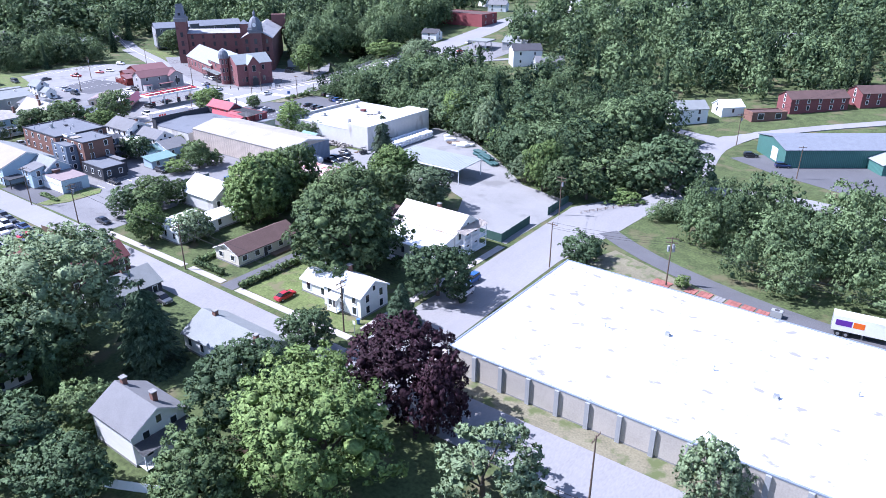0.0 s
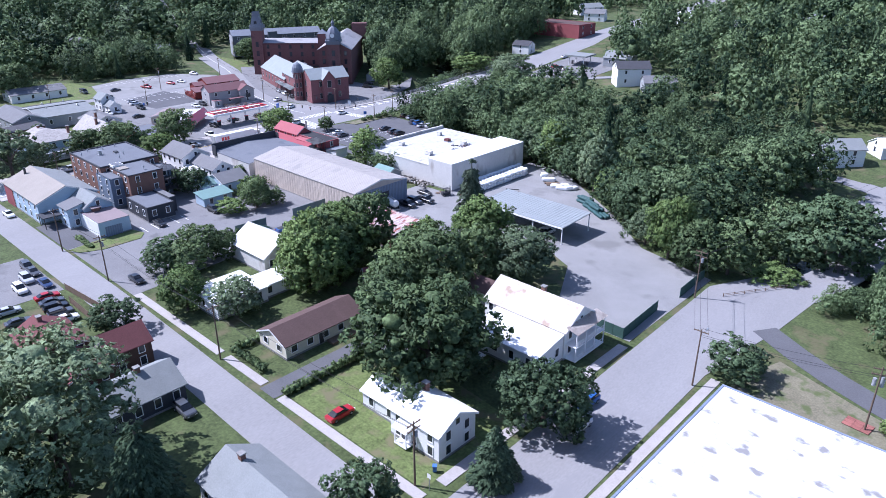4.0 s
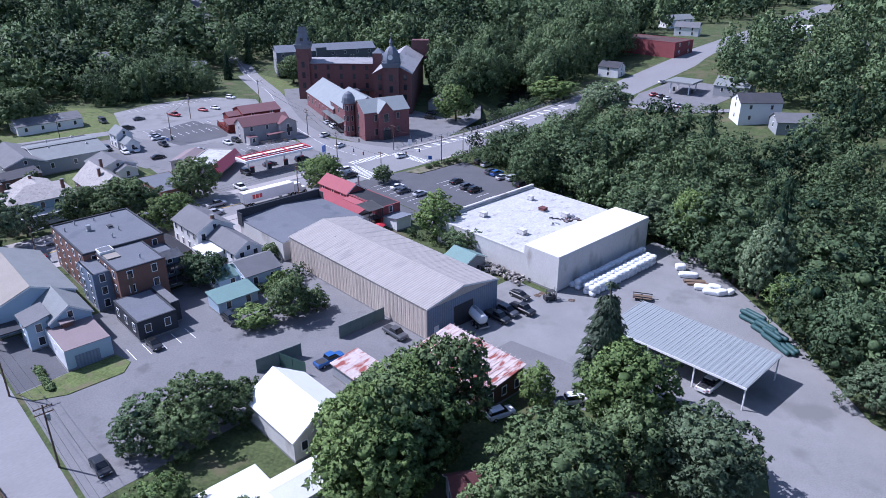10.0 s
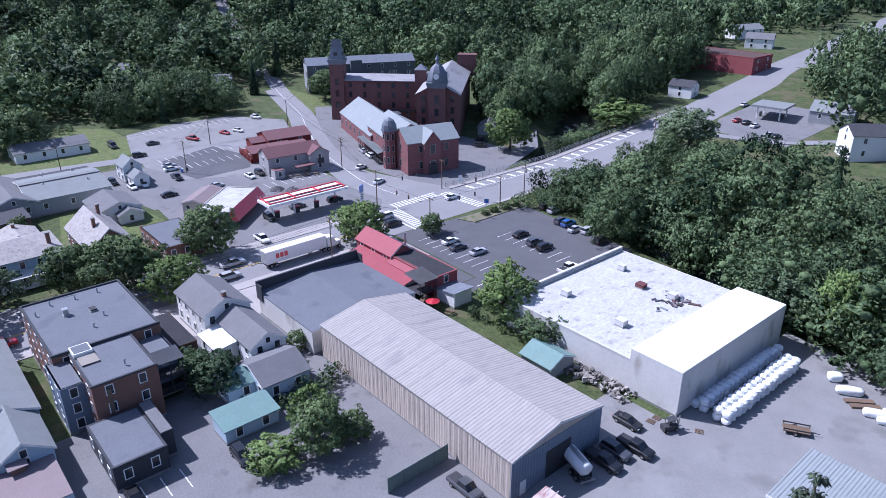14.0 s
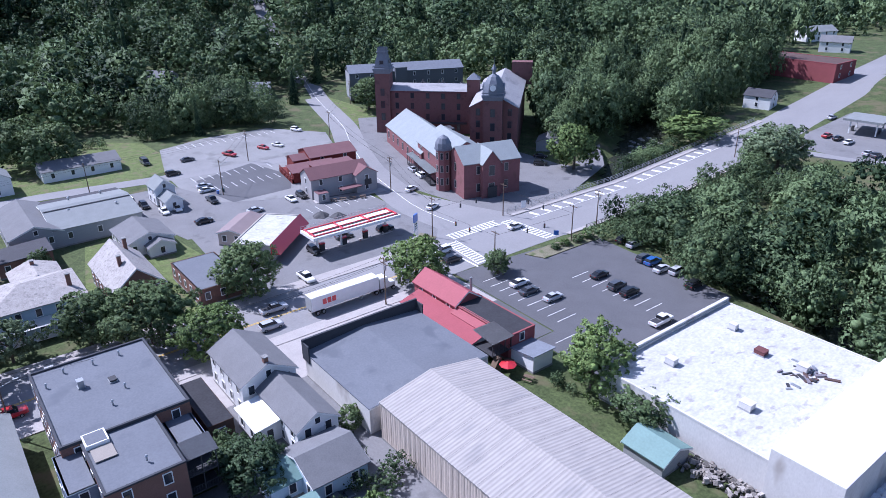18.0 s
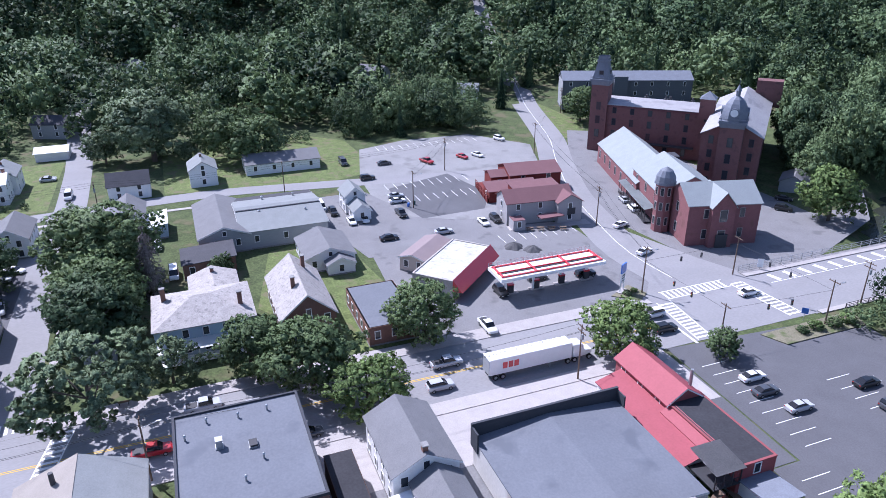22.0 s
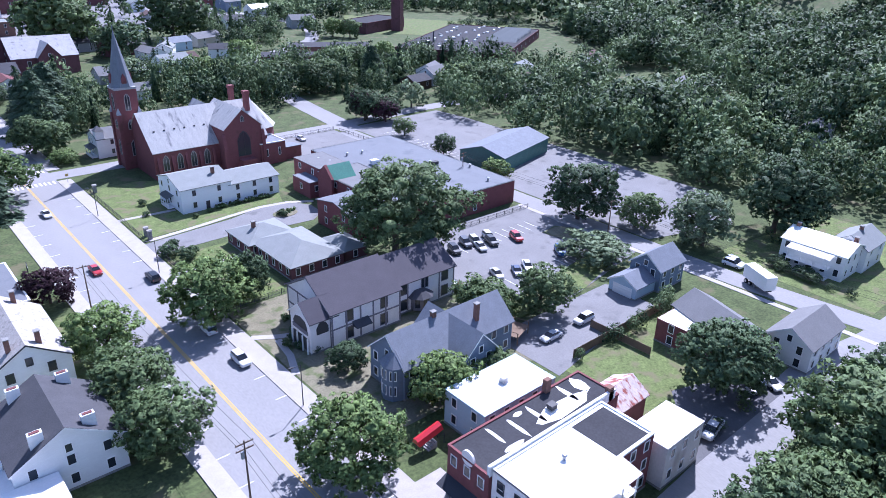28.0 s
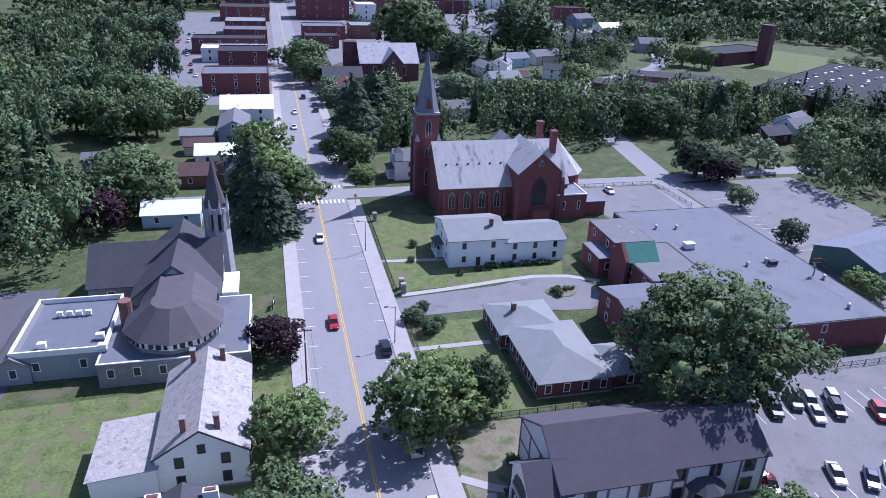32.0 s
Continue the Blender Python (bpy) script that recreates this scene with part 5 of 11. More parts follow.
part("stair_head_roof", add_tube(bmesh.new(), 3.5, 0.1, 21.2, 23.4, 4, turn=math.pi / 4), LEAD, ml, "low grey pyramid roof", mi @ pose(-330.5, 257.5, 0, 0, 0, 43.5))
part("lift_shaft", box(-4, -2.5, 15, 4, 2.5, 23.5), BRICK_MILL, ml, "square brick lift head", mi @ pose(-337, 288, 0, 0, 0, 43.5))
for k, u in enumerate((-6, 0.5, 1.8, 9)):
    part("roof_vent", add_tube(add_box(bmesh.new(), -0.7, -0.5, 16.6, 0.7, 0.5, 17.9), 0.3, 0.3, 17.9, 18.8, 8), METAL_DARK, ml, "dark rooftop ventilator", pose(u, 1.5, 0))
for k in range(9):
    part("cornice_course", box(-17.6 + k * 3.9, -6.36, 15.2, -13.8 + k * 3.9, -6.25, 15.75), BRICK_DARK, ml)
part("loading_porch", box(-6, -8.6, 4.2, 12, -6.3, 4.5), TRIM_DARK, ml, "dark flat roof of the loading porch")


def mill_tower(root, x, y, side, h, dome):
    m = root.matrix_basis.inverted() @ pose(x, y, 0, 0, 0, 43.5)
    a = side / 2
    part("tower_shaft", box(-a, -a, 0, a, a, h), BRICK_MILL, root, m=m)
    part("tower_cornice", box(-a - 0.55, -a - 0.55, h, a + 0.55, a + 0.55, h + 0.7), LEAD, root, m=m)
    for k in range(4):
        q = m @ pose(0, 0, 0, 0, 0, 90 * k)
        part("cornice_bracket", add_prism(bmesh.new(), [(a, h - 1.2), (a + 0.12, h - 1.2), (a + 0.5, h), (a, h)], -a, a), LEAD, root, m=q)
        part("gallery_rail", box(-a - 0.5, a + 0.38, h + 1.2, a + 0.5, a + 0.5, h + 1.4), LEAD, root, m=q)
    for k in range(4):
        q = m @ pose(0, 0, 0, 0, 0, 90 * k) @ pose(0, a, 0)
        for s in range(3):
            add_window(root, q @ pose(0, 0, 5 + s * 4.6), 1.3, 2.4, TRIM_DARK)
    bm = bmesh.new()
    if dome:
        for i in range(6):
            t0, t1 = i / 6, (i + 1) / 6
            f = lambda t: (a + 0.1) * 1.16 * math.cos(t * math.pi / 2) ** 0.55 if t < 0.999 else 0.0
            add_tube(bm, f(t0), max(f(t1), 0.35), h + 0.7 + 6.5 * t0 ** 0.9, h + 0.7 + 6.5 * t1 ** 0.9, 8, turn=math.pi / 8)
        part("dome", bm, LEAD, root, "grey bell shaped tower dome", m)
        part("lantern", add_tube(add_tube(bmesh.new(), 0.6, 0.6, h + 7, h + 8.4, 8), 0.9, 0.0, h + 8.4, h + 10.2, 8), LEAD, root, m=m)
        part("finial", add_tube(bmesh.new(), 0.07, 0.03, h + 10, h + 12.4, 6), LEAD, root, m=m)
        for k in range(4):
            q = m @ pose(0, 0, h + 3, 0, 0, 90 * k) @ pose(0, a + 0.3, 0, -90)
            c = part("clock_face", add_tube(bmesh.new(), 1.0, 1.0, 0, 0.25, 20), TRIM_WHITE, root, "white round clock face", q)
            part("clock_rim", add_tube(bmesh.new(), 1.2, 1.2, -0.6, 0.18, 20), LEAD, c)
    else:
        f = [(-a, h + 0.7), (-a * 0.62, h + 6)]
        add_tube(bm, a * 1.42, a * 0.8, h + 0.7, h + 6.2, 4, turn=math.pi / 4)
        add_tube(bm, a * 0.95, a * 0.95, h + 6.2, h + 6.7, 4, turn=math.pi / 4)
        part("spire_roof", bm, LEAD, root, "steep grey mansard tower roof", m)
        part("cresting", add_tube(bmesh.new(), a * 0.8, a * 0.8, h + 6.7, h + 8, 4, turn=math.pi / 4, cap=False), LEAD, root, m=m)
        for k in range(4):
            q = m @ pose(0, 0, h + 1.4, 0, 0, 90 * k) @ pose(0, a - 0.35, 0)
            add_window(root, q, 1.2, 2.0, TRIM_DARK)


mill_tower(ml, -305.8, 245.1, 6.2, 20.6, True)
mill_tower(ml, -358.6, 237.0, 5.6, 23.4, False)
fh = house("office_building", "brick office with grey gabled roof, corner turret and arched entrance", -282.4, 220.4, 17.6, 12, 10.2, rise=3.6, wall=BRICK_OFFICE, top=ROOF_OFFICE, rot=75, gap=3.4, win=(1.1, 2.2), trim=TRIM_STONE, category="office building", windows=("front", "west", "east"), attic=False)
house("", "", -323.5, 229.6, 40, 15.5, 6.2, rise=5.2, wall=BRICK_OFFICE, top=ROOF_OFFICE, rot=162, storeys=1, root=fh, gap=3.0, win=(1.2, 2.4), trim=TRIM_STONE, attic=False, windows=("back", "west", "east"))
house("", "", -299, 222.6, 22, 16, 8.8, rise=4.4, wall=BRICK_OFFICE, top=ROOF_OFFICE, rot=162, storeys=2, root=fh, gap=3.4, win=(1.1, 2.0), trim=TRIM_STONE, attic=False, windows=("back",))
house("", "", -279.6, 218.6, 9, 5.6, 10.2, rise=3.4, wall=BRICK_OFFICE, top=ROOF_OFFICE, rot=-15, root=fh, gap=9, win=(1.7, 2.8), trim=TRIM_STONE, windows=("east",), attic=False)
fi = fh.matrix_basis.inverted()
part("rooflight", box(-2.2, -1.4, 8, 2.2, 1.4, 11.2), METAL_DARK, fh, "dark boxy roof monitor", fi @ pose(-312, 231, 0, 0, 0, 162))
tm = fi @ pose(-289.6, 211.4, 0, 0, 0, 14)
part("turret", add_tube(bmesh.new(), 2.2, 2.2, 0, 12.2, 8), BRICK_OFFICE, fh, m=tm)
part("turret_cornice", add_tube(bmesh.new(), 2.6, 2.6, 12.2, 12.8, 8), LEAD, fh, m=tm)
part("turret_dome", add_tube(add_tube(add_tube(bmesh.new(), 2.45, 2.3, 12.8, 14.2, 12, cap=False), 2.3, 1.5, 14.2, 15.6, 12, cap=False), 1.5, 0.2, 15.6, 16.4, 12), LEAD, fh, "small grey lead dome", tm)
for k in range(3):
    for q in range(3):
        add_window(fh, tm @ pose(0, 0, 0, 0, 0, 160 + k * 45) @ pose(0, 2.06, 2 + q * 3.8), 0.7, 1.9, TRIM_STONE)
porch(fh, fi @ pose(-304.5, 216.0, 0, 0, 0, 162), 23, 2.6, h=3.4, posts=11, roof=ROOF_OFFICE, material=TRIM_DARK)
part("entrance_arch", box(-0.1, -1.4, 0.1, 0.12, 1.4, 3.4), TRIM_DARK, fh, "dark arched entrance", fi @ pose(-274.9, 217.4, 0, 0, 0, -15))
ap = house("apartment_building", "slate grey three storey building with stair block behind the mill", -406.3, 279.7, 53, 12, 11.2, rise=2.7, wall=SIDING_CHARCOAL, top=ROOF_SLATE, rot=68, storeys=3, gap=3.6, category="apartment block", z=2.0, windows=("front", "west"), attic=False)
part("stair_block", box(-6, -8.2, 0, -0.5, -5.9, 13.0), SIDING_CHARCOAL, ap, "taller stair block")
part("pale_gable", box(-26.6, -5.9, 0, -26.52, 5.9, 11), SIDING_GREY, ap, "paler end wall")
house("shed", "dark brick shed beside the mill", -300, 265.5, 9, 7, 4, rise=1.8, wall=SIDING_GREY, top=ROOF_GREY, rot=128, storeys=1, windows=(), category="shed", z=-0.5)
# -- filling station quarter
bg = house("restaurant", "two storey grey restaurant with burgundy roof and street terrace", -309.2, 186.3, 18, 8, 5.9, rise=2.3, wall=SIDING_TAUPE, top=ROOF_BURGUNDY, rot=84, gap=3.0, category="restaurant", attic=False, windows=("front", "west"))
gi = bg.matrix_basis.inverted()
house("", "", -306.6, 193.4, 8.6, 6.6, 5.6, rise=1.9, wall=SIDING_TAUPE, top=ROOF_BURGUNDY, rot=-6, root=bg, windows=("east", "front"), gap=3, attic=False)
house("", "", -303.6, 178.6, 3.4, 3.2, 2.7, "flat", wall=SIDING_TAUPE, top=ROOF_BURGUNDY, rot=-6, storeys=1, root=bg, windows=("east",), parapet=0)
part("terrace_canopy", box(-303.6, 184, 2.6, -300.8, 190.5, 2.85), ROOF_BURGUNDY, bg, "flat burgundy terrace canopy", gi)
part("sign_panel", box(-302.24, 192.2, 2.2, -302.1, 194.4, 3.9), TRIM_DARK, bg, "dark round cornered wall sign", gi)
slab("terrace", "pale concrete terrace before the restaurant", [(-305.4, 176.6), (-302.6, 176.2), (-299.2, 197.6), (-302.4, 197.8)], 0.14, CONCRETE, 0.3)
b2 = house("tavern", "burgundy tavern with red deck and long roof", -333.4, 197.3, 15.5, 11.2, 5, rise=1.9, wall=WOOD_RED, top=ROOF_BURGUNDY, rot=83, gap=3.2, category="restaurant", attic=False)
di = b2.matrix_basis.inverted()
house("", "", -334.6, 187.2, 5, 6.5, 4.2, rise=1.1, wall=WOOD_RED, top=ROOF_BURGUNDY, rot=83, storeys=1, root=b2, windows=("front",))
house("", "", -324.6, 187.2, 14.5, 5.4, 3.3, "shed", 1.0, wall=WOOD_RED, top=ROOF_BURGUNDY, rot=83, storeys=1, root=b2, windows=("west",))
house("", "", -318.2, 191.6, 13, 9, 4.3, "shed", 0.8, wall=WOOD_RED, top=ROOF_BURGUNDY, rot=86, storeys=1, root=b2, windows=("east",))
dm = di @ pose(-329.2, 182.8, 0, 0, 0, -10)
part("deck_floor", box(-7, -2.6, 1.3, 7, 2.6, 1.5), WOOD_RED, b2, "red stained deck floor", dm)
for k in range(9):
    part("deck_post", box(-6.9 + k * 1.72, -2.6, 0, -6.76 + k * 1.72, -2.46, 2.5), WOOD_RED, b2, m=dm)
for z in (1.9, 2.45):
    part("deck_rail", box(-7, -2.58, z, 7, -2.48, z + 0.1), WOOD_RED, b2, m=dm)
    part("deck_rail", box(6.9, -2.5, z, 7, 2.5, z + 0.1), WOOD_RED, b2, m=dm)
part("deck_skirt", box(-6.95, -2.45, 0, 6.95, -2.4, 1.3), WOOD_RED, b2, m=dm)
gc = thing("filling_station_canopy", pose(-272.5, 169.9, 0), "white flat fuel canopy with red roof frame", "canopy")
part("deck", box(-3.3, -12.1, 4.5, 3.3, 12.1, 5.2), TRIM_WHITE, gc)
part("deck_top", box(-3.05, -11.8, 5.2, 3.05, 11.8, 5.22), ROOF_WHITE_METAL, gc)
for i in range(4):
    part("red_beam", box(-2.5, -0.16, 5.22, 2.6, 0.16, 5.6), RED_PAINT, gc, m=pose(0, -11.4 + i * 7.6, 0))
for x in (-2.45, 0.5, 2.45):
    part("red_ridge", box(-0.14, -11.7, 5.23, 0.14, 11.7, 5.52), RED_PAINT, gc, m=pose(x, 0, 0))
part("cable_tray", box(0.75, -11.7, 5.23, 1.0, 11.7, 5.38), METAL_DARK, gc)
for i in range(25):
    part("rail_post", box(-3.22, -0.03, 5.2, -3.16, 0.03, 6.1), STEEL, gc, m=pose(0, -12 + i, 0))
for z in (5.6, 6.05):
    part("roof_rail", box(-3.22, -12, z, -3.17, 12, z + 0.06), STEEL, gc)
for i in range(4):
    part("column", box(-0.2, -0.2, 0, 0.2, 0.2, 4.5), TRIM_WHITE, gc, m=pose(0, -9.6 + i * 6.4, 0))
for i in range(4):
    pu = thing("fuel_pump", pose(-272.5, 161.5 + i * 6, 0.0), "dark fuel pump on a concrete island", "fuel pump", "pumps under the canopy")
    part("island", box(-0.7, -1.6, 0, 0.7, 1.6, 0.2), CONCRETE, pu)
    part("cabinet", box(-0.35, -0.6, 0.2, 0.35, 0.6, 1.9), TRIM_DARK, pu)
    part("topper", box(-0.4, -0.65, 1.9, 0.4, 0.65, 2.2), RED_PAINT, pu)
st = house("shop", "flat roofed shop with tan walls and red awning front", -283.8, 153.2, 19.5, 9.2, 4.2, "flat", wall=BLOCK_TAN, top=ROOF_WHITE_WORN, rot=133, storeys=1, parapet=0.3, windows=("front",), category="shop", gap=4)
part("awning", add_prism(bmesh.new(), [(0, 2.3), (2.2, 2.3), (0, 4.8)], -9.9, 9.9), RED_PAINT, st, "sloping red awning", pose(0, -4.66, 0, 0, 0, 180))
house("", "", -293.4, 150.4, 12.5, 6.2, 3.4, rise=0.9, wall=SIDING_TAN, top=ROOF_MAUVE, rot=133, storeys=1, root=st)
house("long_house", "long low white building with grey roof and garage doors", -378.5, 131.6, 23, 12, 3.4, rise=1.8, top=ROOF_GREY, rot=90, storeys=1, gap=2.8)
house("house", "two storey house with dark porch front and white gable", -372, 107.4, 10, 7.8, 5.2, rise=2.4, wall=SIDING_WHITE, top=ROOF_LIGHT, chimneys=((-1, 0),))
bf = house("workshop_hall", "large grey hall with dark low gable roof and lower wings", -327, 122.8, 20.4, 24, 4.5, rise=1.9, wall=SIDING_GREY, top=ROOF_LIGHT, storeys=1, gap=6, category="hall", rot=90, windows=("front",))
part("dark_roof_slope", add_prism(bmesh.new(), [(12.3, 4.58), (12.3, 4.64), (-2.2, 6.3), (-2.2, 6.24)][::-1], -10.4, 10.4), ROOF_DARK, bf, "black rolled roofing slope", pose(0, 0, 0.16))
house("", "", -327, 108.8, 24.4, 11.6, 4.4, rise=2.2, wall=SIDING_GREY, top=ROOF_GREY, storeys=1, root=bf, gap=5)
house("", "", -308, 104.5, 9, 11, 3.6, "shed", 0.6, wall=BRICK_BROWN, top=ROOF_DARK, storeys=1, root=bf)
for x, y in ((-334, 120), (-334, 128), (-328, 124), (-324, 118), (-322, 129)):
    vent_pipe(x, y, 5.2, 1.0, 0.22)
house("house", "small white gabled house with wide front", -303.5, 129.6, 13, 11, 3.4, rise=2.0, top=ROOF_GREY, storeys=1)
sw = house("cottage", "white cottage bump front beside the lawn", -296.6, 131.3, 5, 6, 2.6, rise=1.4, top=ROOF_GREY, storeys=1)
house("house", "narrow white two storey house", -332.5, 143.5, 7, 5.5, 5, rise=2.2, top=ROOF_LIGHT)
house("shed", "small white gabled outbuilding", -325.5, 143.6, 6, 4.6, 3, rise=1.7, top=ROOF_LIGHT, storeys=1)
house("brick_hall", "old brick gabled hall with pale worn roof", -279.5, 119.6, 19, 10, 4.8, rise=4.2, wall=BRICK_BROWN, top=ROOF_PATCHED, chimneys=((-6, 2), (3, -1.5)), category="hall")
house("shop", "low brown brick shop with dark grey flat roof", -271.5, 133.6, 17, 9.6, 3.8, "flat", wall=BRICK_BROWN, top=ROOF_RUBBER, storeys=1, parapet=0.12, category="shop")
bh = house("house", "pale blue house with pale hipped roof and columned porch", -278.5, 101.8, 17, 14, 6, "hip", 2.4, wall=SIDING_BLUE, top=ROOF_PATCHED, rot=90, chimneys=((-6.5, 3), (6.5, -3)))
porch(bh, pose(0, -7, 0, 0, 0, 180), 16, 2.6, posts=6, roof=ROOF_WHITE_METAL)
house("", "", -290.5, 104.5, 9, 9, 4.6, rise=1.6, wall=SIDING_BLUE, top=ROOF_PATCHED, root=bh, chimneys=((-2, 0),))
house("shed", "pale weathered low shed roof beside trees", -283, 84, 18, 5, 3, rise=1.6, wall=SIDING_GREY, top=ROOF_LIGHT, storeys=1, windows=(), category="shed")
house("house", "white house with dark gabled roof on the back street", -367.5, 87, 11, 8, 4.2, rise=2.8, top=ROOF_DARK, rot=90)
hs = house("house", "grey gabled house by the back street", -340, 87.5, 13, 8, 4.6, rise=2.6, wall=SIDING_GREY, top=ROOF_GREY)
house("", "", -335, 93.6, 10, 5.5, 3, "shed", 0.8, wall=SIDING_BLUE, top=ROOF_WHITE_METAL, root=hs, storeys=1)
# -- brick block and the church side
br = house("brick_block", "three storey brick corner block with white roof and dark awning", -274.5, 60, 21, 8.6, 9, "flat", wall=BRICK, top=ROOF_WHITE, storeys=3, parapet=0.3, category="commercial block", gap=2.6, windows=("front", "back", "east"), coping=TRIM_WHITE)
part("painted_front", box(10.5, -4.3, 0.3, 10.56, 4.3, 9.2), SIDING_PINK, br)
for i in range(3):
    for s in range(2):
        add_window(br, pose(10.56, -2.8 + i * 2.8, 3.9 + s * 2.6, 0, 0, -90), 0.95, 1.6, TRIM_DARK)
porch(br, pose(3, 4.3, 0, 0, 0, 0), 12, 3, h=2.8, posts=5, levels=3, roof=ROOF_WHITE, material=TRIM_WHITE)
house("", "", -276.5, 51.8, 26, 7.4, 8.0, "flat", wall=BRICK, top=ROOF_BLACK, storeys=2, parapet=0.3, root=br, windows=("east",), gap=2.2)
house("", "", -280.5, 41, 15, 8.4, 6, "flat", wall=SIDING_BLUE, top=ROOF_WHITE, storeys=2, parapet=0.15, root=br, gap=2.6)
house("", "", -290.5, 63, 9, 6, 7, "flat", wall=BLOCK, top=ROOF_WHITE, storeys=2, root=br, parapet=0.1)
house("", "", -293, 53, 7, 6, 5.2, rise=1.8, wall=BRICK, top=ROOF_RUST, storeys=1, root=br, windows=())
bi = br.matrix_basis.inverted()
for i, (x, y, sx, sy) in enumerate(((-281, 52.4, 6.5, 1.7), (-287, 50.4, 1.2, 2.2), (-284, 50.6, 0.5, 2.6), (-277, 51, 0.45, 2.4), (-273, 51.4, 0.4, 2.6), (-269.5, 50.6, 0.35, 2.2), (-270, 53.6, 2.2, 0.5), (-275, 49.4, 1.0, 0.5))):
    bm = bmesh.new()
    bm.faces.new([bm.verts.new((sx * (0.85 + 0.1 * math.sin(k * 2.3 + i)) * math.cos(k * math.tau / 11), sy * (0.85 + 0.1 * math.cos(k * 2.9 + i)) * math.sin(k * math.tau / 11), 0)) for k in range(11)])
    part("white_patch", bm, ROOF_WHITE, br, "peeled white roof coating patch", bi @ pose(x, y, 8.08))
part("dark_patch", box(-3.4, -3.6, 9.06, 3.4, 3.6, 9.075), ROOF_BLACK, br, "dark bare end of the white roof", pose(-6.4, 0.2, 0.055))
part("party_wall", box(-12, -0.2, 8, 13, 0.2, 9.6), TRIM_WHITE, br, m=bi @ pose(-276.5, 55.4, 0))
for x, y in ((-282, 48.4), (-287.5, 55.2)):
    part("chimney", box(-0.5, -0.4, 8, 0.5, 0.4, 10.2), BRICK_BROWN, br, m=bi @ pose(x, y, 0))
part("pediment", add_tube(bmesh.new(), 1.1, 1.1, -0.15, 0.15, 16), SIDING_PINK, br, m=bi @ pose(-263.6, 51.8, 8.4, 0, 90, 0))
roof_unit("roof_fan", "dark rooftop fan unit on curb", -279.5, 51.6, 8.1, 1.2, 1.0, 0.8, TRIM_DARK)
roof_unit("roof_vent", "small pale roof vent", -281, 41, 6.1, 0.9, 0.9, 0.8, BLOCK)
vent_pipe(-272, 60, 9.1, 0.6, 0.25)
part("shop_awning", add_prism(bmesh.new(), [(0, 2.7), (2.2, 2.7), (0, 3.8)], -8.4, 8.4), SIDING_DARK, br, "dark sloping shop awning", pose(10.6, -3.6, 0, 0, 0, -90))
part("red_canopy", add_prism(bmesh.new(), [(-0.9, 2.2), (0.9, 2.2), (0.6, 3.0), (0, 3.3), (-0.6, 3.0)], -3, 3), RED_PAINT, br, "arched red entrance canopy", pose(6.6, -20.4, 0, 0, 12) @ Matrix.Diagonal((0.75, 0.9, 1, 1)))
for sx in (4.6, 8.6):
    for sy in (-21.1, -19.7):
        part("canopy_post", box(sx - 0.04, sy - 0.04, 0, sx + 0.04, sy + 0.04, 1.9), METAL_DARK, br)
for k in range(5):
    part("step", box(6.0 + k * 0.32, -21.2, 0.0, 6.34 + k * 0.32, -19.6, 1.0 - k * 0.2), CONCRETE, br)
bv = house("victorian_house", "slate blue victorian house with cross gables", -283.5, 24.5, 24, 9, 6, rise=4.0, wall=SIDING_SLATE, top=ROOF_SLATE, chimneys=((-5, 2.5), (2.5, 0)), attic=True)
house("", "", -284, 26.5, 13, 7, 6, rise=3.6, wall=SIDING_SLATE, top=ROOF_SLATE, rot=90, root=bv)
part("bay", add_tube(bmesh.new(), 2.2, 2.2, 0, 6.2, 8), SIDING_SLATE, bv, m=pose(12, 2, 0))
part("bay_roof", add_tube(bmesh.new(), 2.5, 0.1, 6.2, 8.4, 8), ROOF_SLATE, bv, m=pose(12, 2, 0))
for k in range(3):
    add_window(bv, pose(12, 2, 0, 0, 0, -90 + (k - 1) * 45) @ pose(0, 2.05, 1.2), 0.9, 1.6)
    add_window(bv, pose(12, 2, 0, 0, 0, -90 + (k - 1) * 45) @ pose(0, 2.05, 4), 0.9, 1.6)
tu = house("half_timbered_house", "pale mauve half timbered hall with charcoal gable roofs", -278.6, 1.5, 15.2, 15, 6.9, rise=4.3, wall=SIDING_PINK, top=ROOF_PURPLE, gap=6.0, win=(1.5, 2.2), trim=TIMBER, category="hall", windows=("back",), attic=False)
house("", "", -293.6, 1.0, 15.6, 12.4, 6.6, rise=3.7, wall=SIDING_PINK, top=ROOF_PURPLE, root=tu, gap=3.9, win=(1.6, 2.1), trim=TIMBER, windows=("back", "west"), attic=False)
ti = tu.matrix_basis.inverted()
for u in (-7.5, -4.2, -1.4, 1.4, 4.4, 7.4):
    part("timber", box(u - 0.16, 7.5, 0.5, u + 0.16, 7.57, 6.8), TIMBER, tu)
for u in (-286.2, -289.4, -293.6, -297.4, -301.2):
    part("timber", box(u - 0.16, 7.2, 0.5, u + 0.16, 7.27, 6.5), TIMBER, tu, m=ti)
for z in (3.5, 6.7):
    part("timber_rail", box(-7.6, 7.5, z, 7.6, 7.58, z + 0.28), TIMBER, tu)
part("timber_rail", box(-301.4, 7.2, 6.3, -286, 7.28, 6.58), TIMBER, tu, m=ti)
for u in (-7.3, -3.6, 0, 3.6, 7.3):
    part("timber", box(7.6, u - 0.16, 0.4, 7.68, u + 0.16, 6.9), TIMBER, tu)
part("timber_rail", box(7.6, -7.4, 6.5, 7.68, 7.4, 6.8), TIMBER, tu)
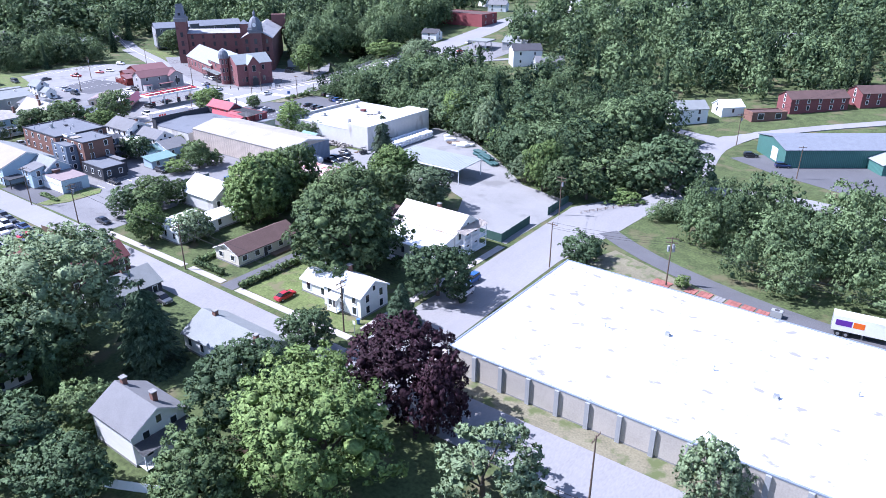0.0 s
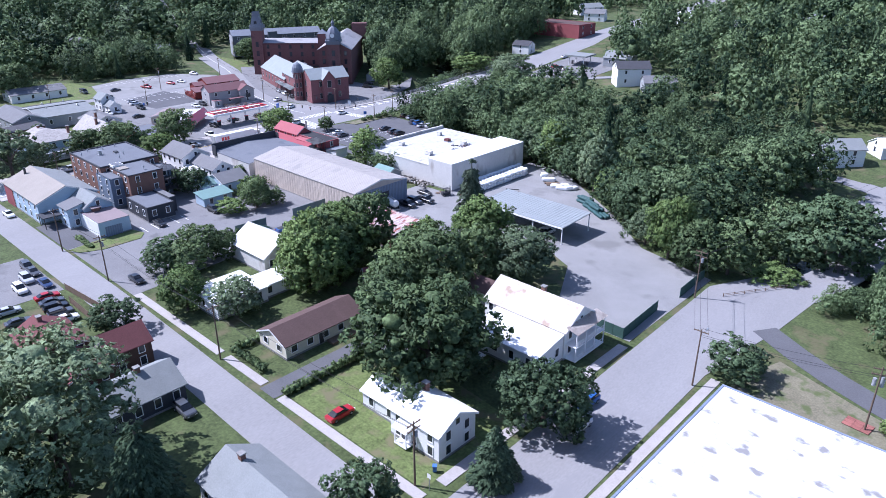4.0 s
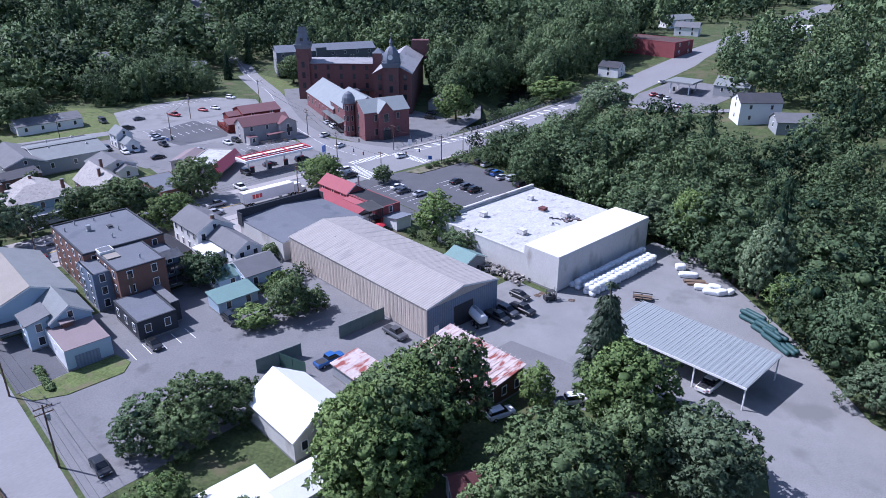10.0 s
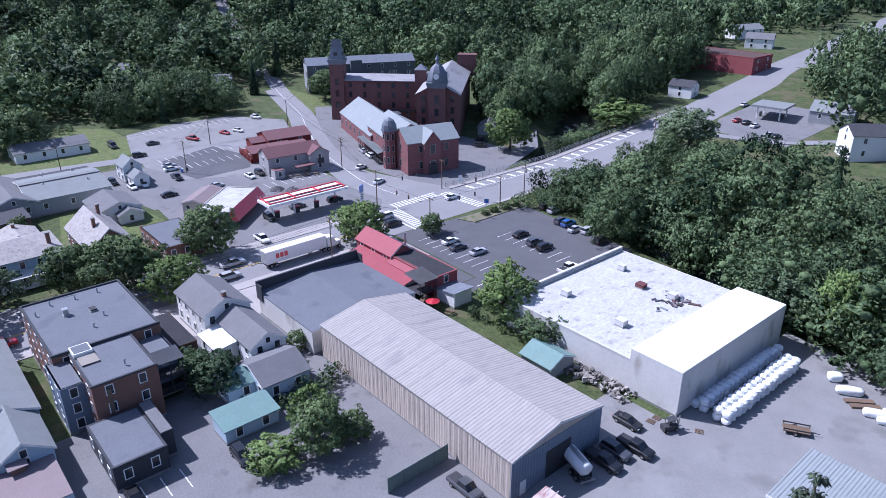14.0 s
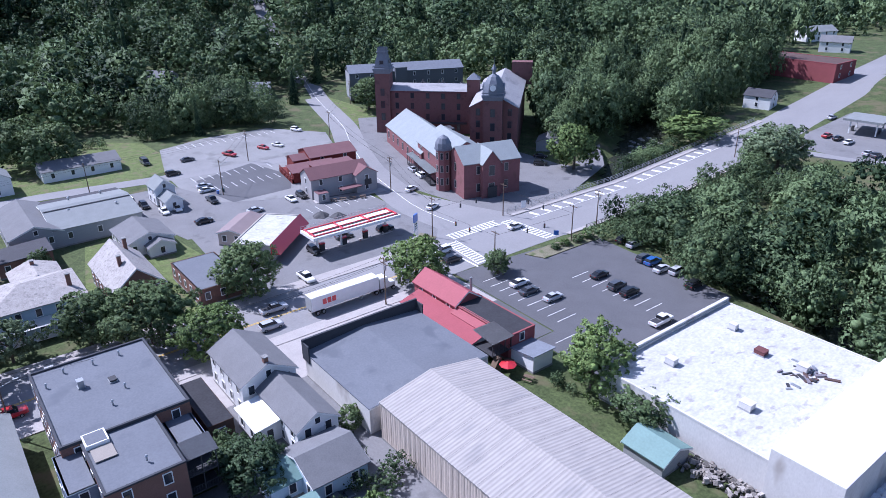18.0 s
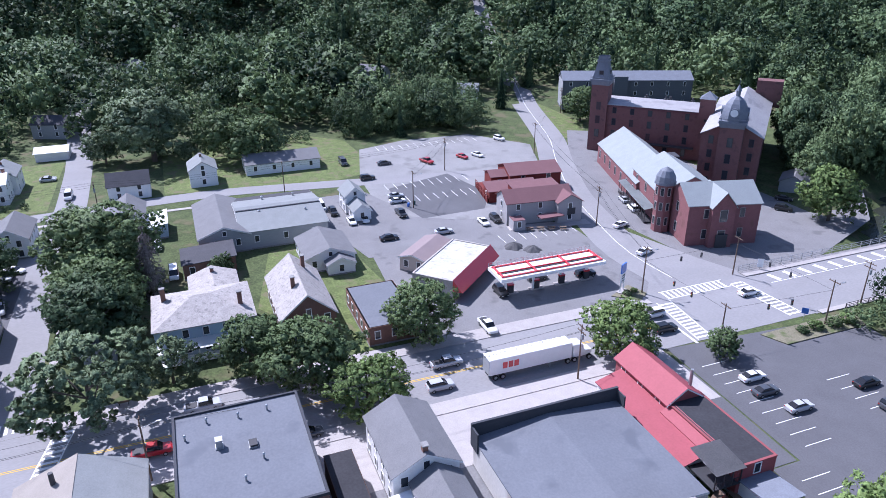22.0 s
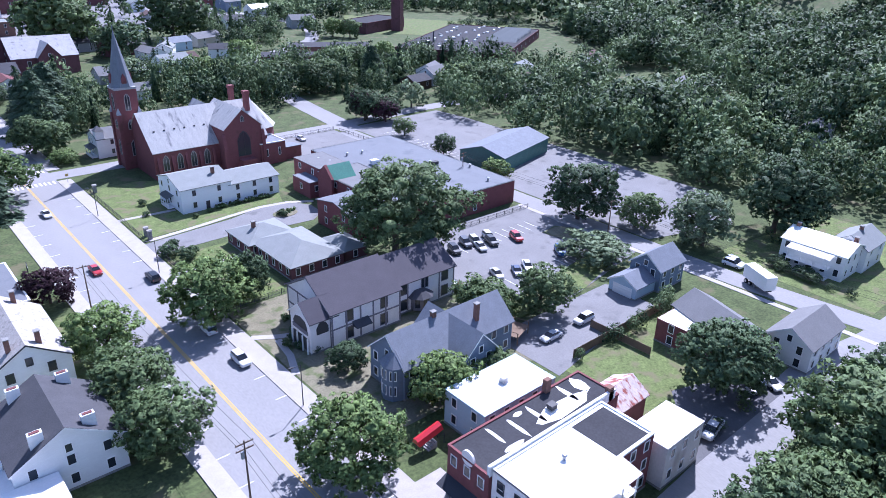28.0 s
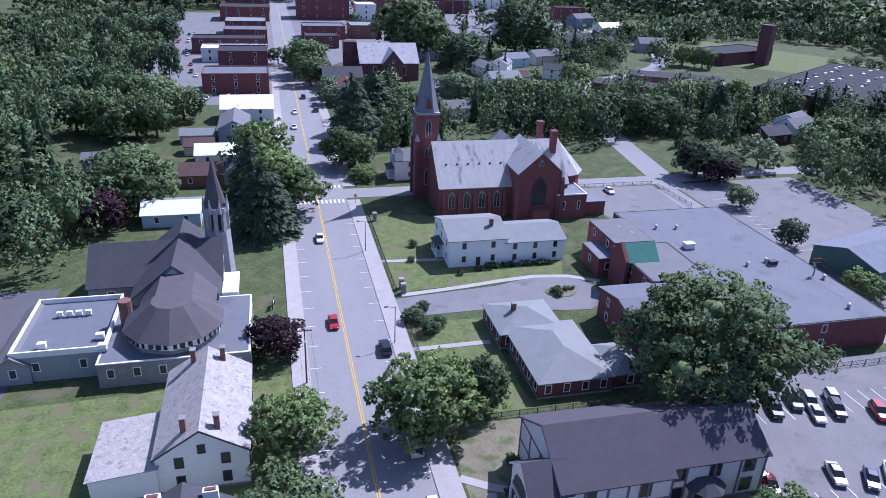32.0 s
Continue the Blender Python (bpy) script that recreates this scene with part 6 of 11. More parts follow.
part("timber_rail", box(7.6, -7.4, 3.2, 7.68, 7.4, 3.5), TIMBER, tu)
for s in (-1, 1):
    part("gable_brace", beam(bmesh.new(), (7.66, s * 6.8, 7.1), (7.66, s * 0.3, 10.9), 0.14, 4), TIMBER, tu)
house("", "", -269.7, 5.4, 5.4, 6.6, 6.4, rise=2.6, wall=SIDING_PINK, top=ROOF_PURPLE, root=tu, windows=(), storeys=2, attic=False)
pm = ti @ pose(-267.0, 5.4, 0)
# Dark sheets on the solid wall paint the shade of balcony and porch.
part("balcony_shade_sheet", add_prism(bmesh.new(), [(-2.3, 3.6), (2.3, 3.6), (2.3, 5.0), (1.6, 6.0), (0, 6.4), (-1.6, 6.0), (-2.3, 5.0)], -0.1, 0.04), TRIM_DARK, tu, "dark arched sheet for the shade in the balcony", pm)
part("entrance_shade_sheet", box(-0.1, -2.5, 0.2, 0.04, 2.5, 2.9), TRIM_DARK, tu, "dark sheet for the shade inside the porch", pm)
part("balcony_rail", box(0.02, -2.5, 3.6, 0.14, 2.5, 4.3), TIMBER, tu, m=pm)
for u in (-2.6, -0.9, 0.9, 2.6):
    part("porch_column", add_tube(bmesh.new(), 0.18, 0.15, 0, 3.1, 8, x=0.25, y=u), TRIM_WHITE, tu, m=pm)
# Shade inside the side arch, drawn as a dark sheet.
part("side_arch_shade", add_prism(bmesh.new(), [(-1.2, 3.6), (1.2, 3.6), (1.2, 4.8), (0.7, 5.7), (0, 6.0), (-0.7, 5.7), (-1.2, 4.8)], -0.03, 0.03), TRIM_DARK, tu, "dark arched sheet for the shade in the side opening", ti @ pose(-269.4, 8.72, 0, 0, 0, 90))
bay = ti @ pose(-292.2, 7.2, 0)
part("bay_window", add_tube(bmesh.new(), 2.1, 2.1, 0.4, 3.2, 8, turn=math.pi / 8), TIMBER, tu, m=bay)
part("bay_hood", add_tube(bmesh.new(), 3.0, 1.2, 3.2, 4.3, 8, turn=math.pi / 8), ROOF_DARK, tu, "dark hipped hood over the bay window", bay)
for k in (-1, 0, 1):
    add_window(tu, bay @ pose(0, 0, 0, 0, 0, 45 * k) @ pose(0, 1.96, 1.0), 1.0, 1.8, TIMBER)
part("side_hood", add_prism(bmesh.new(), [(0, 3.1), (1.6, 3.1), (0, 4.0)], -1.7, 1.7), ROOF_DARK, tu, "dark hood over the side door", pose(1.5, 7.5, 0))
part("rear_stair", box(-1.2, -1.6, 0, 1.2, 1.6, 1.5), STEEL, tu, "grey metal rear stair landing", ti @ pose(-302.8, 4.5, 0))
sc = house("school", "long low brick school with grey flat roof", -335.5, -51, 29.2, 57, 6.2, "flat", wall=BRICK, top=ROOF_RUBBER, storeys=2, parapet=0.12, coping=ROOF_LIGHT, gap=9, category="school")
house("", "", -316.2, -66.4, 9.6, 13.6, 7.2, "flat", wall=BRICK, top=ROOF_GREY, root=sc, storeys=2, gap=3, parapet=0.15, coping=ROOF_GREY)
house("", "", -317.5, -50.6, 13.2, 17.8, 6.7, "flat", wall=BRICK, top=ROOF_GREY, root=sc, storeys=2, gap=3, parapet=0.12, coping=ROOF_GREY)
house("", "", -308, -34.5, 16, 15.5, 6.2, rise=1.5, wall=BRICK, top=ROOF_RUBBER, root=sc, storeys=2, gap=3)
house("", "", -309.4, -62.5, 4.2, 9, 4.4, "flat", wall=BRICK, top=ROOF_SLATE, root=sc, storeys=1, gap=3, parapet=0.15, coping=ROOF_GREY)
si = sc.matrix_basis.inverted()
part("gable_wall", add_prism(bmesh.new(), [(-3.4, 0), (3.4, 0), (3.4, 7.2), (0, 10.4), (-3.4, 7.2)], -0.4, 0.4), BRICK, sc, m=si @ pose(-309.6, -53.4, 0, 0, 0, 0))
part("copper_dormer", add_prism(bmesh.new(), [(-3.2, 6.6), (3.2, 6.6), (0, 9.9)], -3.6, 3.6), COPPER, sc, "green copper roofed dormer", si @ pose(-313.6, -53.4, 0.2, 0, 0, 0))
for x, y in ((-316.8, -68.6), (-318.2, -64.8), (-326.2, -68.1), (-331.1, -67.4), (-340.9, -47.4), (-335.7, -46.4), (-343.8, -26.5), (-348, -38.2)):
    vent_pipe(x, y, 6.25, 0.9, 0.3)
roof_unit("roof_cooler", "white boxy rooftop cooling unit", -327.9, -56.6, 6.28, 2.2, 1.6, 1.3, TRIM_WHITE, "air conditioner")
roof_unit("roof_cooler", "dark boxy rooftop cooling unit", -341.5, -45.9, 6.28, 1.8, 1.2, 1.0, TRIM_DARK, "air conditioner")
rn = house("brick_ranch", "low brick convent with pale grey hipped roofs", -285, -27, 18, 13, 3, "hip", 2.4, wall=BRICK_DARK, top=ROOF_LIGHT, storeys=1, rot=90, gap=2.6)
house("", "", -283, -39, 12, 11, 3, "hip", 2.2, wall=BRICK_DARK, top=ROOF_LIGHT, storeys=1, root=rn, chimneys=((2, 0),))
house("", "", -295, -23, 9, 6, 2.8, "hip", 1.4, wall=BRICK_DARK, top=ROOF_LIGHT, storeys=1, root=rn, rot=90)
pa = house("rectory", "white clapboard rectory with grey roof and rear wing", -282.5, -75, 13.5, 15, 6.4, rise=2.2, wall=RECTORY_WHITE, top=ROOF_LIGHT, chimneys=((-4, 3),), gap=2.6, rot=0, doors=(("back", 0),))
house("", "", -296, -73.8, 14.5, 12, 5.2, rise=1.8, wall=RECTORY_WHITE, top=ROOF_LIGHT, root=pa, gap=2.6)
porch(pa, pa.matrix_basis.inverted() @ pose(-275.7, -75, 0, 0, 0, -90), 5, 1.8, posts=4, roof=ROOF_LIGHT)
ch = house("church", "red brick gothic church with pale patched slate roof and tall spire", -298.0, -107.4, 35.5, 20.6, 8.1, rise=9.4, wall=BRICK, top=ROOF_CHURCH, storeys=1, gap=5.2, win=(1.3, 4.2), trim=TRIM_STONE, category="church", over=0.3, windows=())
house("", "", -305.8, -101.5, 18, 11.8, 12.9, rise=5.2, wall=BRICK, top=ROOF_CHURCH, rot=90, storeys=1, root=ch, windows=(), attic=False, trim=TRIM_DARK)
house("", "", -305.8, -121.5, 12, 10, 9, rise=6.0, wall=BRICK, top=ROOF_CHURCH, rot=90, storeys=1, root=ch, windows=(), attic=False, trim=TRIM_DARK)
house("", "", -315.0, -96.6, 8.4, 9.4, 6.6, "flat", wall=BRICK, top=ROOF_SLATE, storeys=1, root=ch, trim=TRIM_WHITE, parapet=0.3, coping=TRIM_WHITE, windows=("back", "west"), gap=1.5, win=(0.6, 2.2))
house("", "", -322.4, -96.8, 6.2, 7, 3.0, "shed", 0.9, wall=BRICK, top=ROOF_SLATE, storeys=1, root=ch, windows=())
ci = ch.matrix_basis.inverted()
part("apse", add_tube(bmesh.new(), 7.2, 7.2, 0, 9.0, 10), BRICK, ch, "many sided brick apse", ci @ pose(-315.6, -107.4, 0, 0, 0, 18))
part("apse_roof", add_tube(bmesh.new(), 7.9, 0.4, 9.0, 17.2, 10), ROOF_CHURCH, ch, "pale slate apse roof", ci @ pose(-315.6, -107.4, 0, 0, 0, 18))
for x, y, h in ((-313.4, -104.6, 20.6), (-313.0, -114.2, 20.8)):
    part("chimney", add_box(add_box(bmesh.new(), -0.75, -0.75, 0, 0.75, 0.75, h - 0.9), -0.95, -0.95, h - 0.9, 0.95, 0.95, h), BRICK, ch, "tall brick chimney with a corbelled head", ci @ pose(x, y, 0))


def lancet(root, m, w, h, frame_mat, name="arched_window"):
    """A pointed window facing local +y: a stone frame, a dark pane and a mullion."""
    rim = [(-w / 2 - 0.18, -0.15), (w / 2 + 0.18, -0.15), (w / 2 + 0.18, h - w * 0.7), (w / 4 + 0.14, h - w * 0.16), (0, h + 0.2), (-w / 4 - 0.14, h - w * 0.16), (-w / 2 - 0.18, h - w * 0.7)]
    pane = [(-w / 2, 0), (w / 2, 0), (w / 2, h - w * 0.75), (w / 4, h - w * 0.28), (0, h), (-w / 4, h - w * 0.28), (-w / 2, h - w * 0.75)]
    win_ = part(name, add_prism(bmesh.new(), rim, -0.02, 0.1), frame_mat, root, m=m @ pose(0, 0, 0, 0, 0, 90))
    part("pane", add_prism(bmesh.new(), pane, 0.1, 0.13), GLASS, win_)
    part("mullion", box(0.13, -0.06, 0, 0.2, 0.06, h - 0.1), frame_mat, win_)


for i in range(6):
    part("buttress", add_prism(bmesh.new(), [(0, 0), (1.2, 0), (1.2, 3.6), (0.5, 6.0), (0, 6.8)], -0.4, 0.4), BRICK, ch, m=pose(16.6 - i * 4.1, 10.3, 0))
    if i < 4:
        lancet(ch, ci @ pose(-283.6 - i * 4.1, -97.1, 2.4), 1.5, 4.4, TRIM_STONE)
lancet(ch, ci @ pose(-305.8, -92.5, 4.2), 3.8, 7.4, TRIM_DARK, "great_window")
lancet(ch, ci @ pose(-305.8, -92.5, 14.6), 0.9, 1.6, TRIM_STONE)
part("porch_block", box(-308.2, -92.5, 0, -303.6, -89.6, 3.4), BRICK, ch, "low brick porch below the great window", ci)
for x in (-299.6, -312.0):
    part("gable_buttress", add_prism(bmesh.new(), [(0, 0), (1.0, 0), (1.0, 7), (0.4, 10.5), (0, 11.4)], -0.5, 0.5), BRICK, ch, m=ci @ pose(x, -92.5, 0, 0, 0, 0))
for i in range(7):
    part("snow_guard", box(-0.25, -0.25, -0.1, 0.25, 0.25, 0.25), TRIM_DARK, ch, "small dark roof hook", ci @ pose(-283 - i * 3.0, -102.2, 12.75))
tw = ci @ pose(-280.2, -115.2, 0)
part("tower", box(-3.0, -3.0, 0, 3.0, 3.0, 24), BRICK, ch, "square brick bell tower", tw)
for k in range(4):
    for s_, hh in ((4, 4.5), (12, 2.6), (17.6, 4.6)):
        lancet(ch, tw @ pose(0, 0, 0, 0, 0, 90 * k) @ pose(0, 3.0, s_), 1.3, hh, TRIM_STONE)
    part("corner_buttress", box(2.4, 2.4, 0, 3.5, 3.5, 16.5), BRICK, ch, m=tw @ pose(0, 0, 0, 0, 0, 90 * k))
    part("buttress_cap", add_tube(bmesh.new(), 0.9, 0.1, 16.5, 18.4, 4, x=2.95, y=2.95, turn=math.pi / 4), STONE_PALE, ch, m=tw @ pose(0, 0, 0, 0, 0, 90 * k))
    part("spire_dormer", add_prism(bmesh.new(), [(-0.7, 25.2), (0.7, 25.2), (0.7, 26.6), (0, 28.0), (-0.7, 26.6)], 2.2, 3.0), BRICK, ch, "small red spire dormer", tw @ pose(0, 0, 0, 0, 0, 90 * k))
part("spire_band", box(-3.12, -3.12, 23.5, 3.12, 3.12, 24.1), STONE_PALE, ch, m=tw)
part("spire", add_tube(add_tube(bmesh.new(), 3.5, 2.9, 24.1, 26.4, 8, turn=math.pi / 8), 2.9, 0.08, 26.4, 39.5, 8, turn=math.pi / 8), ROOF_SLATE, ch, "tall grey slate spire", tw)
part("spire_cross", add_box(add_box(bmesh.new(), -0.07, -0.07, 39.4, 0.07, 0.07, 41), -0.07, -0.5, 40.3, 0.07, 0.5, 40.45), LEAD, ch, m=tw)
so = house("stone_church", "grey stone church with cross gables, apse and pointed tower", -216.0, -66, 24, 15, 5.5, rise=5.6, wall=STONE, top=ROOF_DARK, storeys=1, gap=4, win=(1.2, 2.6), category="church")
house("", "", -220.2, -63.4, 22.4, 15.2, 5.8, rise=6.2, wall=STONE, top=ROOF_DARK, rot=90, storeys=1, root=so, win=(1.2, 2.6), gap=4, attic=False)
sm = so.matrix_basis.inverted() @ pose(-220.2, -52.1, 0)
part("gable_panel", add_prism(bmesh.new(), [(-2.4, 9.3), (2.4, 9.3), (0, 11.3)], -0.05, 0.05), SIDING_BLUE, so, "pale blue gable panel", sm @ pose(0, 0, 0, 0, 0, 90))
part("white_porch", box(-231.2, -62.5, 4.3, -228.2, -53.8, 5.0), TRIM_WHITE, so, "white flat porch roof", so.matrix_basis.inverted())
house("", "", -203.8, -46.2, 14, 18, 4.6, "flat", wall=SIDING_GREY, top=ROOF_RUBBER, storeys=1, root=so, parapet=1.0, coping=TRIM_WHITE, gap=3.4)
house("", "", -197, -46.2, 19, 5, 3.4, rise=1.6, wall=SIDING_GREY, top=ROOF_GREY, rot=90, storeys=1, root=so)
house("", "", -221.8, -43.5, 23.5, 20, 4.3, "flat", wall=STONE, top=ROOF_RUBBER, storeys=1, root=so, parapet=0.15, coping=TRIM_WHITE, gap=3.4)
for x in (-201.4, -203, -204.5, -206):
    roof_unit("air_conditioner", "white outdoor cooling unit in a row", x, -49.6, 4.72, 0.9, 0.5, 0.9, TRIM_WHITE, "air conditioner")
for x, y in ((-201.1, -39.4), (-209.5, -41), (-210.5, -37.5)):
    roof_unit("air_conditioner", "white rooftop cooling unit", x, y, 4.72, 1.2, 0.8, 1.0, TRIM_WHITE, "air conditioner")
am = so.matrix_basis.inverted() @ pose(-221.2, -42.0, 0, 0, 0, 18)
part("apse", add_tube(bmesh.new(), 7.6, 7.6, 0, 5.4, 10), STONE, so, m=am)
part("apse_glazing", add_tube(bmesh.new(), 7.7, 7.7, 5.2, 6.6, 10), TRIM_WHITE, so, m=am)
part("apse_roof", add_tube(bmesh.new(), 8.4, 3.4, 6.6, 10.6, 10), ROOF_APSE, so, "brown grey many sided apse roof", am)
part("apse_link", add_prism(bmesh.new(), [(-6.5, 6.6), (6.5, 6.6), (2.9, 10.4), (-2.9, 10.4)], -12, 0.2), ROOF_APSE, so, m=so.matrix_basis.inverted() @ pose(-221.2, -40.6, 0, 0, 0, 90))
tm = so.matrix_basis.inverted() @ pose(-227.2, -69.5, 0)
part("tower", add_tube(bmesh.new(), 2.9, 2.5, 0, 11.6, 8), STONE_PALE, so, m=tm)
for k in range(8):
    part("belfry_pier", box(1.75, -0.4, 11.6, 2.45, 0.4, 16.0), STONE_PALE, so, m=tm @ pose(0, 0, 0, 0, 0, 45 * k))
    part("pinnacle", add_tube(bmesh.new(), 0.36, 0.05, 15.6, 18.6, 6, x=2.45), STONE_PALE, so, m=tm @ pose(0, 0, 0, 0, 0, 45 * k + 22.5))
    part("belfry_gablet", add_prism(bmesh.new(), [(-0.95, 15.6), (0.95, 15.6), (0, 17.6)], 2.2, 2.5), STONE_PALE, so, m=tm @ pose(0, 0, 0, 0, 0, 45 * k + 22.5))
part("belfry_head", add_tube(bmesh.new(), 2.6, 2.6, 15.6, 16.6, 8), STONE_PALE, so, m=tm)
part("bell_core", add_tube(bmesh.new(), 1.0, 1.0, 11.6, 15.6, 8), TRIM_DARK, so, m=tm)
part("tower_cone", add_tube(bmesh.new(), 2.3, 0.08, 16.6, 26, 12), ROOF_APSE, so, "pointed dark tower roof", tm)
part("brick_chimney", add_tube(bmesh.new(), 1.1, 1.1, 0, 9.2, 12), BRICK_BROWN, so, "round brick chimney", so.matrix_basis.inverted() @ pose(-213.0, -45.5, 0))
for k in range(20):
    a = -math.pi / 2 + (k - 9.5) * 0.165
    part("apse_pane", box(-0.42, -0.03, 5.4, 0.42, 0.1, 6.45), GLASS, so, m=am @ pose(0, 0, 0, 0, 0, -18) @ pose(7.5 * math.cos(a + math.pi), -7.5 * math.sin(a), 0, 0, 0, math.degrees(-a) + 90 - 180))
wb = house("white_brick_house", "white painted brick house with patched slate roof", -227.9, -17.3, 19.4, 11.6, 6, rise=3.7, wall=SIDING_WHITE, top=ROOF_PATCHED, rot=90, chimneys=((-8.2, 2.1), (-8.2, -2.1), (8.0, 2.1), (8.0, -2.1)), storeys=2, gap=3.6, trim=TRIM_DARK)
house("", "", -218.1, -13, 11.6, 8.2, 3.9, "shed", 0.8, wall=SIDING_WHITE, top=ROOF_PATCHED, storeys=1, root=wb, rot=90, windows=("front",))
dk = house("house", "white house with dark shingle roof and white chimneys", -226.9, 9.4, 14.2, 13.4, 6, rise=3.9, wall=SIDING_WHITE, top=ROOF_DARK, rot=90, gap=4.2)
for u in (-5.9, 5.9):
    for v in (-3.1, 3.1):
        stack = part("chimney", box(-0.45, -0.85, 6.5, 0.45, 0.85, 9.9), SIDING_WHITE, dk, "white painted chimney", pose(u, v, 0))
        part("flue", box(-0.25, -0.6, 9.9, 0.25, 0.6, 10.0), ROOF_MAROON, stack)
house("", "", -211.4, 7.2, 17, 8.6, 4.3, "flat", wall=SIDING_WHITE, top=ROOF_WHITE, storeys=1, root=dk, parapet=0.5, coping=TRIM_WHITE, windows=("west",))
house("", "", -212.0, 17.6, 18, 12, 3.4, "flat", wall=SIDING_WHITE, top=ROOF_WHITE, storeys=1, root=dk, parapet=0.15, coping=TRIM_WHITE)
house("", "", -219.6, 21.2, 11, 9, 3.9, "flat", wall=SIDING_WHITE, top=ROOF_WHITE, storeys=1, root=dk, parapet=0.1)
di = dk.matrix_basis.inverted()
part("porch_roof", box(-236.4, 8.2, 2.9, -233.7, 14.0, 3.15), TRIM_WHITE, dk, "flat white porch roof towards the street", di)
for y in (8.5, 13.7):
    part("porch_post", box(-236.2, y - 0.1, 0, -236.0, y + 0.1, 2.9), TRIM_WHITE, dk, m=di)
# -- back streets, hillside and far town
ga = house("garage", "small blue garage with a wide white door", -331.8, 29.2, 7, 6.6, 2.8, rise=1.8, wall=SIDING_BLUE, top=ROOF_SLATE, storeys=1, windows=(), category="garage")
for k in range(4):
    part("door_panel", box(3.5, -2.3, 0.15 + k * 0.56, 3.56, 2.3, 0.68 + k * 0.56), TRIM_WHITE, ga, "white garage door panel")
house("barn", "slate blue gabled barn", -339.6, 29.7, 9, 7.4, 5, rise=2.8, wall=SIDING_SLATE, top=ROOF_SLATE, category="barn")
wc = house("house", "white two storey house with columned porch and bright roof", -376, 48.8, 14, 10, 6, rise=1.8, top=ROOF_WHITE_METAL, rot=90, gap=1.5, doors=(("front", 0),), chimneys=((-6, 0), (6, 1.5)))
house("", "", -385, 53, 11, 8, 5.6, rise=2.4, top=ROOF_LIGHT, root=wc, chimneys=((0, 0),))
porch(wc, pose(0, -5, 0, 0, 0, 180), 9, 2.6, posts=4, roof=ROOF_WHITE_METAL, levels=2, h=2.5, floor=0.35)
hs = house("house", "brick and white house with dark gabled roof", -326.5, 51, 14, 9, 5, rise=2.6, wall=BRICK_BROWN, top=ROOF_GREY, rot=70)
house("", "", -322, 46.5, 7, 6, 4.6, "flat", wall=BRICK, top=ROOF_WHITE, root=hs, parapet=0.1)
house("house", "small white gabled house on the side street", -335.8, 62.6, 13, 8, 4.8, rise=2.6, top=ROOF_GREY)
house("garage", "white roofed garage at the wood's edge", -418, 62, 10, 9, 2.8, rise=1.0, top=ROOF_WHITE_METAL, storeys=1, rot=90, windows=("east",), category="garage")
house("metal_hall", "slate green metal hall with gabled roof", -378, -53, 30, 16, 4.8, rise=2.4, wall=METAL_GREEN, top=ROOF_SLATE, rot=15, storeys=1, windows=(), category="hall")
wt = house("house", "white two storey house with porch beside the church street", -280, -132.5, 12, 9, 6, rise=2.4, top=ROOF_GREY, gap=1.6)
porch(wt, pose(6, 1, 0, 0, 0, -90), 6, 2, posts=3, roof=ROOF_LIGHT)
part("corner_tower", box(3.6, 2.2, 0, 6.1, 4.7, 8.6), SIDING_WHITE, wt)
part("tower_roof", add_tube(bmesh.new(), 2.0, 0.1, 8.6, 10.2, 4, x=4.85, y=3.45, turn=math.pi / 4), ROOF_GREY, wt)
fa = house("old_factory", "long low brick factory with dark roof and pale skylights", -534, -233, 118, 64, 5.5, "flat", wall=BRICK_DARK, top=ROOF_BLACK, rot=32.5, storeys=1, parapet=0.4, gap=6, category="factory")
rng = np.random.default_rng(71)
for i in range(46):
    part("skylight", box(-1.6, -0.6, 5.6, 1.6, 0.6, 6.3), TRIM_WHITE if i % 3 else ROOF_LIGHT, fa, m=pose(-54 + 8.4 * (i % 13) + rng.uniform(-2, 2), -22 + 12.5 * (i // 13) + rng.uniform(-3, 3), 0, 0, 0, rng.uniform(-8, 8)))
for i in range(11):
    part("sawtooth", add_prism(bmesh.new(), [(-2.2, 5.6), (2.2, 5.6), (1.7, 8.2)], -9, 9), ROOF_LIGHT, fa, m=pose(8 - i * 4.8, 20, 0, 0, 0, 90))
part("roof_stack", add_tube(bmesh.new(), 0.5, 0.45, 5.5, 12, 10), METAL_DARK, fa, "dark steel stack", pose(30, -18, 0))
part("chimney_tower", box(-3.4, -3.4, 0, 3.4, 3.4, 24), BRICK_DARK, fa, "square brick tower", fa.matrix_basis.inverted() @ pose(-538, -318, 0, 0, 0, 32))
house("", "", -527, -334, 50, 24, 7, "flat", wall=BRICK_DARK, top=ROOF_BLACK, rot=20, storeys=2, root=fa, gap=7, windows=("front", "east"))
house("low_factory", "long low brick building with grey roof", -441, -258, 46, 13, 5, rise=1.6, wall=BRICK_BROWN, top=ROOF_DARK, rot=-28, storeys=1, gap=4, category="factory")
house("low_factory", "long low dark building beside the mill race", -412, -244, 40, 11, 4, rise=1.4, wall=BRICK_DARK, top=ROOF_DARK, rot=-28, storeys=1, gap=4, category="factory")
fc = house("town_church", "brick church with pale slate roof in the far town", -297, -288, 29, 22, 8.5, rise=8, wall=BRICK_DARK, top=ROOF_PALE_SLATE, storeys=1, gap=5, win=(1.5, 4.2), category="church")
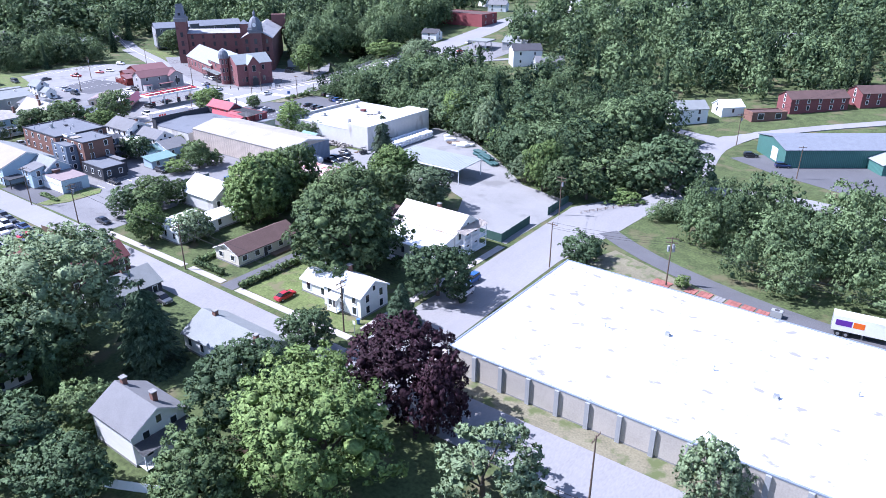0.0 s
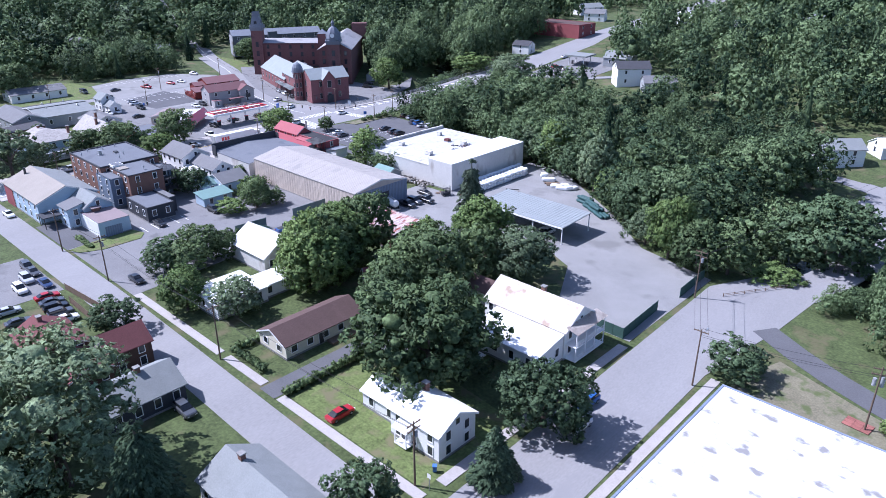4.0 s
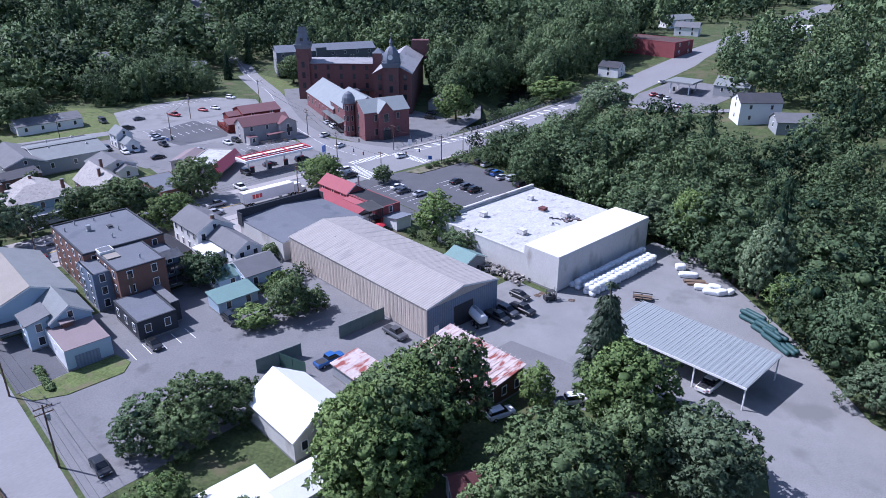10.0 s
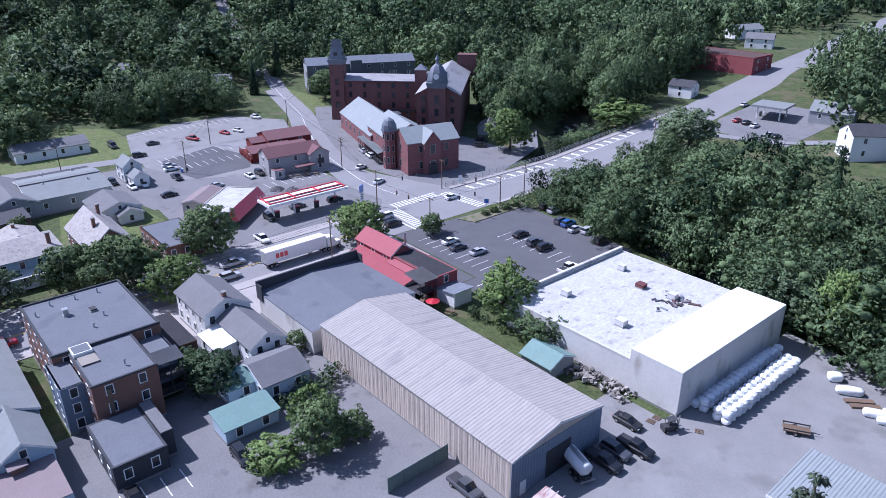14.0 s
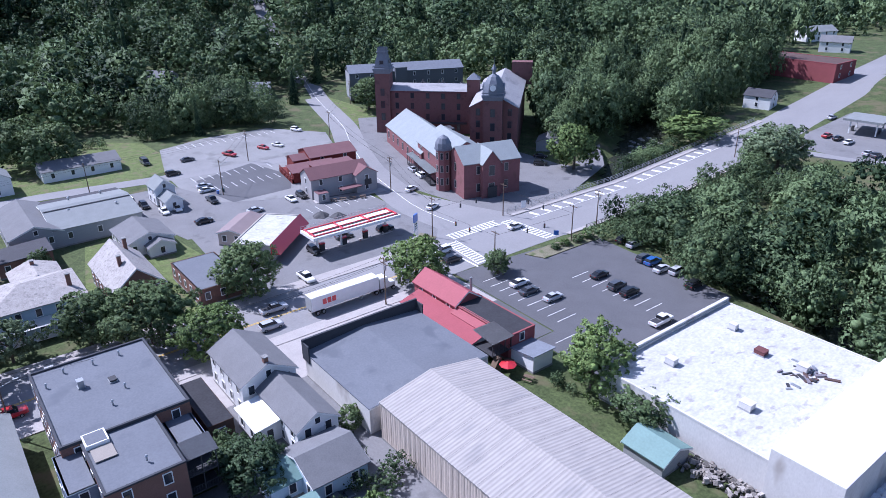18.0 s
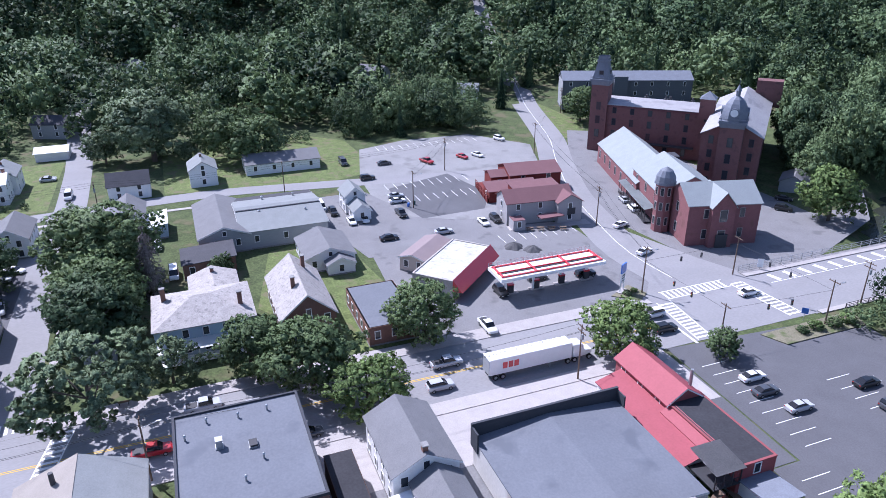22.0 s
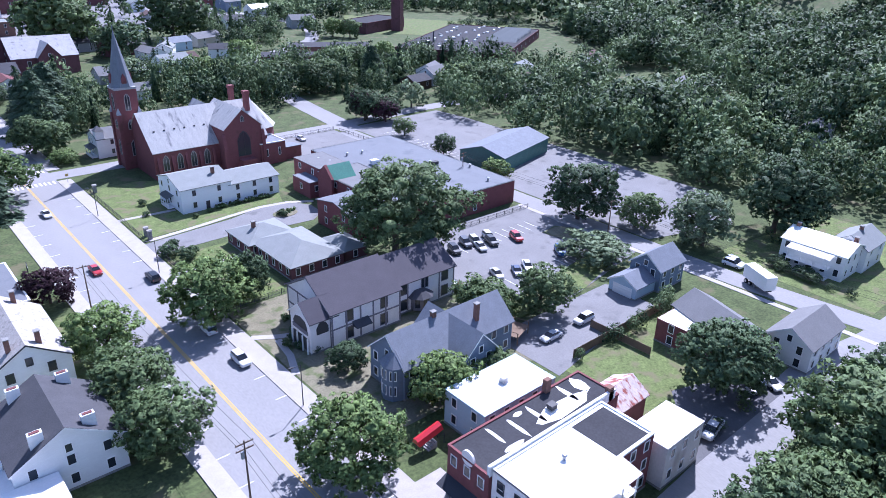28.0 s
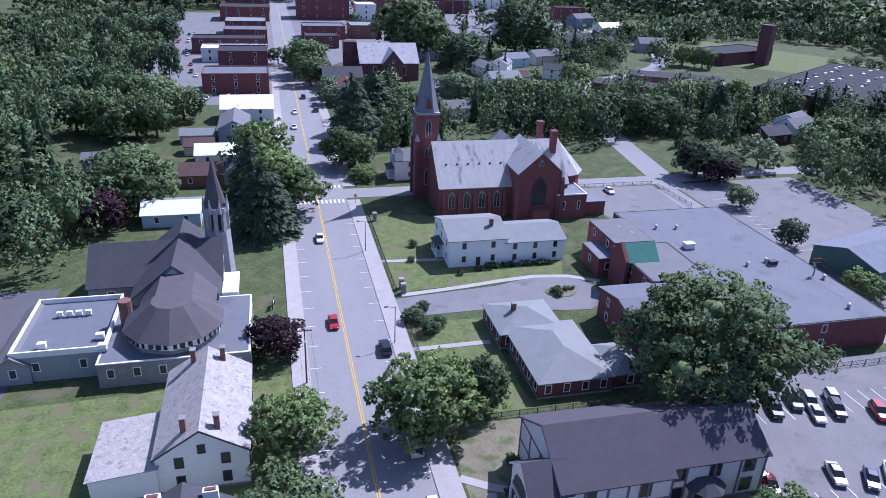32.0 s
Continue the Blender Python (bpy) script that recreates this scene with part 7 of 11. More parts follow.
house("", "", -298, -279, 12, 10, 9, rise=6, wall=BRICK_DARK, top=ROOF_PALE_SLATE, root=fc, rot=90, storeys=1, gap=3, win=(1.3, 4), windows=("east",))
part("tower", box(-3.2, -3.2, 0, 3.2, 3.2, 17), BRICK_DARK, fc, "square brick tower", fc.matrix_basis.inverted() @ pose(-279, -291, 0))
for i, (x, y, lx, ly, h, w, t, name) in enumerate((
    (-225, -259, 28, 19, 8.5, BRICK, ROOF_RUBBER, "red brick"), (-227, -313, 24, 19, 9.5, BRICK_DARK, ROOF_BLACK, "dark brick"), (-222, -336, 34, 14, 7, SIDING_WHITE, ROOF_WHITE, "white"), (-227, -389, 25, 20, 10, BRICK, ROOF_RUBBER, "red brick"), (-218, -365, 40, 16, 8, BRICK_DARK, ROOF_BLACK, "dark brick"),
    (-226, -440, 26, 24, 9, BRICK_DARK, ROOF_LIGHT, "dark brick"), (-224, -520, 36, 28, 10, BRICK, ROOF_BLACK, "red brick"), (-225, -600, 36, 30, 10, BRICK_DARK, ROOF_BLACK, "dark brick"), (-276, -424, 28, 19, 8, BRICK, ROOF_RUBBER, "red brick"), (-304, -432, 20, 24, 8, BRICK_BROWN, ROOF_LIGHT, "brown brick"), (-272, -385, 20, 16, 7, BRICK_DARK, ROOF_BLACK, "dark brick"),
    (-284, -535, 41, 26, 17, BRICK, ROOF_BLACK, "tall red brick"), (-318, -530, 16, 20, 12, SIDING_WHITE, ROOF_WHITE, "white"), (-352, -558, 72, 20, 14, BRICK_DARK, ROOF_BLACK, "dark brick"), (-350, -480, 26, 18, 7, BRICK_BROWN, ROOF_LIGHT, "brown brick"), (-495, -530, 26, 16, 12, BRICK, ROOF_BLACK, "red brick"),
    (-400, -590, 40, 22, 11, BRICK_DARK, ROOF_BLACK, "dark brick"), (-290, -610, 44, 26, 13, BRICK_DARK, ROOF_RUBBER, "dark brick"), (-452, -636, 34, 18, 9, SIDING_WHITE, ROOF_WHITE, "white"))):
    house("town_block", name + " flat roofed block on the far main street", x, y, lx, ly, h, "flat", wall=w, top=t, storeys=3 if h > 8 else 2, parapet=0.6, category="commercial block", gap=3.6, windows=("front", "back", "west") if x > -240 else ("back", "east"), win=(1.1, 1.9))
for x, y, L, W, h, rot, w, t, label in (
    (-230.5, -206, 19, 14, 5.5, 0, SIDING_WHITE, ROOF_WHITE, "long white building"), (-226.5, -181, 19, 10, 5.4, 90, SIDING_SLATE, ROOF_GREY, "slate blue gabled house"), (-214.5, -176, 11, 6, 3, 0, SIDING_GREY, ROOF_LIGHT, "low grey shed"), (-216, -163, 9, 7, 3, 0, SIDING_TAN, ROOF_BROWN, "low brown shed"), (-193.6, -131.6, 12, 6.4, 5, 80, SIDING_WHITE, ROOF_GREY, "white house"), (-272, -240, 14, 12, 5, 90, SIDING_PINK, ROOF_MAROON, "pale house with red roof"), (-272, -262, 18, 14, 6, 0, BRICK_BROWN, ROOF_DARK, "brick house"), (-281, -224, 10, 9, 5, 0, SIDING_WHITE, ROOF_GREY, "white house"),
    (-349, -258, 16, 10, 5.5, 10, SIDING_WHITE, ROOF_LIGHT, "white house"), (-350, -290, 15, 9, 5, 100, SIDING_WHITE, ROOF_GREY, "white house"), (-345, -318, 22, 12, 5, 10, BRICK_DARK, ROOF_DARK, "dark brick house"), (-357, -372, 18, 12, 6, 80, SIDING_BROWN, ROOF_DARK, "brown house"), (-374, -316, 16, 10, 5, 15, SIDING_BLUE, ROOF_SLATE, "slate blue house"), (-388, -280, 18, 9, 5, -20, SIDING_WHITE, ROOF_DARK, "white house"), (-490, -490, 18, 12, 8, 20, SIDING_SLATE, ROOF_GREY, "grey house"), (-495, -448, 18, 12, 6, 10, SIDING_WHITE, ROOF_WHITE_METAL, "white house with pale roof"), (-488, -368, 18, 12, 6, -10, SIDING_GREY, ROOF_GREY, "grey house"), (-424, -522, 14, 10, 7, 90, SIDING_WHITE, ROOF_LIGHT, "white house"), (-318, -345, 16, 12, 6, 0, SIDING_TAN, ROOF_DARK, "tan house"), (-380, -400, 16, 10, 6, 30, SIDING_WHITE, ROOF_GREY, "white house"), (-405, -440, 16, 10, 6, 80, SIDING_GREY, ROOF_BROWN, "grey house"), (-445, -390, 16, 10, 6, 10, SIDING_WHITE, ROOF_DARK, "white house"), (-320, -246, 22, 12, 4, 0, SIDING_GREY, ROOF_GREY, "low grey hall"),
    (-440, -165, 13, 10, 6, 30, SIDING_WHITE, ROOF_GREY, "white gabled house"), (-423, -155, 12, 9, 4, 10, SIDING_BROWN, ROOF_DARK, "low brown house"), (-486, -148, 12, 10, 5, 20, SIDING_BLUE, ROOF_LIGHT, "pale blue house"), (-526, -136, 18, 10, 4.5, 25, SIDING_TAN, ROOF_LIGHT, "tan barn with pale roof"), (-478, -78, 20, 9, 4, 25, SIDING_BLUE, ROOF_SLATE, "pale blue house"), (-522, -74, 18, 10, 4, 40, SIDING_GREY, ROOF_GREY, "grey house"), (-223, -153, 14.5, 9, 3.4, 0, SIDING_WHITE, ROOF_WHITE_METAL, "white shop with pale roof"),
    (-229.5, -134, 9, 9, 4, 90, SIDING_TAN, ROOF_LIGHT, "tan house with grey roof"), (-219, -133, 12, 9, 3.6, 0, BRICK_BROWN, ROOF_BROWN, "brown roofed house"), (-214, -104, 13.5, 8, 3.4, 0, SIDING_BLUE, ROOF_WHITE_METAL, "pale low hall with white roof"),
    (-190, -143, 8, 7, 5, 0, SIDING_WHITE, ROOF_GREY, "white house among trees"), 
    (-311, -205, 18, 9, 4, 0, SIDING_WHITE, ROOF_GREY, "white low house"), (-362, -300, 14, 9, 5, 60, SIDING_WHITE, ROOF_LIGHT, "white house"),
    (-396, -326, 20, 11, 5, 20, SIDING_TAN, ROOF_GREY, "tan house"), (-357, -262, 12, 9, 5, 10, SIDING_WHITE, ROOF_BROWN, "white house"), (-330, -340, 14, 10, 5, 0, SIDING_GREY, ROOF_DARK, "grey house"),
    (-470, -130, 11, 8, 4.5, 50, SIDING_WHITE, ROOF_BROWN, "white house"),
    (-552, -152, 13, 9, 4, 40, SIDING_TAN, ROOF_BROWN, "tan house with brown roof"), 
    (-473, 6, 13, 9, 5, 10, SIDING_WHITE, ROOF_GREY, "white house in the trees"), (-455, -27, 10, 8, 5.6, 80, SIDING_BLUE, ROOF_GREY, "pale blue house in the trees"), (-445, 60, 12, 9, 5, 70, SIDING_GREY, ROOF_DARK, "grey porch house"),
    (-523, 89, 14, 10, 5, 20, SIDING_WHITE, ROOF_GREY, "white house on the wooded hill"), (-489, 194, 14, 9, 4, 40, SIDING_GREY, ROOF_GREY, "grey house in the trees"), (-447, 226, 9, 7, 4.5, 60, SIDING_WHITE, ROOF_LIGHT, "white house by the hill road"),
    (-455, 188, 13, 9, 3.4, 20, SIDING_GREY, ROOF_LIGHT, "low grey house in the trees"), (-272, 352, 10, 8, 4.5, 10, SIDING_WHITE, ROOF_DARK, "white house with dark roof beyond the bridge"),
    (-188, 322, 15, 10, 7.6, 45, SIDING_WHITE, ROOF_DARK, "white house with dark roof above the river"), (-211, 352, 14, 11, 4, 10, SIDING_GREY, ROOF_LIGHT, "pale shop of the filling station beyond the bridge"), (-172, 318, 14, 9, 4, 40, SIDING_GREY, ROOF_GREY, "grey house among trees"),
    (-325, 500, 20, 10, 5, 70, SIDING_WHITE, ROOF_LIGHT, "white house on the far road"), (-300, 470, 14, 10, 5, 20, SIDING_WHITE, ROOF_GREY, "white house on the far road"), (-240, 500, 34, 14, 4, 60, SIDING_WHITE, ROOF_WHITE_METAL, "long white building on the far road"),
    (-210, 460, 26, 12, 4, 60, SIDING_TAN, ROOF_LIGHT, "pale hall on the far road"), (-180, 520, 30, 14, 4, 50, SIDING_WHITE, ROOF_LIGHT, "white hall on the far road"), (-85, 268, 14, 9, 5.5, 45, SIDING_WHITE, ROOF_LIGHT, "pale house with grey roof"), (-74, 285, 9, 8, 3.4, 45, SIDING_WHITE, ROOF_WHITE_METAL, "small white house"),
    (-84, 420, 14, 9, 4, 30, SIDING_WHITE, ROOF_GREY, "white house in the far trees"), (-114, 30, 12, 8, 5, 90, SIDING_WHITE, ROOF_GREY, "white house in deep shade")):
    if L > 1:
        house("house", label + " standing among gardens", x, y, L, W, h, rise=W * 0.26, wall=w, top=t, rot=rot, storeys=2 if h > 4.2 else 1, gap=2.8)
house("red_building", "red block building with flat roof beyond the bridge", -284, 408, 34, 18, 7, "flat", wall=BRICK_PINK, top=ROOF_BROWN, storeys=2, parapet=0.3, windows=("east",), gap=5, category="building")
gb = house("green_building", "dark green metal building with slate grey roof and white doors", -13, 264, 84, 20, 5, rise=1.8, wall=METAL_GREEN, top=ROOF_SLATE, rot=37, storeys=1, windows=(), category="building")
part("white_door", box(-2, -0.1, 0.1, 2, 0.1, 4), TRIM_WHITE, gb, m=pose(-42.1, -3, 0, 0, 0, 90))
house("", "", -14, 246, 9, 9, 3.4, rise=1.6, wall=METAL_GREEN, top=ROOF_CANOPY, rot=127, storeys=1, root=gb, windows=("east",))
for x, y, w in ((-48, 306, BRICK), (-27, 326, BRICK)):
    house("brick_flats", "two storey brick flats with dark roof and white doors", x, y, 24, 9, 5, rise=2.2, wall=w, top=ROOF_BROWN, rot=44, category="apartment block")
house("garage", "low brick garage row with white doors", -60, 285, 14, 6, 2.8, "flat", wall=BRICK_BROWN, top=ROOF_BROWN, rot=44, storeys=1, windows=("front",), win=(2.2, 2.0), gap=2.6, category="garage")


# ---- trees ----
def unit(v):
    return v / np.maximum(np.linalg.norm(v, axis=1), 1e-6)[:, None]


def leaf_cloud(rng, lobes, n, size, per=9, part_size=0.42):
    """Leaves in rounded tufts on the skins of lobes (centre, radii), none deep inside another lobe.
    Gives the corners, three a leaf, and soft normals that lean out of each tuft."""
    c = np.array([l[0] for l in lobes], float)
    r = np.array([l[1] for l in lobes], float)
    k = per * len(lobes)
    pick = np.repeat(np.arange(len(lobes)), per)
    d = rng.normal(size=(k, 3))
    d[:, 2] += 0.45
    d = unit(d)
    tuft = c[pick] + d * r[pick] * rng.uniform(0.72, 1.12, (k, 1))
    keep = np.ones(k, bool)
    for i in range(len(lobes)):
        q = (tuft - c[i]) / r[i]
        keep &= ~((np.einsum("ij,ij->i", q, q) < 0.55) & (pick != i))
    tuft, out, pick = tuft[keep], d[keep], pick[keep]
    reach = r[pick].mean(1) * part_size * rng.uniform(0.65, 1.3, len(pick))
    m = n
    at = rng.choice(len(tuft), m, p=reach ** 2 / (reach ** 2).sum())
    e = unit(rng.normal(size=(m, 3)) + out[at] * 1.1 + np.array((0, 0, 0.35)))
    p = tuft[at] + e * (reach[at] * rng.uniform(0.55, 1.12, m))[:, None]
    nrm = unit(e + rng.normal(size=(m, 3)) * 0.55)
    u = unit(np.cross(nrm, rng.normal(size=(m, 3))))
    v = np.cross(nrm, u)
    s = size * rng.uniform(0.6, 1.4, (m, 1))
    w = rng.uniform(0.6, 1.15, (m, 3))
    vs = np.stack([p + u * s * w[:, :1], p - u * s * 0.5 * w[:, 1:2] + v * s * w[:, 1:2], p - u * s * 0.5 * w[:, 2:3] - v * s * w[:, 2:3]], 1).reshape(-1, 3)
    round_ = unit(p - np.array((0, 0, 0.42)))
    soft = unit(e * 0.42 + out[at] * 0.25 + round_ * 0.9 + nrm * 0.25)
    return vs, np.arange(m * 3).reshape(-1, 3), np.repeat(soft, 3, axis=0)


def cores(lobes, k=0.8, sub=1):
    """The dark inner masses under the leaves."""
    bm = bmesh.new()
    for c, r in lobes:
        bmesh.ops.create_icosphere(bm, subdivisions=sub, radius=1, matrix=Matrix.Translation(c) @ Matrix.Diagonal((r[0] * k, r[1] * k, r[2] * k, 1)))
    bm.normal_update()
    vs = np.array([v.co[:] for v in bm.verts])
    nr = np.array([v.normal[:] for v in bm.verts])
    bm.verts.index_update()
    f = np.array([[v.index for v in fc.verts] for fc in bm.faces])
    bm.free()
    return vs, f, nr


def broad_lobes(rng, n=20, size=0.17):
    """Lobes of an uneven broad crown in a unit tree: height 1, crown radius about 0.5."""
    lean = rng.uniform(-0.06, 0.06, 2)
    out = [((lean[0], lean[1], 0.54), (0.3, 0.3, 0.34))]
    wave = rng.uniform(0, math.tau, 3)
    for i in range(n):
        t = (i + 0.5) / n
        zz = 1 - 1.8 * t
        rad = math.sqrt(max(0.0, 1 - zz * zz))
        a = i * 2.39996 + rng.uniform(-0.4, 0.4)
        s = size * (0.6 + 0.75 * rng.uniform(0, 1) ** 1.4)
        k = (0.98 - s * 1.35) * (1 + 0.13 * math.sin(2 * a + wave[0]) + 0.1 * math.sin(3 * a + wave[1] + 3 * zz)) * rng.uniform(0.82, 1.1)
        out.append(((lean[0] + 0.5 * k * rad * math.cos(a), lean[1] + 0.5 * k * rad * math.sin(a), 0.54 + 0.48 * k * zz), (s, s, s * rng.uniform(0.75, 1.05))))
    return out


def conifer_cloud(rng, cards, drop=0.0, size=0.05):
    """Drooping sprays in uneven whorls round a straight stem."""
    whorl = np.sort(rng.uniform(0.06, 0.98, 26))
    reach = rng.uniform(0.6, 1.08, (26, 9))
    pick = rng.choice(26, cards, p=(1.15 - whorl) / (1.15 - whorl).sum())
    limb = rng.integers(0, 9, cards)
    t = whorl[pick]
    full = (0.5 * (1 - t) ** 0.68 + 0.015) * reach[pick, limb]
    rr = full * np.sqrt(rng.uniform(0.08, 1.0, cards))
    a = limb * math.tau / 9 + pick * 1.7 + rng.normal(size=cards) * 0.16
    o = np.stack([np.cos(a), np.sin(a), np.zeros(cards)], 1)
    p = o * rr[:, None]
    p[:, 2] = t - rr * 0.22 + rng.normal(size=cards) * 0.008
    side = np.stack([-np.sin(a), np.cos(a), rng.uniform(-0.5, 0.5, cards)], 1)
    dirv = o + np.array((0, 0, -0.45))
    s = (size * rng.uniform(0.6, 1.3, cards) * (1.2 - 0.55 * t))[:, None]
    vs = np.stack([p + dirv * s, p - dirv * s * 0.5 + side * s * 0.6, p - dirv * s * 0.5 - side * s * 0.6], 1).reshape(-1, 3)
    soft = unit(o * 0.8 + np.array((0, 0, 0.55)) + rng.normal(size=(cards, 3)) * 0.2)
    return vs, np.arange(cards * 3).reshape(-1, 3), np.repeat(soft, 3, axis=0)


def stem_core(r, z1):
    bm = add_tube(bmesh.new(), r, 0.015, 0.08, z1, 9)
    bmesh.ops.triangulate(bm, faces=bm.faces)
    bm.normal_update()
    vs = np.array([v.co[:] for v in bm.verts])
    nr = np.array([v.normal[:] for v in bm.verts])
    bm.verts.index_update()
    f = np.array([[v.index for v in fc.verts] for fc in bm.faces])
    bm.free()
    return vs, f, nr


def joined(*sets):
    """One set of corners, triangles and normals out of several."""
    off, V, F, N = 0, [], [], []
    for v, f, nr in sets:
        V.append(v)
        F.append(f + off)
        N.append(nr)
        off += len(v)
    return np.vstack(V), np.vstack(F), np.vstack(N)


def leaf_mesh(name, vs, f, nr, material, tone=None):
    me = bpy.data.meshes.new(name)
    me.vertices.add(len(vs))
    me.vertices.foreach_set("co", vs.astype(np.float32).ravel())
    me.loops.add(len(f) * 3)
    me.loops.foreach_set("vertex_index", f.astype(np.int32).ravel())
    me.polygons.add(len(f))
    me.polygons.foreach_set("loop_start", (np.arange(len(f)) * 3).astype(np.int32))
    me.update(calc_edges=True)
    me.polygons.foreach_set("use_smooth", np.ones(len(f), bool))
    nl = me.attributes.new("custom_normal", "FLOAT_VECTOR", "POINT")
    nl.data.foreach_set("vector", nr.astype(np.float32).ravel())
    if tone is not None:
        me.attributes.new("tone", "FLOAT", "POINT").data.foreach_set("value", tone.astype(np.float32))
    me.materials.append(material)
    me.update()
    return me


CROWNS = {}


def crown_mesh(kind, variant, material, cards):
    key = (kind, variant, material.name, cards)
    if key in CROWNS:
        return CROWNS[key]
    rng = np.random.default_rng(100 + variant * 7 + len(kind))
    if kind == "conifer":
        bare = material.name in ("dead_grey_twigs", "grey_needles")
        sets = joined(conifer_cloud(rng, cards * 2, size=0.032 if bare else 0.038 if cards > 3000 else 0.046), stem_core(0.06 if bare else 0.17, 0.85))
    else:
        n = {"broad": 46, "tall": 46, "shrub": 26, "open": 44}[kind]
        lobes = broad_lobes(rng, n, 0.135)
        if kind == "tall":
            lobes = [((c[0] * (1.25 - 0.5 * c[2]), c[1] * (1.25 - 0.5 * c[2]), c[2]), r) for c, r in lobes]
        if kind == "shrub":
            lobes = [((c[0], c[1], c[2] * 1.05 - 0.1), (r[0] * 1.1, r[1] * 1.1, r[2] * 1.1)) for c, r in lobes]
        if kind == "open":
            lobes = [((c[0] * 1.12, c[1] * 1.12, c[2]), (r[0] * 0.72, r[1] * 0.72, r[2] * 0.62)) for c, r in lobes[1:]]
        size = 0.0135 if cards > 9000 else 0.0185 if cards > 5500 else 0.0205 if cards > 4000 else 0.0245 if cards > 2000 else 0.034
        sets = joined(leaf_cloud(rng, lobes, int(cards * 1.65), size * 1.08, 14, 0.4), cores(lobes, 0.4 if kind == "open" else 0.44))
    me = leaf_mesh("crown", *sets, material)
    CROWNS[key] = me
    return me


TRUNKS = {}


def trunk_mesh(kind):
    if kind not in TRUNKS:
        bm = bmesh.new()
        top = 0.9 if kind == "conifer" else 0.55
        add_tube(bm, 0.034, 0.024, -0.03, 0.3, 8)
        add_tube(bm, 0.024, 0.01, 0.3, top, 8)
        if kind != "conifer":
            for i in range(5):
                a = i * 1.3
                beam(bm, (0, 0, 0.26 + 0.05 * i), (0.24 * math.cos(a), 0.24 * math.sin(a), 0.52 + 0.05 * i), 0.009, 5)
        TRUNKS[kind] = mesh_of("trunk", bm, BARK)
    return TRUNKS[kind]


LOOKS = {"green": (GREEN_LEAF, "leafy green"), "bright": (BRIGHT_LEAF, "bright green"), "dark": (DARK_LEAF, "dark green"), "purple": (PURPLE_LEAF, "dark purple"), "greygreen": (GREYGREEN_LEAF, "grey green")}
tree_no = 0


def tree(x, y, h, r, look_key="green", kind="broad", where="beside the houses", cards=2600):
    """A tree of height h and crown radius r."""
    global tree_no
    tree_no += 1
    if kind == "conifer":
        mat, words, name = NEEDLES, "dark conifer", "conifer"
        if look_key == "greygreen":
            mat, words = GREY_NEEDLES, "sparse grey green spruce"
    elif kind == "dead":
        mat, words, name, kind = DEAD_TWIG, "bare dead conifer", "dead_tree", "conifer"
    else:
        mat, words = LOOKS[look_key]
        words += " shrub" if kind == "shrub" else " broadleaf tree"
        name = "shrub" if kind == "shrub" else "tree"
    m = pose(x, y, land(x, y), 0, 0, tree_no * 67 % 360) @ Matrix.Diagonal((2 * r, 2 * r, h, 1))
    t = thing(name, pose(x, y, land(x, y), 0, 0, tree_no * 67 % 360), words + " " + where, "shrub" if kind == "shrub" else "tree")
    s = Matrix.Diagonal((2 * r, 2 * r, h, 1))
    if kind != "shrub":
        part("trunk", trunk_mesh(kind), None, t, m=s)
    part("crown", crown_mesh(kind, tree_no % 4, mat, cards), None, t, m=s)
    return t


def inside(x, y, poly):
    ok = False
    for (ax, ay), (bx, by) in zip(poly, poly[1:] + poly[:1]):
        if (ay > y) != (by > y) and x < (bx - ax) * (y - ay) / (by - ay) + ax:
            ok = not ok
    return ok


WOOD_FORMS = []
for v in range(9):
    rng = np.random.default_rng(40 + v)
    lobes = broad_lobes(rng, 24, 0.155)
    rows = []
    for cards, size in ((2400, 0.0215), (620, 0.038), (150, 0.085)):
        if v > 6:
            rows.append(joined(conifer_cloud(rng, cards, size=size * 1.5), stem_core(0.25, 0.9)))
        else:
            rows.append(joined(leaf_cloud(rng, lobes, cards, size, 12 if cards > 700 else 8 if cards > 200 else 3, 0.46), cores(lobes if cards > 700 else lobes[::2] if cards > 200 else lobes[:7], 0.4)))
    WOOD_FORMS.append(rows)


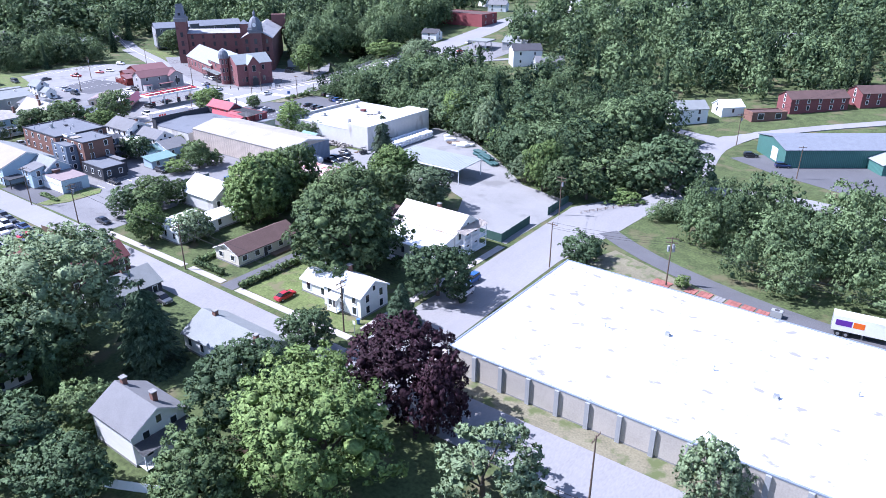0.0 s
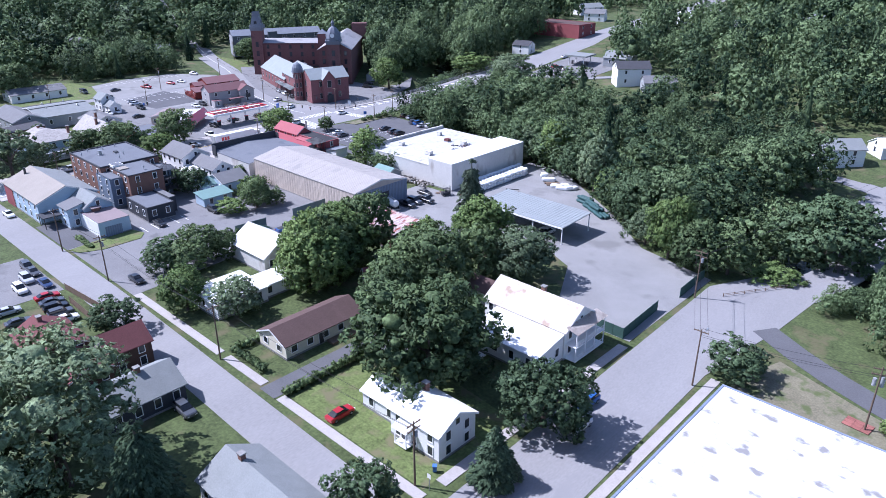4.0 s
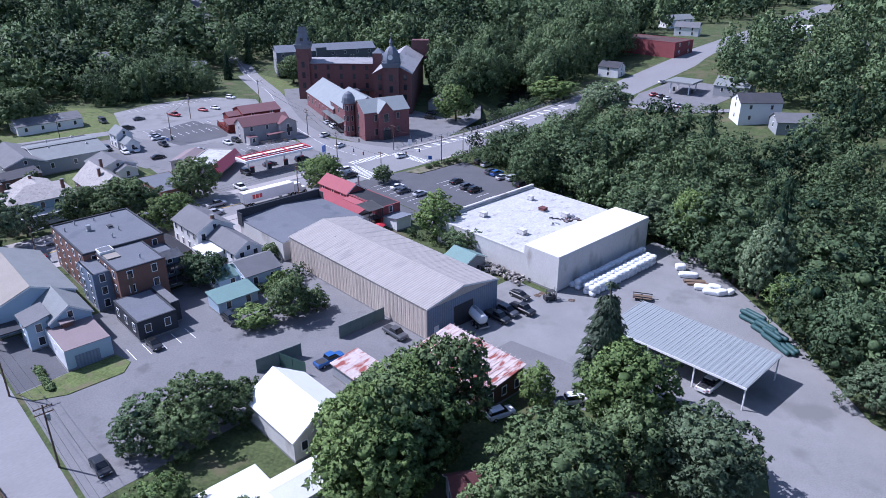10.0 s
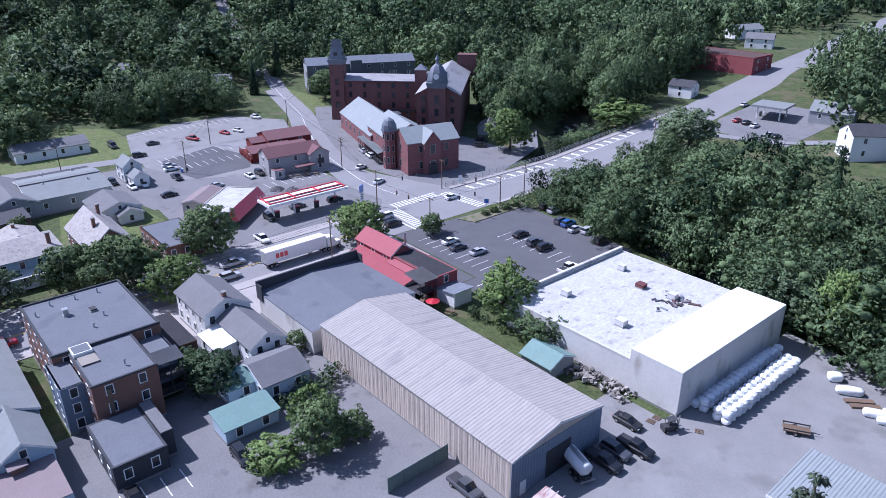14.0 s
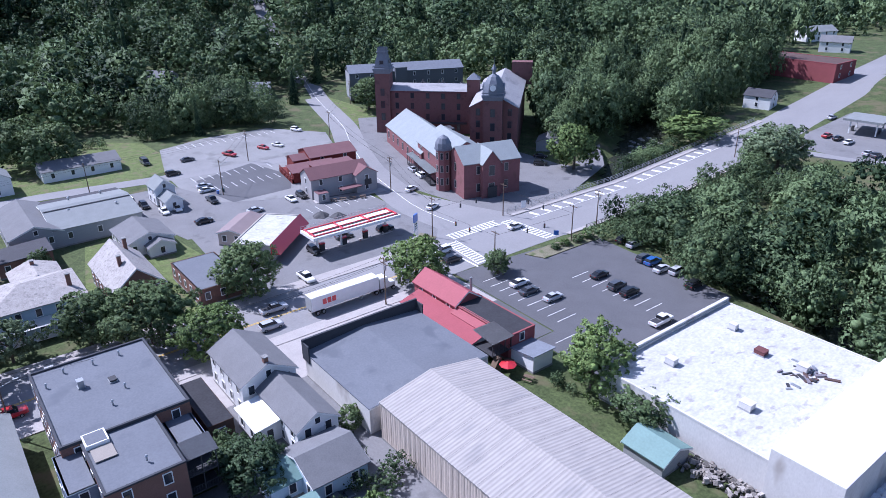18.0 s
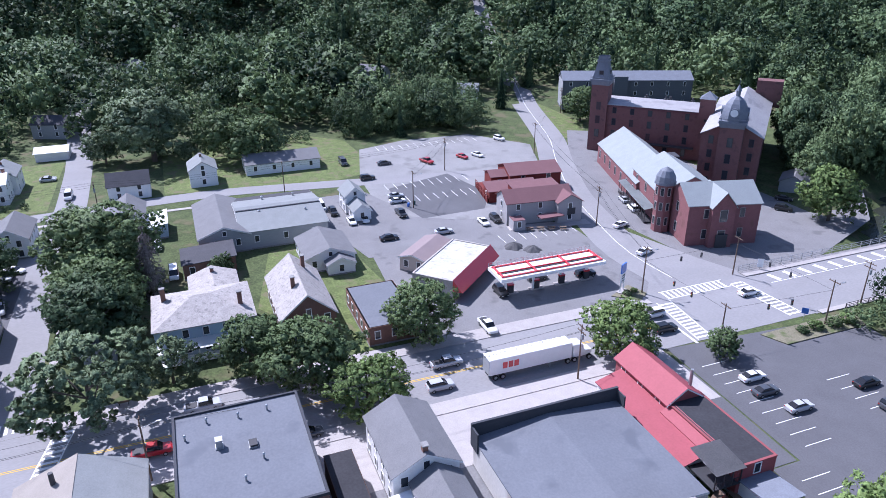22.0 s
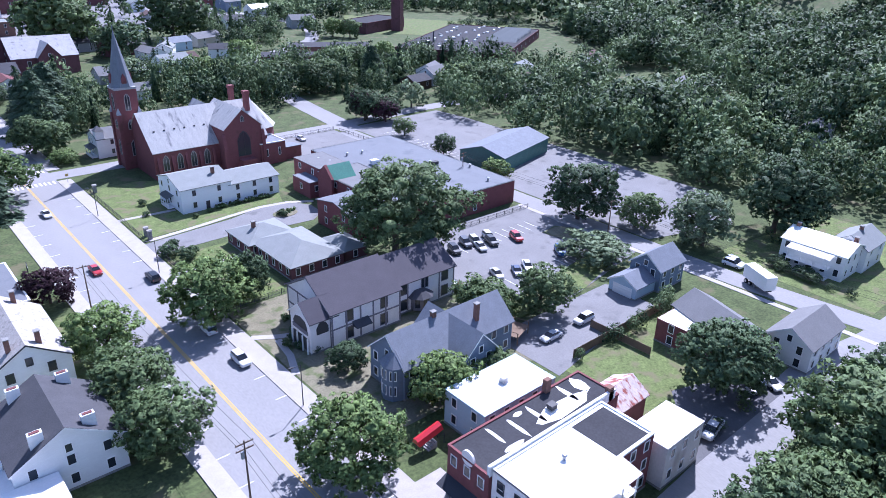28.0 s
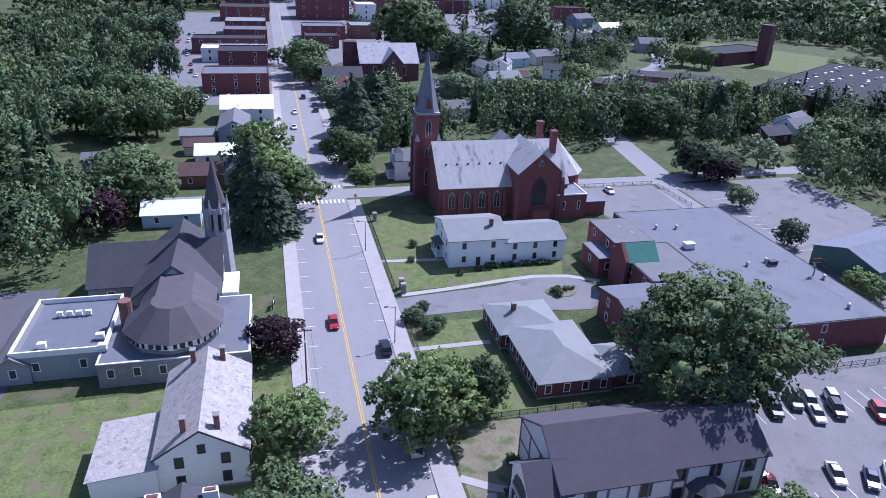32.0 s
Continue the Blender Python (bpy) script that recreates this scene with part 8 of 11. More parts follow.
def woods(name, label, poly, spacing, h0, h1, near=False, seed=1, clear=(), wide=0.95, firs=0.08, leaves=None):
    """A stand of trees, joined: one form after another on a jittered grid inside a plan outline."""
    rng = np.random.default_rng(seed)
    xs, ys = [p[0] for p in poly], [p[1] for p in poly]
    sets, tones = [], []
    for gy_ in np.arange(min(ys), max(ys), spacing):
        for gx_ in np.arange(min(xs), max(xs), spacing):
            x, y = gx_ + rng.uniform(-0.5, 0.5) * spacing, gy_ + rng.uniform(-0.5, 0.5) * spacing
            if not inside(x, y, poly) or any((x - cx) ** 2 + (y - cy) ** 2 < cr * cr for cx, cy, cr in clear):
                continue
            fir = rng.uniform() < firs
            vs, f, nr = WOOD_FORMS[rng.integers(7, 9) if fir else rng.integers(7)][2 if near == "far" else 0 if near else 1]
            h = h0 + (h1 - h0) * (0.5 + 0.5 * math.sin(x * 0.045 + seed) * math.cos(y * 0.06 + seed)) * rng.uniform(0.35, 1.3)
            a = rng.uniform(0, math.tau)
            r = h * wide * rng.uniform(0.75, 1.3)
            if fir:
                h, r = h * 1.3, h * 0.62
            ca, sa = math.cos(a), math.sin(a)
            turn = np.array(((ca, sa, 0), (-sa, ca, 0), (0, 0, 1)))
            size = np.array((r, r, h * 1.1))
            tones.append(np.full(len(vs), 0.1 if fir else rng.uniform(0, 1)))
            sets.append(((vs - (0, 0, 0.12)) @ turn * size + (x, y, land(x, y)), f, unit(nr @ turn / size)))
    if sets:
        tone = np.concatenate(tones)
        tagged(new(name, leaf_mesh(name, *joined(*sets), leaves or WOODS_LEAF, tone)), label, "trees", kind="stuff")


HILL_ROAD = [(x, y, 8.5) for x, y in ((-404, 236), (-416, 240), (-428, 245), (-440, 249), (-452, 253), (-468, 258), (-480, 262), (-492, 265), (-504, 268), (-516, 271), (-528, 275), (-540, 278), (-552, 281), (-564, 284), (-576, 287), (-590, 291), (-606, 296), (-622, 300), (-640, 305))]
HILL_HOUSES = [(-523, 89, 11), (-508, 92, 8), (-489, 194, 10), (-447, 226, 9), (-435, 222, 9), (-455, 188, 10), (-440, 185, 9), (-406, 280, 16), (-399, 298, 12), (-414, 262, 13), (-402, 266, 12), (-425, 254, 12), (-445, 60, 9), (-473, 6, 10), (-455, -27, 9), (-430, 68, 8), (-450, 68, 7), (-470, 67, 7), (-522, -76, 17), (-500, -82, 16), (-478, -80, 15), (-535, -92, 15), (-515, -110, 16), (-526, -134, 16), (-486, -148, 14)]
FAR_ROAD = [(-254 - 0.0006 * (y - 320) ** 2 * 0.3 - (y - 320) * 0.09, y, 13) for y in range(310, 640, 12)]
woods("woodland_hill", "dense green woodland on the hillside", [(-428, 70), (-432, 140), (-420, 160), (-420, 215), (-418, 262), (-422, 292), (-410, 316), (-385, 320), (-352, 308), (-330, 420), (-360, 445), (-450, 330), (-475, 200), (-480, 30)], 14.5, 13, 24, False, 3, HILL_ROAD + HILL_HOUSES, 1.1)
woods("woodland_hemlock", "dark hemlock woods high on the hillside", [(-480, 30), (-475, 200), (-450, 330), (-360, 445), (-420, 500), (-660, 500), (-690, 40)], 14.5, 14, 27, False, 4, HILL_ROAD + HILL_HOUSES, 1.1, 0.1, HEMLOCK_LEAF)
woods("woodland_slope", "dense woodland beyond the back streets", [(-402, -112), (-399, -40), (-401, 24), (-414, 36), (-414, 56), (-480, 30), (-530, 36), (-560, -140), (-545, -130), (-470, -112)], 11.5, 11, 21, False, 5, HILL_HOUSES + [(-545, -115, 16), (-418, 62, 9)], 1.05)
woods("woodland_shade", "deep dark woods above the back streets", [(-530, 36), (-690, 40), (-730, -260), (-640, -260), (-590, -170), (-560, -140)], 12, 14, 24, False, 6, HILL_HOUSES + [(-545, -115, 16)], 1.1, 0.08, HEMLOCK_LEAF)
woods("woodland_river", "tall leafy trees along the river", [(-234, 226), (-232, 246), (-205, 266), (-180, 284), (-150, 292), (-95, 262), (-80, 235), (-72, 205), (-76, 178), (-82, 168), (-96, 170), (-110, 182), (-124, 190), (-139, 201), (-156, 206), (-190, 214), (-232, 219)], 12, 11, 20, True, 7, [(-170, 282, 13), (-178, 292, 13)], 1.1)
woods("woodland_bank", "tall trees on the river bank behind the mill", [(-316, 294), (-304, 282), (-296, 286), (-300, 305), (-280, 300), (-269, 300), (-270, 340), (-288, 385), (-330, 430), (-350, 350), (-322, 315)], 9, 17, 26, True, 9, [(-272, 352, 8), (-276, 282, 10), (-284, 297, 10), (-294, 312, 10)], 0.75)
woods("woodland_bank_foot", "lower trees on the near river bank", [(-240, 226), (-240, 255), (-228, 262), (-222, 232)], 7, 4, 7, True, 10, (), 1.1)
woods("woodland_far", "dense trees on the rising far bank", [(-228, 300), (-205, 318), (-205, 350), (-232, 372), (-250, 420), (-256, 440), (-258, 470), (-100, 470), (60, 430), (110, 330), (60, 340), (60, 360), (-20, 352), (-70, 300), (-95, 285), (-110, 270), (-150, 300)], 14.5, 13, 22, False, 11, [(-187, 325, 15), (-198, 308, 14), (-208, 292, 14), (-172, 318, 10), (-176, 331, 10), (-84, 420, 9), (-85, 268, 10), (-48, 306, 16), (-27, 326, 16), (-240, 500, 26)] + FAR_ROAD)
woods("woodland_far_north", "far trees behind the red building", [(-330, 430), (-312, 450), (-340, 600), (-560, 600), (-560, 510), (-420, 500)], 14, 12, 20, "far", 13, [(-325, 500, 14), (-300, 470, 12)] + FAR_ROAD)
woods("woodland_east", "leafy trees between drive and river", [(-44, 148), (-52, 170), (-54, 184), (-46, 196), (-28, 192), (20, 184), (30, 140), (-12, 137), (-32, 141)], 9, 8, 14, True, 15)
woods("woodland_east_far", "trees beyond the green building", [(24, 150), (24, 230), (90, 260), (110, 160)], 11, 9, 14, False, 16)
woods("woodland_left", "dense garden trees in deep shade", [(-140, 10), (-134, 40), (-112, 46), (-98, 42), (-94, 30), (-100, -10), (-140, -20)], 9, 9, 13, True, 17, [(-114, 30, 7), (-82, 39, 12)])
woods("woodland_church", "garden trees behind the stone church", [(-192, -76), (-199, -100), (-197, -118), (-183, -122), (-183, -152), (-173, -192), (-184, -205), (-200, -215), (-196, -246), (-160, -250), (-80, -220), (-80, -40), (-150, -20), (-174, -26), (-176, -72)], 12, 12, 19, False, 19, [(-190, -143, 9), (-182, -160, 10)])
woods("woodland_town_east", "trees behind the far town", [(-180, -240), (-180, -520), (-90, -520), (-80, -220)], 13, 9, 15, "far", 21)
woods("woodland_church_street", "tall firs and leafy trees beside the church street", [(-266, -158), (-266, -212), (-292, -218), (-304, -170), (-290, -152)], 8.5, 10, 19, False, 23, [(-277, -140, 12), (-272, -228, 9)], 0.8, 0.4)
woods("woodland_mill_side", "tall trees close behind the mill", [(-304, 269), (-297, 263), (-289, 272), (-300, 300), (-330, 336), (-346, 323)], 8, 11, 17, True, 26, (), 0.85, 0.05)
woods("woodland_behind_church", "big garden trees behind the brick church", [(-312, -162), (-312, -205), (-330, -212), (-372, -205), (-366, -158), (-345, -152)], 10.5, 11, 17, False, 24, [(-311, -205, 10), (-348, -196, 8)], 0.85, 0.1)
woods("woodland_town_gardens", "trees among the far town gardens", [(-376, -150), (-376, -205), (-398, -232), (-425, -238), (-468, -222), (-462, -178), (-430, -172), (-400, -140)], 11, 9, 16, False, 28, [(-440, -164, 12), (-424, -155, 9), (-412, -236, 14)], 0.85, 0.15)
woods("woodland_mill_race", "trees along the mill race in the far town", [(-396, -290), (-398, -338), (-420, -362), (-455, -345), (-442, -305), (-415, -285)], 12, 10, 16, False, 36, (), 0.9, 0.1)
woods("woodland_town_far", "trees in the farthest town gardens", [(-300, -450), (-330, -380), (-380, -340), (-420, -370), (-480, -390), (-560, -440), (-640, -640), (-300, -660)], 21, 8, 13, "far", 34, [(-350, -480, 18), (-350, -558, 26), (-380, -556, 20), (-320, -540, 22), (-310, -430, 16), (-400, -590, 24), (-424, -530, 26), (-460, -548, 28), (-495, -530, 20), (-490, -488, 16), (-495, -448, 14), (-452, -636, 22), (-405, -440, 13), (-445, -390, 13), (-380, -400, 13), (-430, -600, 30)])
woods("woodland_town_near", "garden trees between the far houses", [(-315, -225), (-335, -340), (-372, -345), (-372, -262), (-340, -222)], 15, 6, 12, False, 37, [(-349, -258, 11), (-350, -290, 11), (-345, -318, 14), (-374, -316, 11), (-320, -246, 13), (-388, -280, 12)], 0.9, 0.2)
woods("woodland_town_west", "trees round the old factory", [(-462, -300), (-480, -330), (-500, -380), (-600, -420), (-640, -400), (-660, -330), (-720, -330), (-700, -480), (-560, -480), (-500, -430), (-470, -380)], 12, 9, 15, "far", 25, [(-534, -330, 32), (-488, -368, 13), (-495, -448, 14)])
woods("woodland_factory", "trees before the old factory", [(-462, -168), (-466, -222), (-484, -205), (-500, -168), (-540, -158), (-545, -130), (-500, -130), (-470, -100), (-415, -108), (-410, -140), (-440, -148)], 10, 8, 14, False, 27, [(-440, -164, 12), (-424, -155, 9), (-486, -148, 11), (-526, -134, 14)], 0.9, 0.12)
woods("woodland_meadow_edge", "scrub and young trees on the meadow behind the factory", [(-570, -300), (-600, -330), (-640, -350), (-640, -290), (-600, -265)], 12, 3, 7, False, 39, (), 1.3, 0)
woods("woodland_far_road", "trees beside the far road beyond the bridge", [(-296, 545), (-330, 520), (-430, 520), (-560, 600), (-560, 760), (-240, 760), (-280, 640)], 16, 12, 20, "far", 41, [(-325, 500, 16)] + FAR_ROAD + [(-272 - (y - 440) * 0.13, y, 14) for y in range(440, 760, 12)])
woods("woodland_far_east", "distant trees on the far bank", [(-262, 472), (-262, 500), (-200, 640), (60, 640), (220, 480), (220, 330), (112, 330), (62, 432), (-100, 472)], 15, 13, 21, "far", 43, [(-240, 500, 26), (-180, 520, 18), (-210, 460, 16)] + FAR_ROAD)
woods("woodland_lot_edge", "leafy trees close behind the gravel car park", [(-399, 160), (-399, 186), (-397, 206), (-406, 222), (-432, 220), (-432, 160)], 10, 9, 16, True, 61, HILL_ROAD + [(-435, 222, 8)], 1.0)
woods("shrubbery_culvert", "rank shrubs on the river bank by the culvert", [(-56.5, 163), (-49, 163), (-49, 184), (-56, 184)], 3.4, 3, 6, True, 62, (), 1.2, 0)
woods("garden_shrubs_back_street", "low shrubs and young trees along the back gardens", [(-300, 38.5), (-300, 41), (-345, 41), (-345, 36), (-332, 36)], 3.4, 1.4, 3.2, False, 51, (), 1.2, 0)
woods("garden_shrubs_lane", "low shrubs along the fence behind the houses", [(-300, 64), (-300, 66.5), (-326, 64.5), (-326, 61)], 3.0, 1.2, 3.0, False, 52, (), 1.2, 0)
woods("garden_shrubs_school", "low shrubs between school car park and drive", [(-303, 21), (-303, 23.5), (-325, 23.5), (-325, 21)], 3.6, 1.2, 2.6, False, 53, (), 1.2, 0)
woods("garden_shrubs_columned", "clipped shrubs round the columned house", [(-363, 38), (-363, 62), (-367, 62), (-367, 38)], 4.0, 1.4, 2.8, False, 54, [(-364, 49, 3)], 1.2, 0)
woods("garden_shrubs_hill_lot", "shrubs at the edge of the long lawn", [(-402, 96), (-408, 120), (-400, 150), (-410, 152), (-418, 120), (-410, 92)], 4.5, 2.5, 6, False, 55, (), 1.2, 0)
woods("shrubbery_bridge", "low shrubs beside the bridge and the dark car park", [(-240, 214), (-240, 236), (-232, 240), (-205, 224), (-198, 216), (-232, 220)], 4.2, 2.2, 5, False, 56, (), 1.3, 0)
woods("garden_shrubs_sheds", "rank shrubs between the small houses and the yard", [(-201, 118), (-196, 124), (-197, 133), (-202, 133), (-206, 124)], 3.2, 1.6, 4, False, 57, (), 1.2, 0)
woods("shrubbery_warehouse", "tall weeds along the white warehouse wall", [(-196, 166), (-193.6, 166), (-193.6, 172), (-203, 172), (-203, 160), (-198, 160)], 3.2, 1.5, 4, False, 58, (), 1.2, 0)
woods("woodland_bridge_foot", "leafy trees and shrubs close beside the bridge", [(-240.5, 221), (-241, 296), (-232, 300), (-214, 292), (-204, 262), (-226, 236), (-232, 224)], 6.5, 6, 12, True, 61, [(-230, 292, 7), (-225, 285, 6)], 1.0, 0.05)
woods("woodland_river_edge", "trees along the river beside the mill", [(-268, 262), (-264, 300), (-270, 300), (-276, 292), (-272, 268)], 6, 5, 9, True, 62, (), 1.0, 0)
woods("shrubbery_mill_lot", "shrubs and young trees along the hill car park", [(-398, 152), (-412, 160), (-418, 205), (-410, 222), (-404, 212), (-408, 188)], 5.5, 3, 7, True, 29, (), 1.1)
woods("woodland_horizon", "far woods on the horizon behind the town", [(-420, -660), (-560, -600), (-690, -430), (-640, -330), (-640, -200), (-600, -150), (-960, -150), (-1000, -800), (-700, -1000), (-300, -1000)], 32, 20, 28, "far", 31, (), 1.3)
woods("woodland_horizon_east", "far woods beyond the town's east side", [(-190, -560), (-300, -700), (-300, -1000), (-60, -1000), (-60, -520)], 26, 16, 24, "far", 33, (), 1.3)
# -- single trees
tree(-55.3, 48.4, 16.4, 10.3, "bright", "broad", "at the street corner", 12500)
tree(-56.3, 65.7, 15, 7.6, "purple", "broad", "at the street corner", 6500)
tree(-49.5, 65.0, 12, 3.9, "purple", "broad", "at the street corner", 3200)
tree(-74.0, 50.0, 13, 7.4, "dark", "broad", "behind the low white house", 5000)
tree(-80.1, 68.0, 8, 4.4, "dark", "broad", "in the front gardens", 3200)
tree(-98.2, 50.3, 17, 6.4, "dark", "conifer", "in a shaded garden", 4200)
tree(-113.5, 45.7, 20.8, 13.0, "greygreen", "broad", "in a shaded garden", 9500)
tree(-111.5, 35.9, 13.6, 8.5, "dark", "broad", "in a shaded garden", 3200)
tree(-73.3, 85.3, 9, 4.1, "dark", "conifer", "beside the white house", 3200)
tree(-75.3, 98.9, 11, 6.6, "dark", "broad", "beside the parked cars", 5000)
tree(-93.7, 93.7, 17.5, 10.9, "green", "broad", "between the houses", 6500)
tree(-59.2, 131.1, 6, 4.9, "dark", "shrub", "by the warehouse corner", 3200)
tree(-36.2, 56.6, 11.3, 7.1, "greygreen", "open", "beside the road", 5000)
tree(-14.1, 75.1, 9, 4.0, "greygreen", "tall", "against the warehouse wall", 3200)
tree(-64.4, 34.9, 10, 6.2, "green", "broad", "in front of the grey house", 5000)
tree(-92.5, 35.3, 7, 4.3, "green", "shrub", "in the shaded garden", 3200)
tree(-89.2, 25.5, 10, 6.2, "dark", "broad", "in the shaded garden", 3200)
tree(-78.6, 26.0, 8.6, 5.4, "dark", "broad", "in the shaded garden", 3200)
tree(-139.0, 113.6, 14, 8.3, "bright", "tall", "behind the white barn", 6500)
tree(-134.4, 102.9, 13, 7.0, "bright", "tall", "behind the white barn", 5000)
tree(-139.6, 119.2, 15, 6.5, "green", "broad", "behind the white barn", 3200)
tree(-138.8, 107.0, 14, 7.6, "green", "tall", "behind the white barn", 6500)
tree(-117.0, 119.0, 13.7, 8.6, "green", "broad", "among the sheds", 6500)
tree(-121.6, 140.4, 13, 7.5, "bright", "tall", "among the sheds", 5000)
tree(-108.2, 136.0, 11, 6.9, "greygreen", "broad", "at the yard edge", 5000)
tree(-129.2, 144.2, 21.5, 5.6, "greygreen", "conifer", "in the yard", 5000)
tree(-134.3, 134.1, 7, 3.1, "bright", "tall", "among the sheds", 3200)
tree(-117.5, 110.7, 12, 6.1, "green", "broad", "among the sheds", 5000)
tree(-165.6, 95.0, 8, 4.9, "green", "broad", "by the lot edge", 5000)
tree(-162.3, 99.3, 7, 3.6, "green", "shrub", "by the lot edge", 3200)
tree(-166.2, 85.5, 7, 4.9, "dark", "shrub", "by the lot edge", 3200)
tree(-162.8, 89.0, 7, 4.6, "green", "shrub", "by the lot edge", 3200)
tree(-146.5, 80.6, 8, 4.8, "bright", "broad", "beside the side street", 5000)
tree(-137.3, 85.8, 7.4, 4.6, "greygreen", "broad", "before the white roofed house", 3200)
tree(-149.7, 67.9, 6, 4.4, "dark", "shrub", "beside the side street", 3200)
tree(-129.7, 48.8, 8, 4.1, "greygreen", "open", "beside the charcoal house", 3200)
tree(-98.2, 99.6, 14, 7.6, "dark", "broad", "among the sheds and gardens", 5000)
tree(-137.7, 103.1, 15, 6.6, "bright", "tall", "among the sheds and gardens", 5000)
tree(-112.1, 103.3, 13, 5.7, "green", "broad", "among the sheds and gardens", 5000)
tree(-208.1, 116.5, 7.1, 4.5, "dark", "broad", "beside the brick block", 3200)
tree(-214.7, 114.4, 6, 3.4, "green", "shrub", "beside the brick block", 3200)
tree(-191.1, 123.3, 7, 3.5, "bright", "open", "by the little houses", 3200)
tree(-185.4, 121.5, 8, 4.2, "green", "tall", "overgrown with vines by the little houses", 5000)
tree(-184.2, 126.2, 4.5, 2.8, "green", "shrub", "by the little houses", 3200)
tree(-186.7, 115.6, 4, 3.9, "bright", "shrub", "by the little houses", 3200)
tree(-211.2, 132.9, 4, 2.1, "green", "shrub", "by the store wall", 1500)
tree(-195.6, 168.4, 10, 5.8, "bright", "broad", "behind the tavern", 5000)
tree(-184.6, 166.5, 6, 4.7, "green", "shrub", "beside the white warehouse", 3200)
tree(-237.0, 185.4, 5, 3.0, "green", "broad", "at the crossing", 1500)
tree(-244.0, 168.5, 9.9, 6.2, "bright", "broad", "on the main street pavement", 5000)
tree(-262.4, 139.0, 11, 6.3, "green", "broad", "on the main street pavement", 6500)
tree(-255.1, 116.9, 12.1, 7.6, "green", "broad", "on the main street pavement", 5000)
tree(-262.4, 108.0, 10, 5.8, "green", "broad", "on the main street pavement", 5000)
tree(-245.5, 123.7, 9.2, 5.8, "bright", "broad", "on the main street pavement", 5000)
tree(-264.4, 95.5, 8, 4.5, "greygreen", "open", "on the main street pavement", 3200)
tree(-256.1, 84.3, 14.9, 9.3, "greygreen", "open", "on the main street pavement", 7500)
tree(-309.0, 84.0, 17, 11.0, "green", "broad", "beside the side street", 6500)
tree(-288.6, 84.6, 14, 8.6, "green", "broad", "beside the side street", 5000)
tree(-318.4, 79.4, 12.5, 7.2, "dark", "broad", "beside the side street", 6500)
tree(-297.0, 84.0, 12, 7.0, "green", "broad", "beside the side street", 5000)
tree(-280.3, 84.4, 13, 7.7, "dark", "broad", "beside the side street", 6500)
tree(-298.1, 92.8, 17, 3.9, "dark", "dead", "beside the pale blue house", 1500)
tree(-302.4, 106.5, 5, 2.5, "green", "broad", "by the brown shed", 1500)
tree(-314.1, 58.6, 12, 7.5, "dark", "broad", "beside the brick house", 5000)
tree(-354.3, -3.4, 14.3, 8.9, "dark", "broad", "in the car park", 5000)
tree(-361.9, 9.0, 9.1, 5.7, "green", "broad", "at the car park edge", 3200)
tree(-365.0, 26.2, 12.5, 7.8, "greygreen", "broad", "at the car park edge", 5000)
tree(-338.4, 15.7, 6, 7.5, "greygreen", "shrub", "at the school car park", 3200)
tree(-310.0, 23.1, 9.5, 5.9, "green", "broad", "at the school car park", 3200)
tree(-302.0, 16.8, 6, 6.1, "bright", "shrub", "at the school car park", 3200)
tree(-403.2, 78.9, 9.7, 6.0, "greygreen", "broad", "by the back street", 3200)
tree(-400.2, 93.8, 21.7, 13.5, "greygreen", "broad", "behind the white houses", 5000)
tree(-395.5, 117.2, 16, 10.0, "green", "broad", "behind the white houses", 3200)
tree(-396.2, 105.1, 6.2, 3.9, "greygreen", "broad", "behind the white houses", 1500)
tree(-386.9, 33.2, 18, 11.3, "dark", "broad", "behind the columned house", 5000)
tree(-302.0, -13.0, 21.8, 13.6, "green", "broad", "before the school", 11500)
tree(-258.4, -12.1, 12, 7.5, "bright", "broad", "on the main street pavement", 5000)
tree(-268.5, -16.7, 9, 4.0, "dark", "tall", "beside the brick ranch building", 3200)
tree(-256.2, 37.4, 11.3, 7.1, "bright", "broad", "on the main street pavement", 6500)
tree(-276.3, 32.7, 8.5, 5.3, "bright", "broad", "beside the blue house", 3200)
tree(-286.1, 32.9, 6, 3.5, "green", "shrub", "beside the blue house", 3200)
tree(-269.6, 15.2, 5, 3.4, "dark", "shrub", "beside the half timbered hall", 3200)
tree(-268.7, 1.1, 5, 2.2, "dark", "conifer", "beside the half timbered hall", 1500)
tree(-298.8, 19.8, 8.7, 5.5, "green", "broad", "at the school car park", 3200)
tree(-363.2, -66.9, 7, 3.8, "dark", "broad", "behind the school", 1500)
tree(-361.7, -40.5, 6, 4.6, "bright", "shrub", "beside the metal hall", 3200)
tree(-368.4, -118.8, 11.5, 7.2, "dark", "broad", "behind the church", 3200)
tree(-374.9, -115.0, 9.5, 5.9, "dark", "broad", "behind the church", 3200)
tree(-277.1, -194.3, 20, 14.5, "dark", "conifer", "beside the church street", 4200)
tree(-413.8, -176.1, 17, 8.2, "dark", "conifer", "behind the church", 3200)
tree(-267.1, -167.9, 22, 12.5, "dark", "conifer", "beside the church street", 4200)
tree(-264.3, -130.8, 4, 4.6, "bright", "shrub", "beside the church street", 3200)
tree(-259.8, -144.2, 11, 6.4, "green", "tall", "beside the church street", 3200)
tree(-236.2, -92.5, 19, 10.6, "dark", "conifer", "beside the stone church", 4200)
tree(-232.9, -118.3, 17, 9.2, "dark", "conifer", "beside the stone church", 3200)
tree(-243.8, -106.6, 12.8, 8.0, "bright", "broad", "on the main street pavement", 5000)
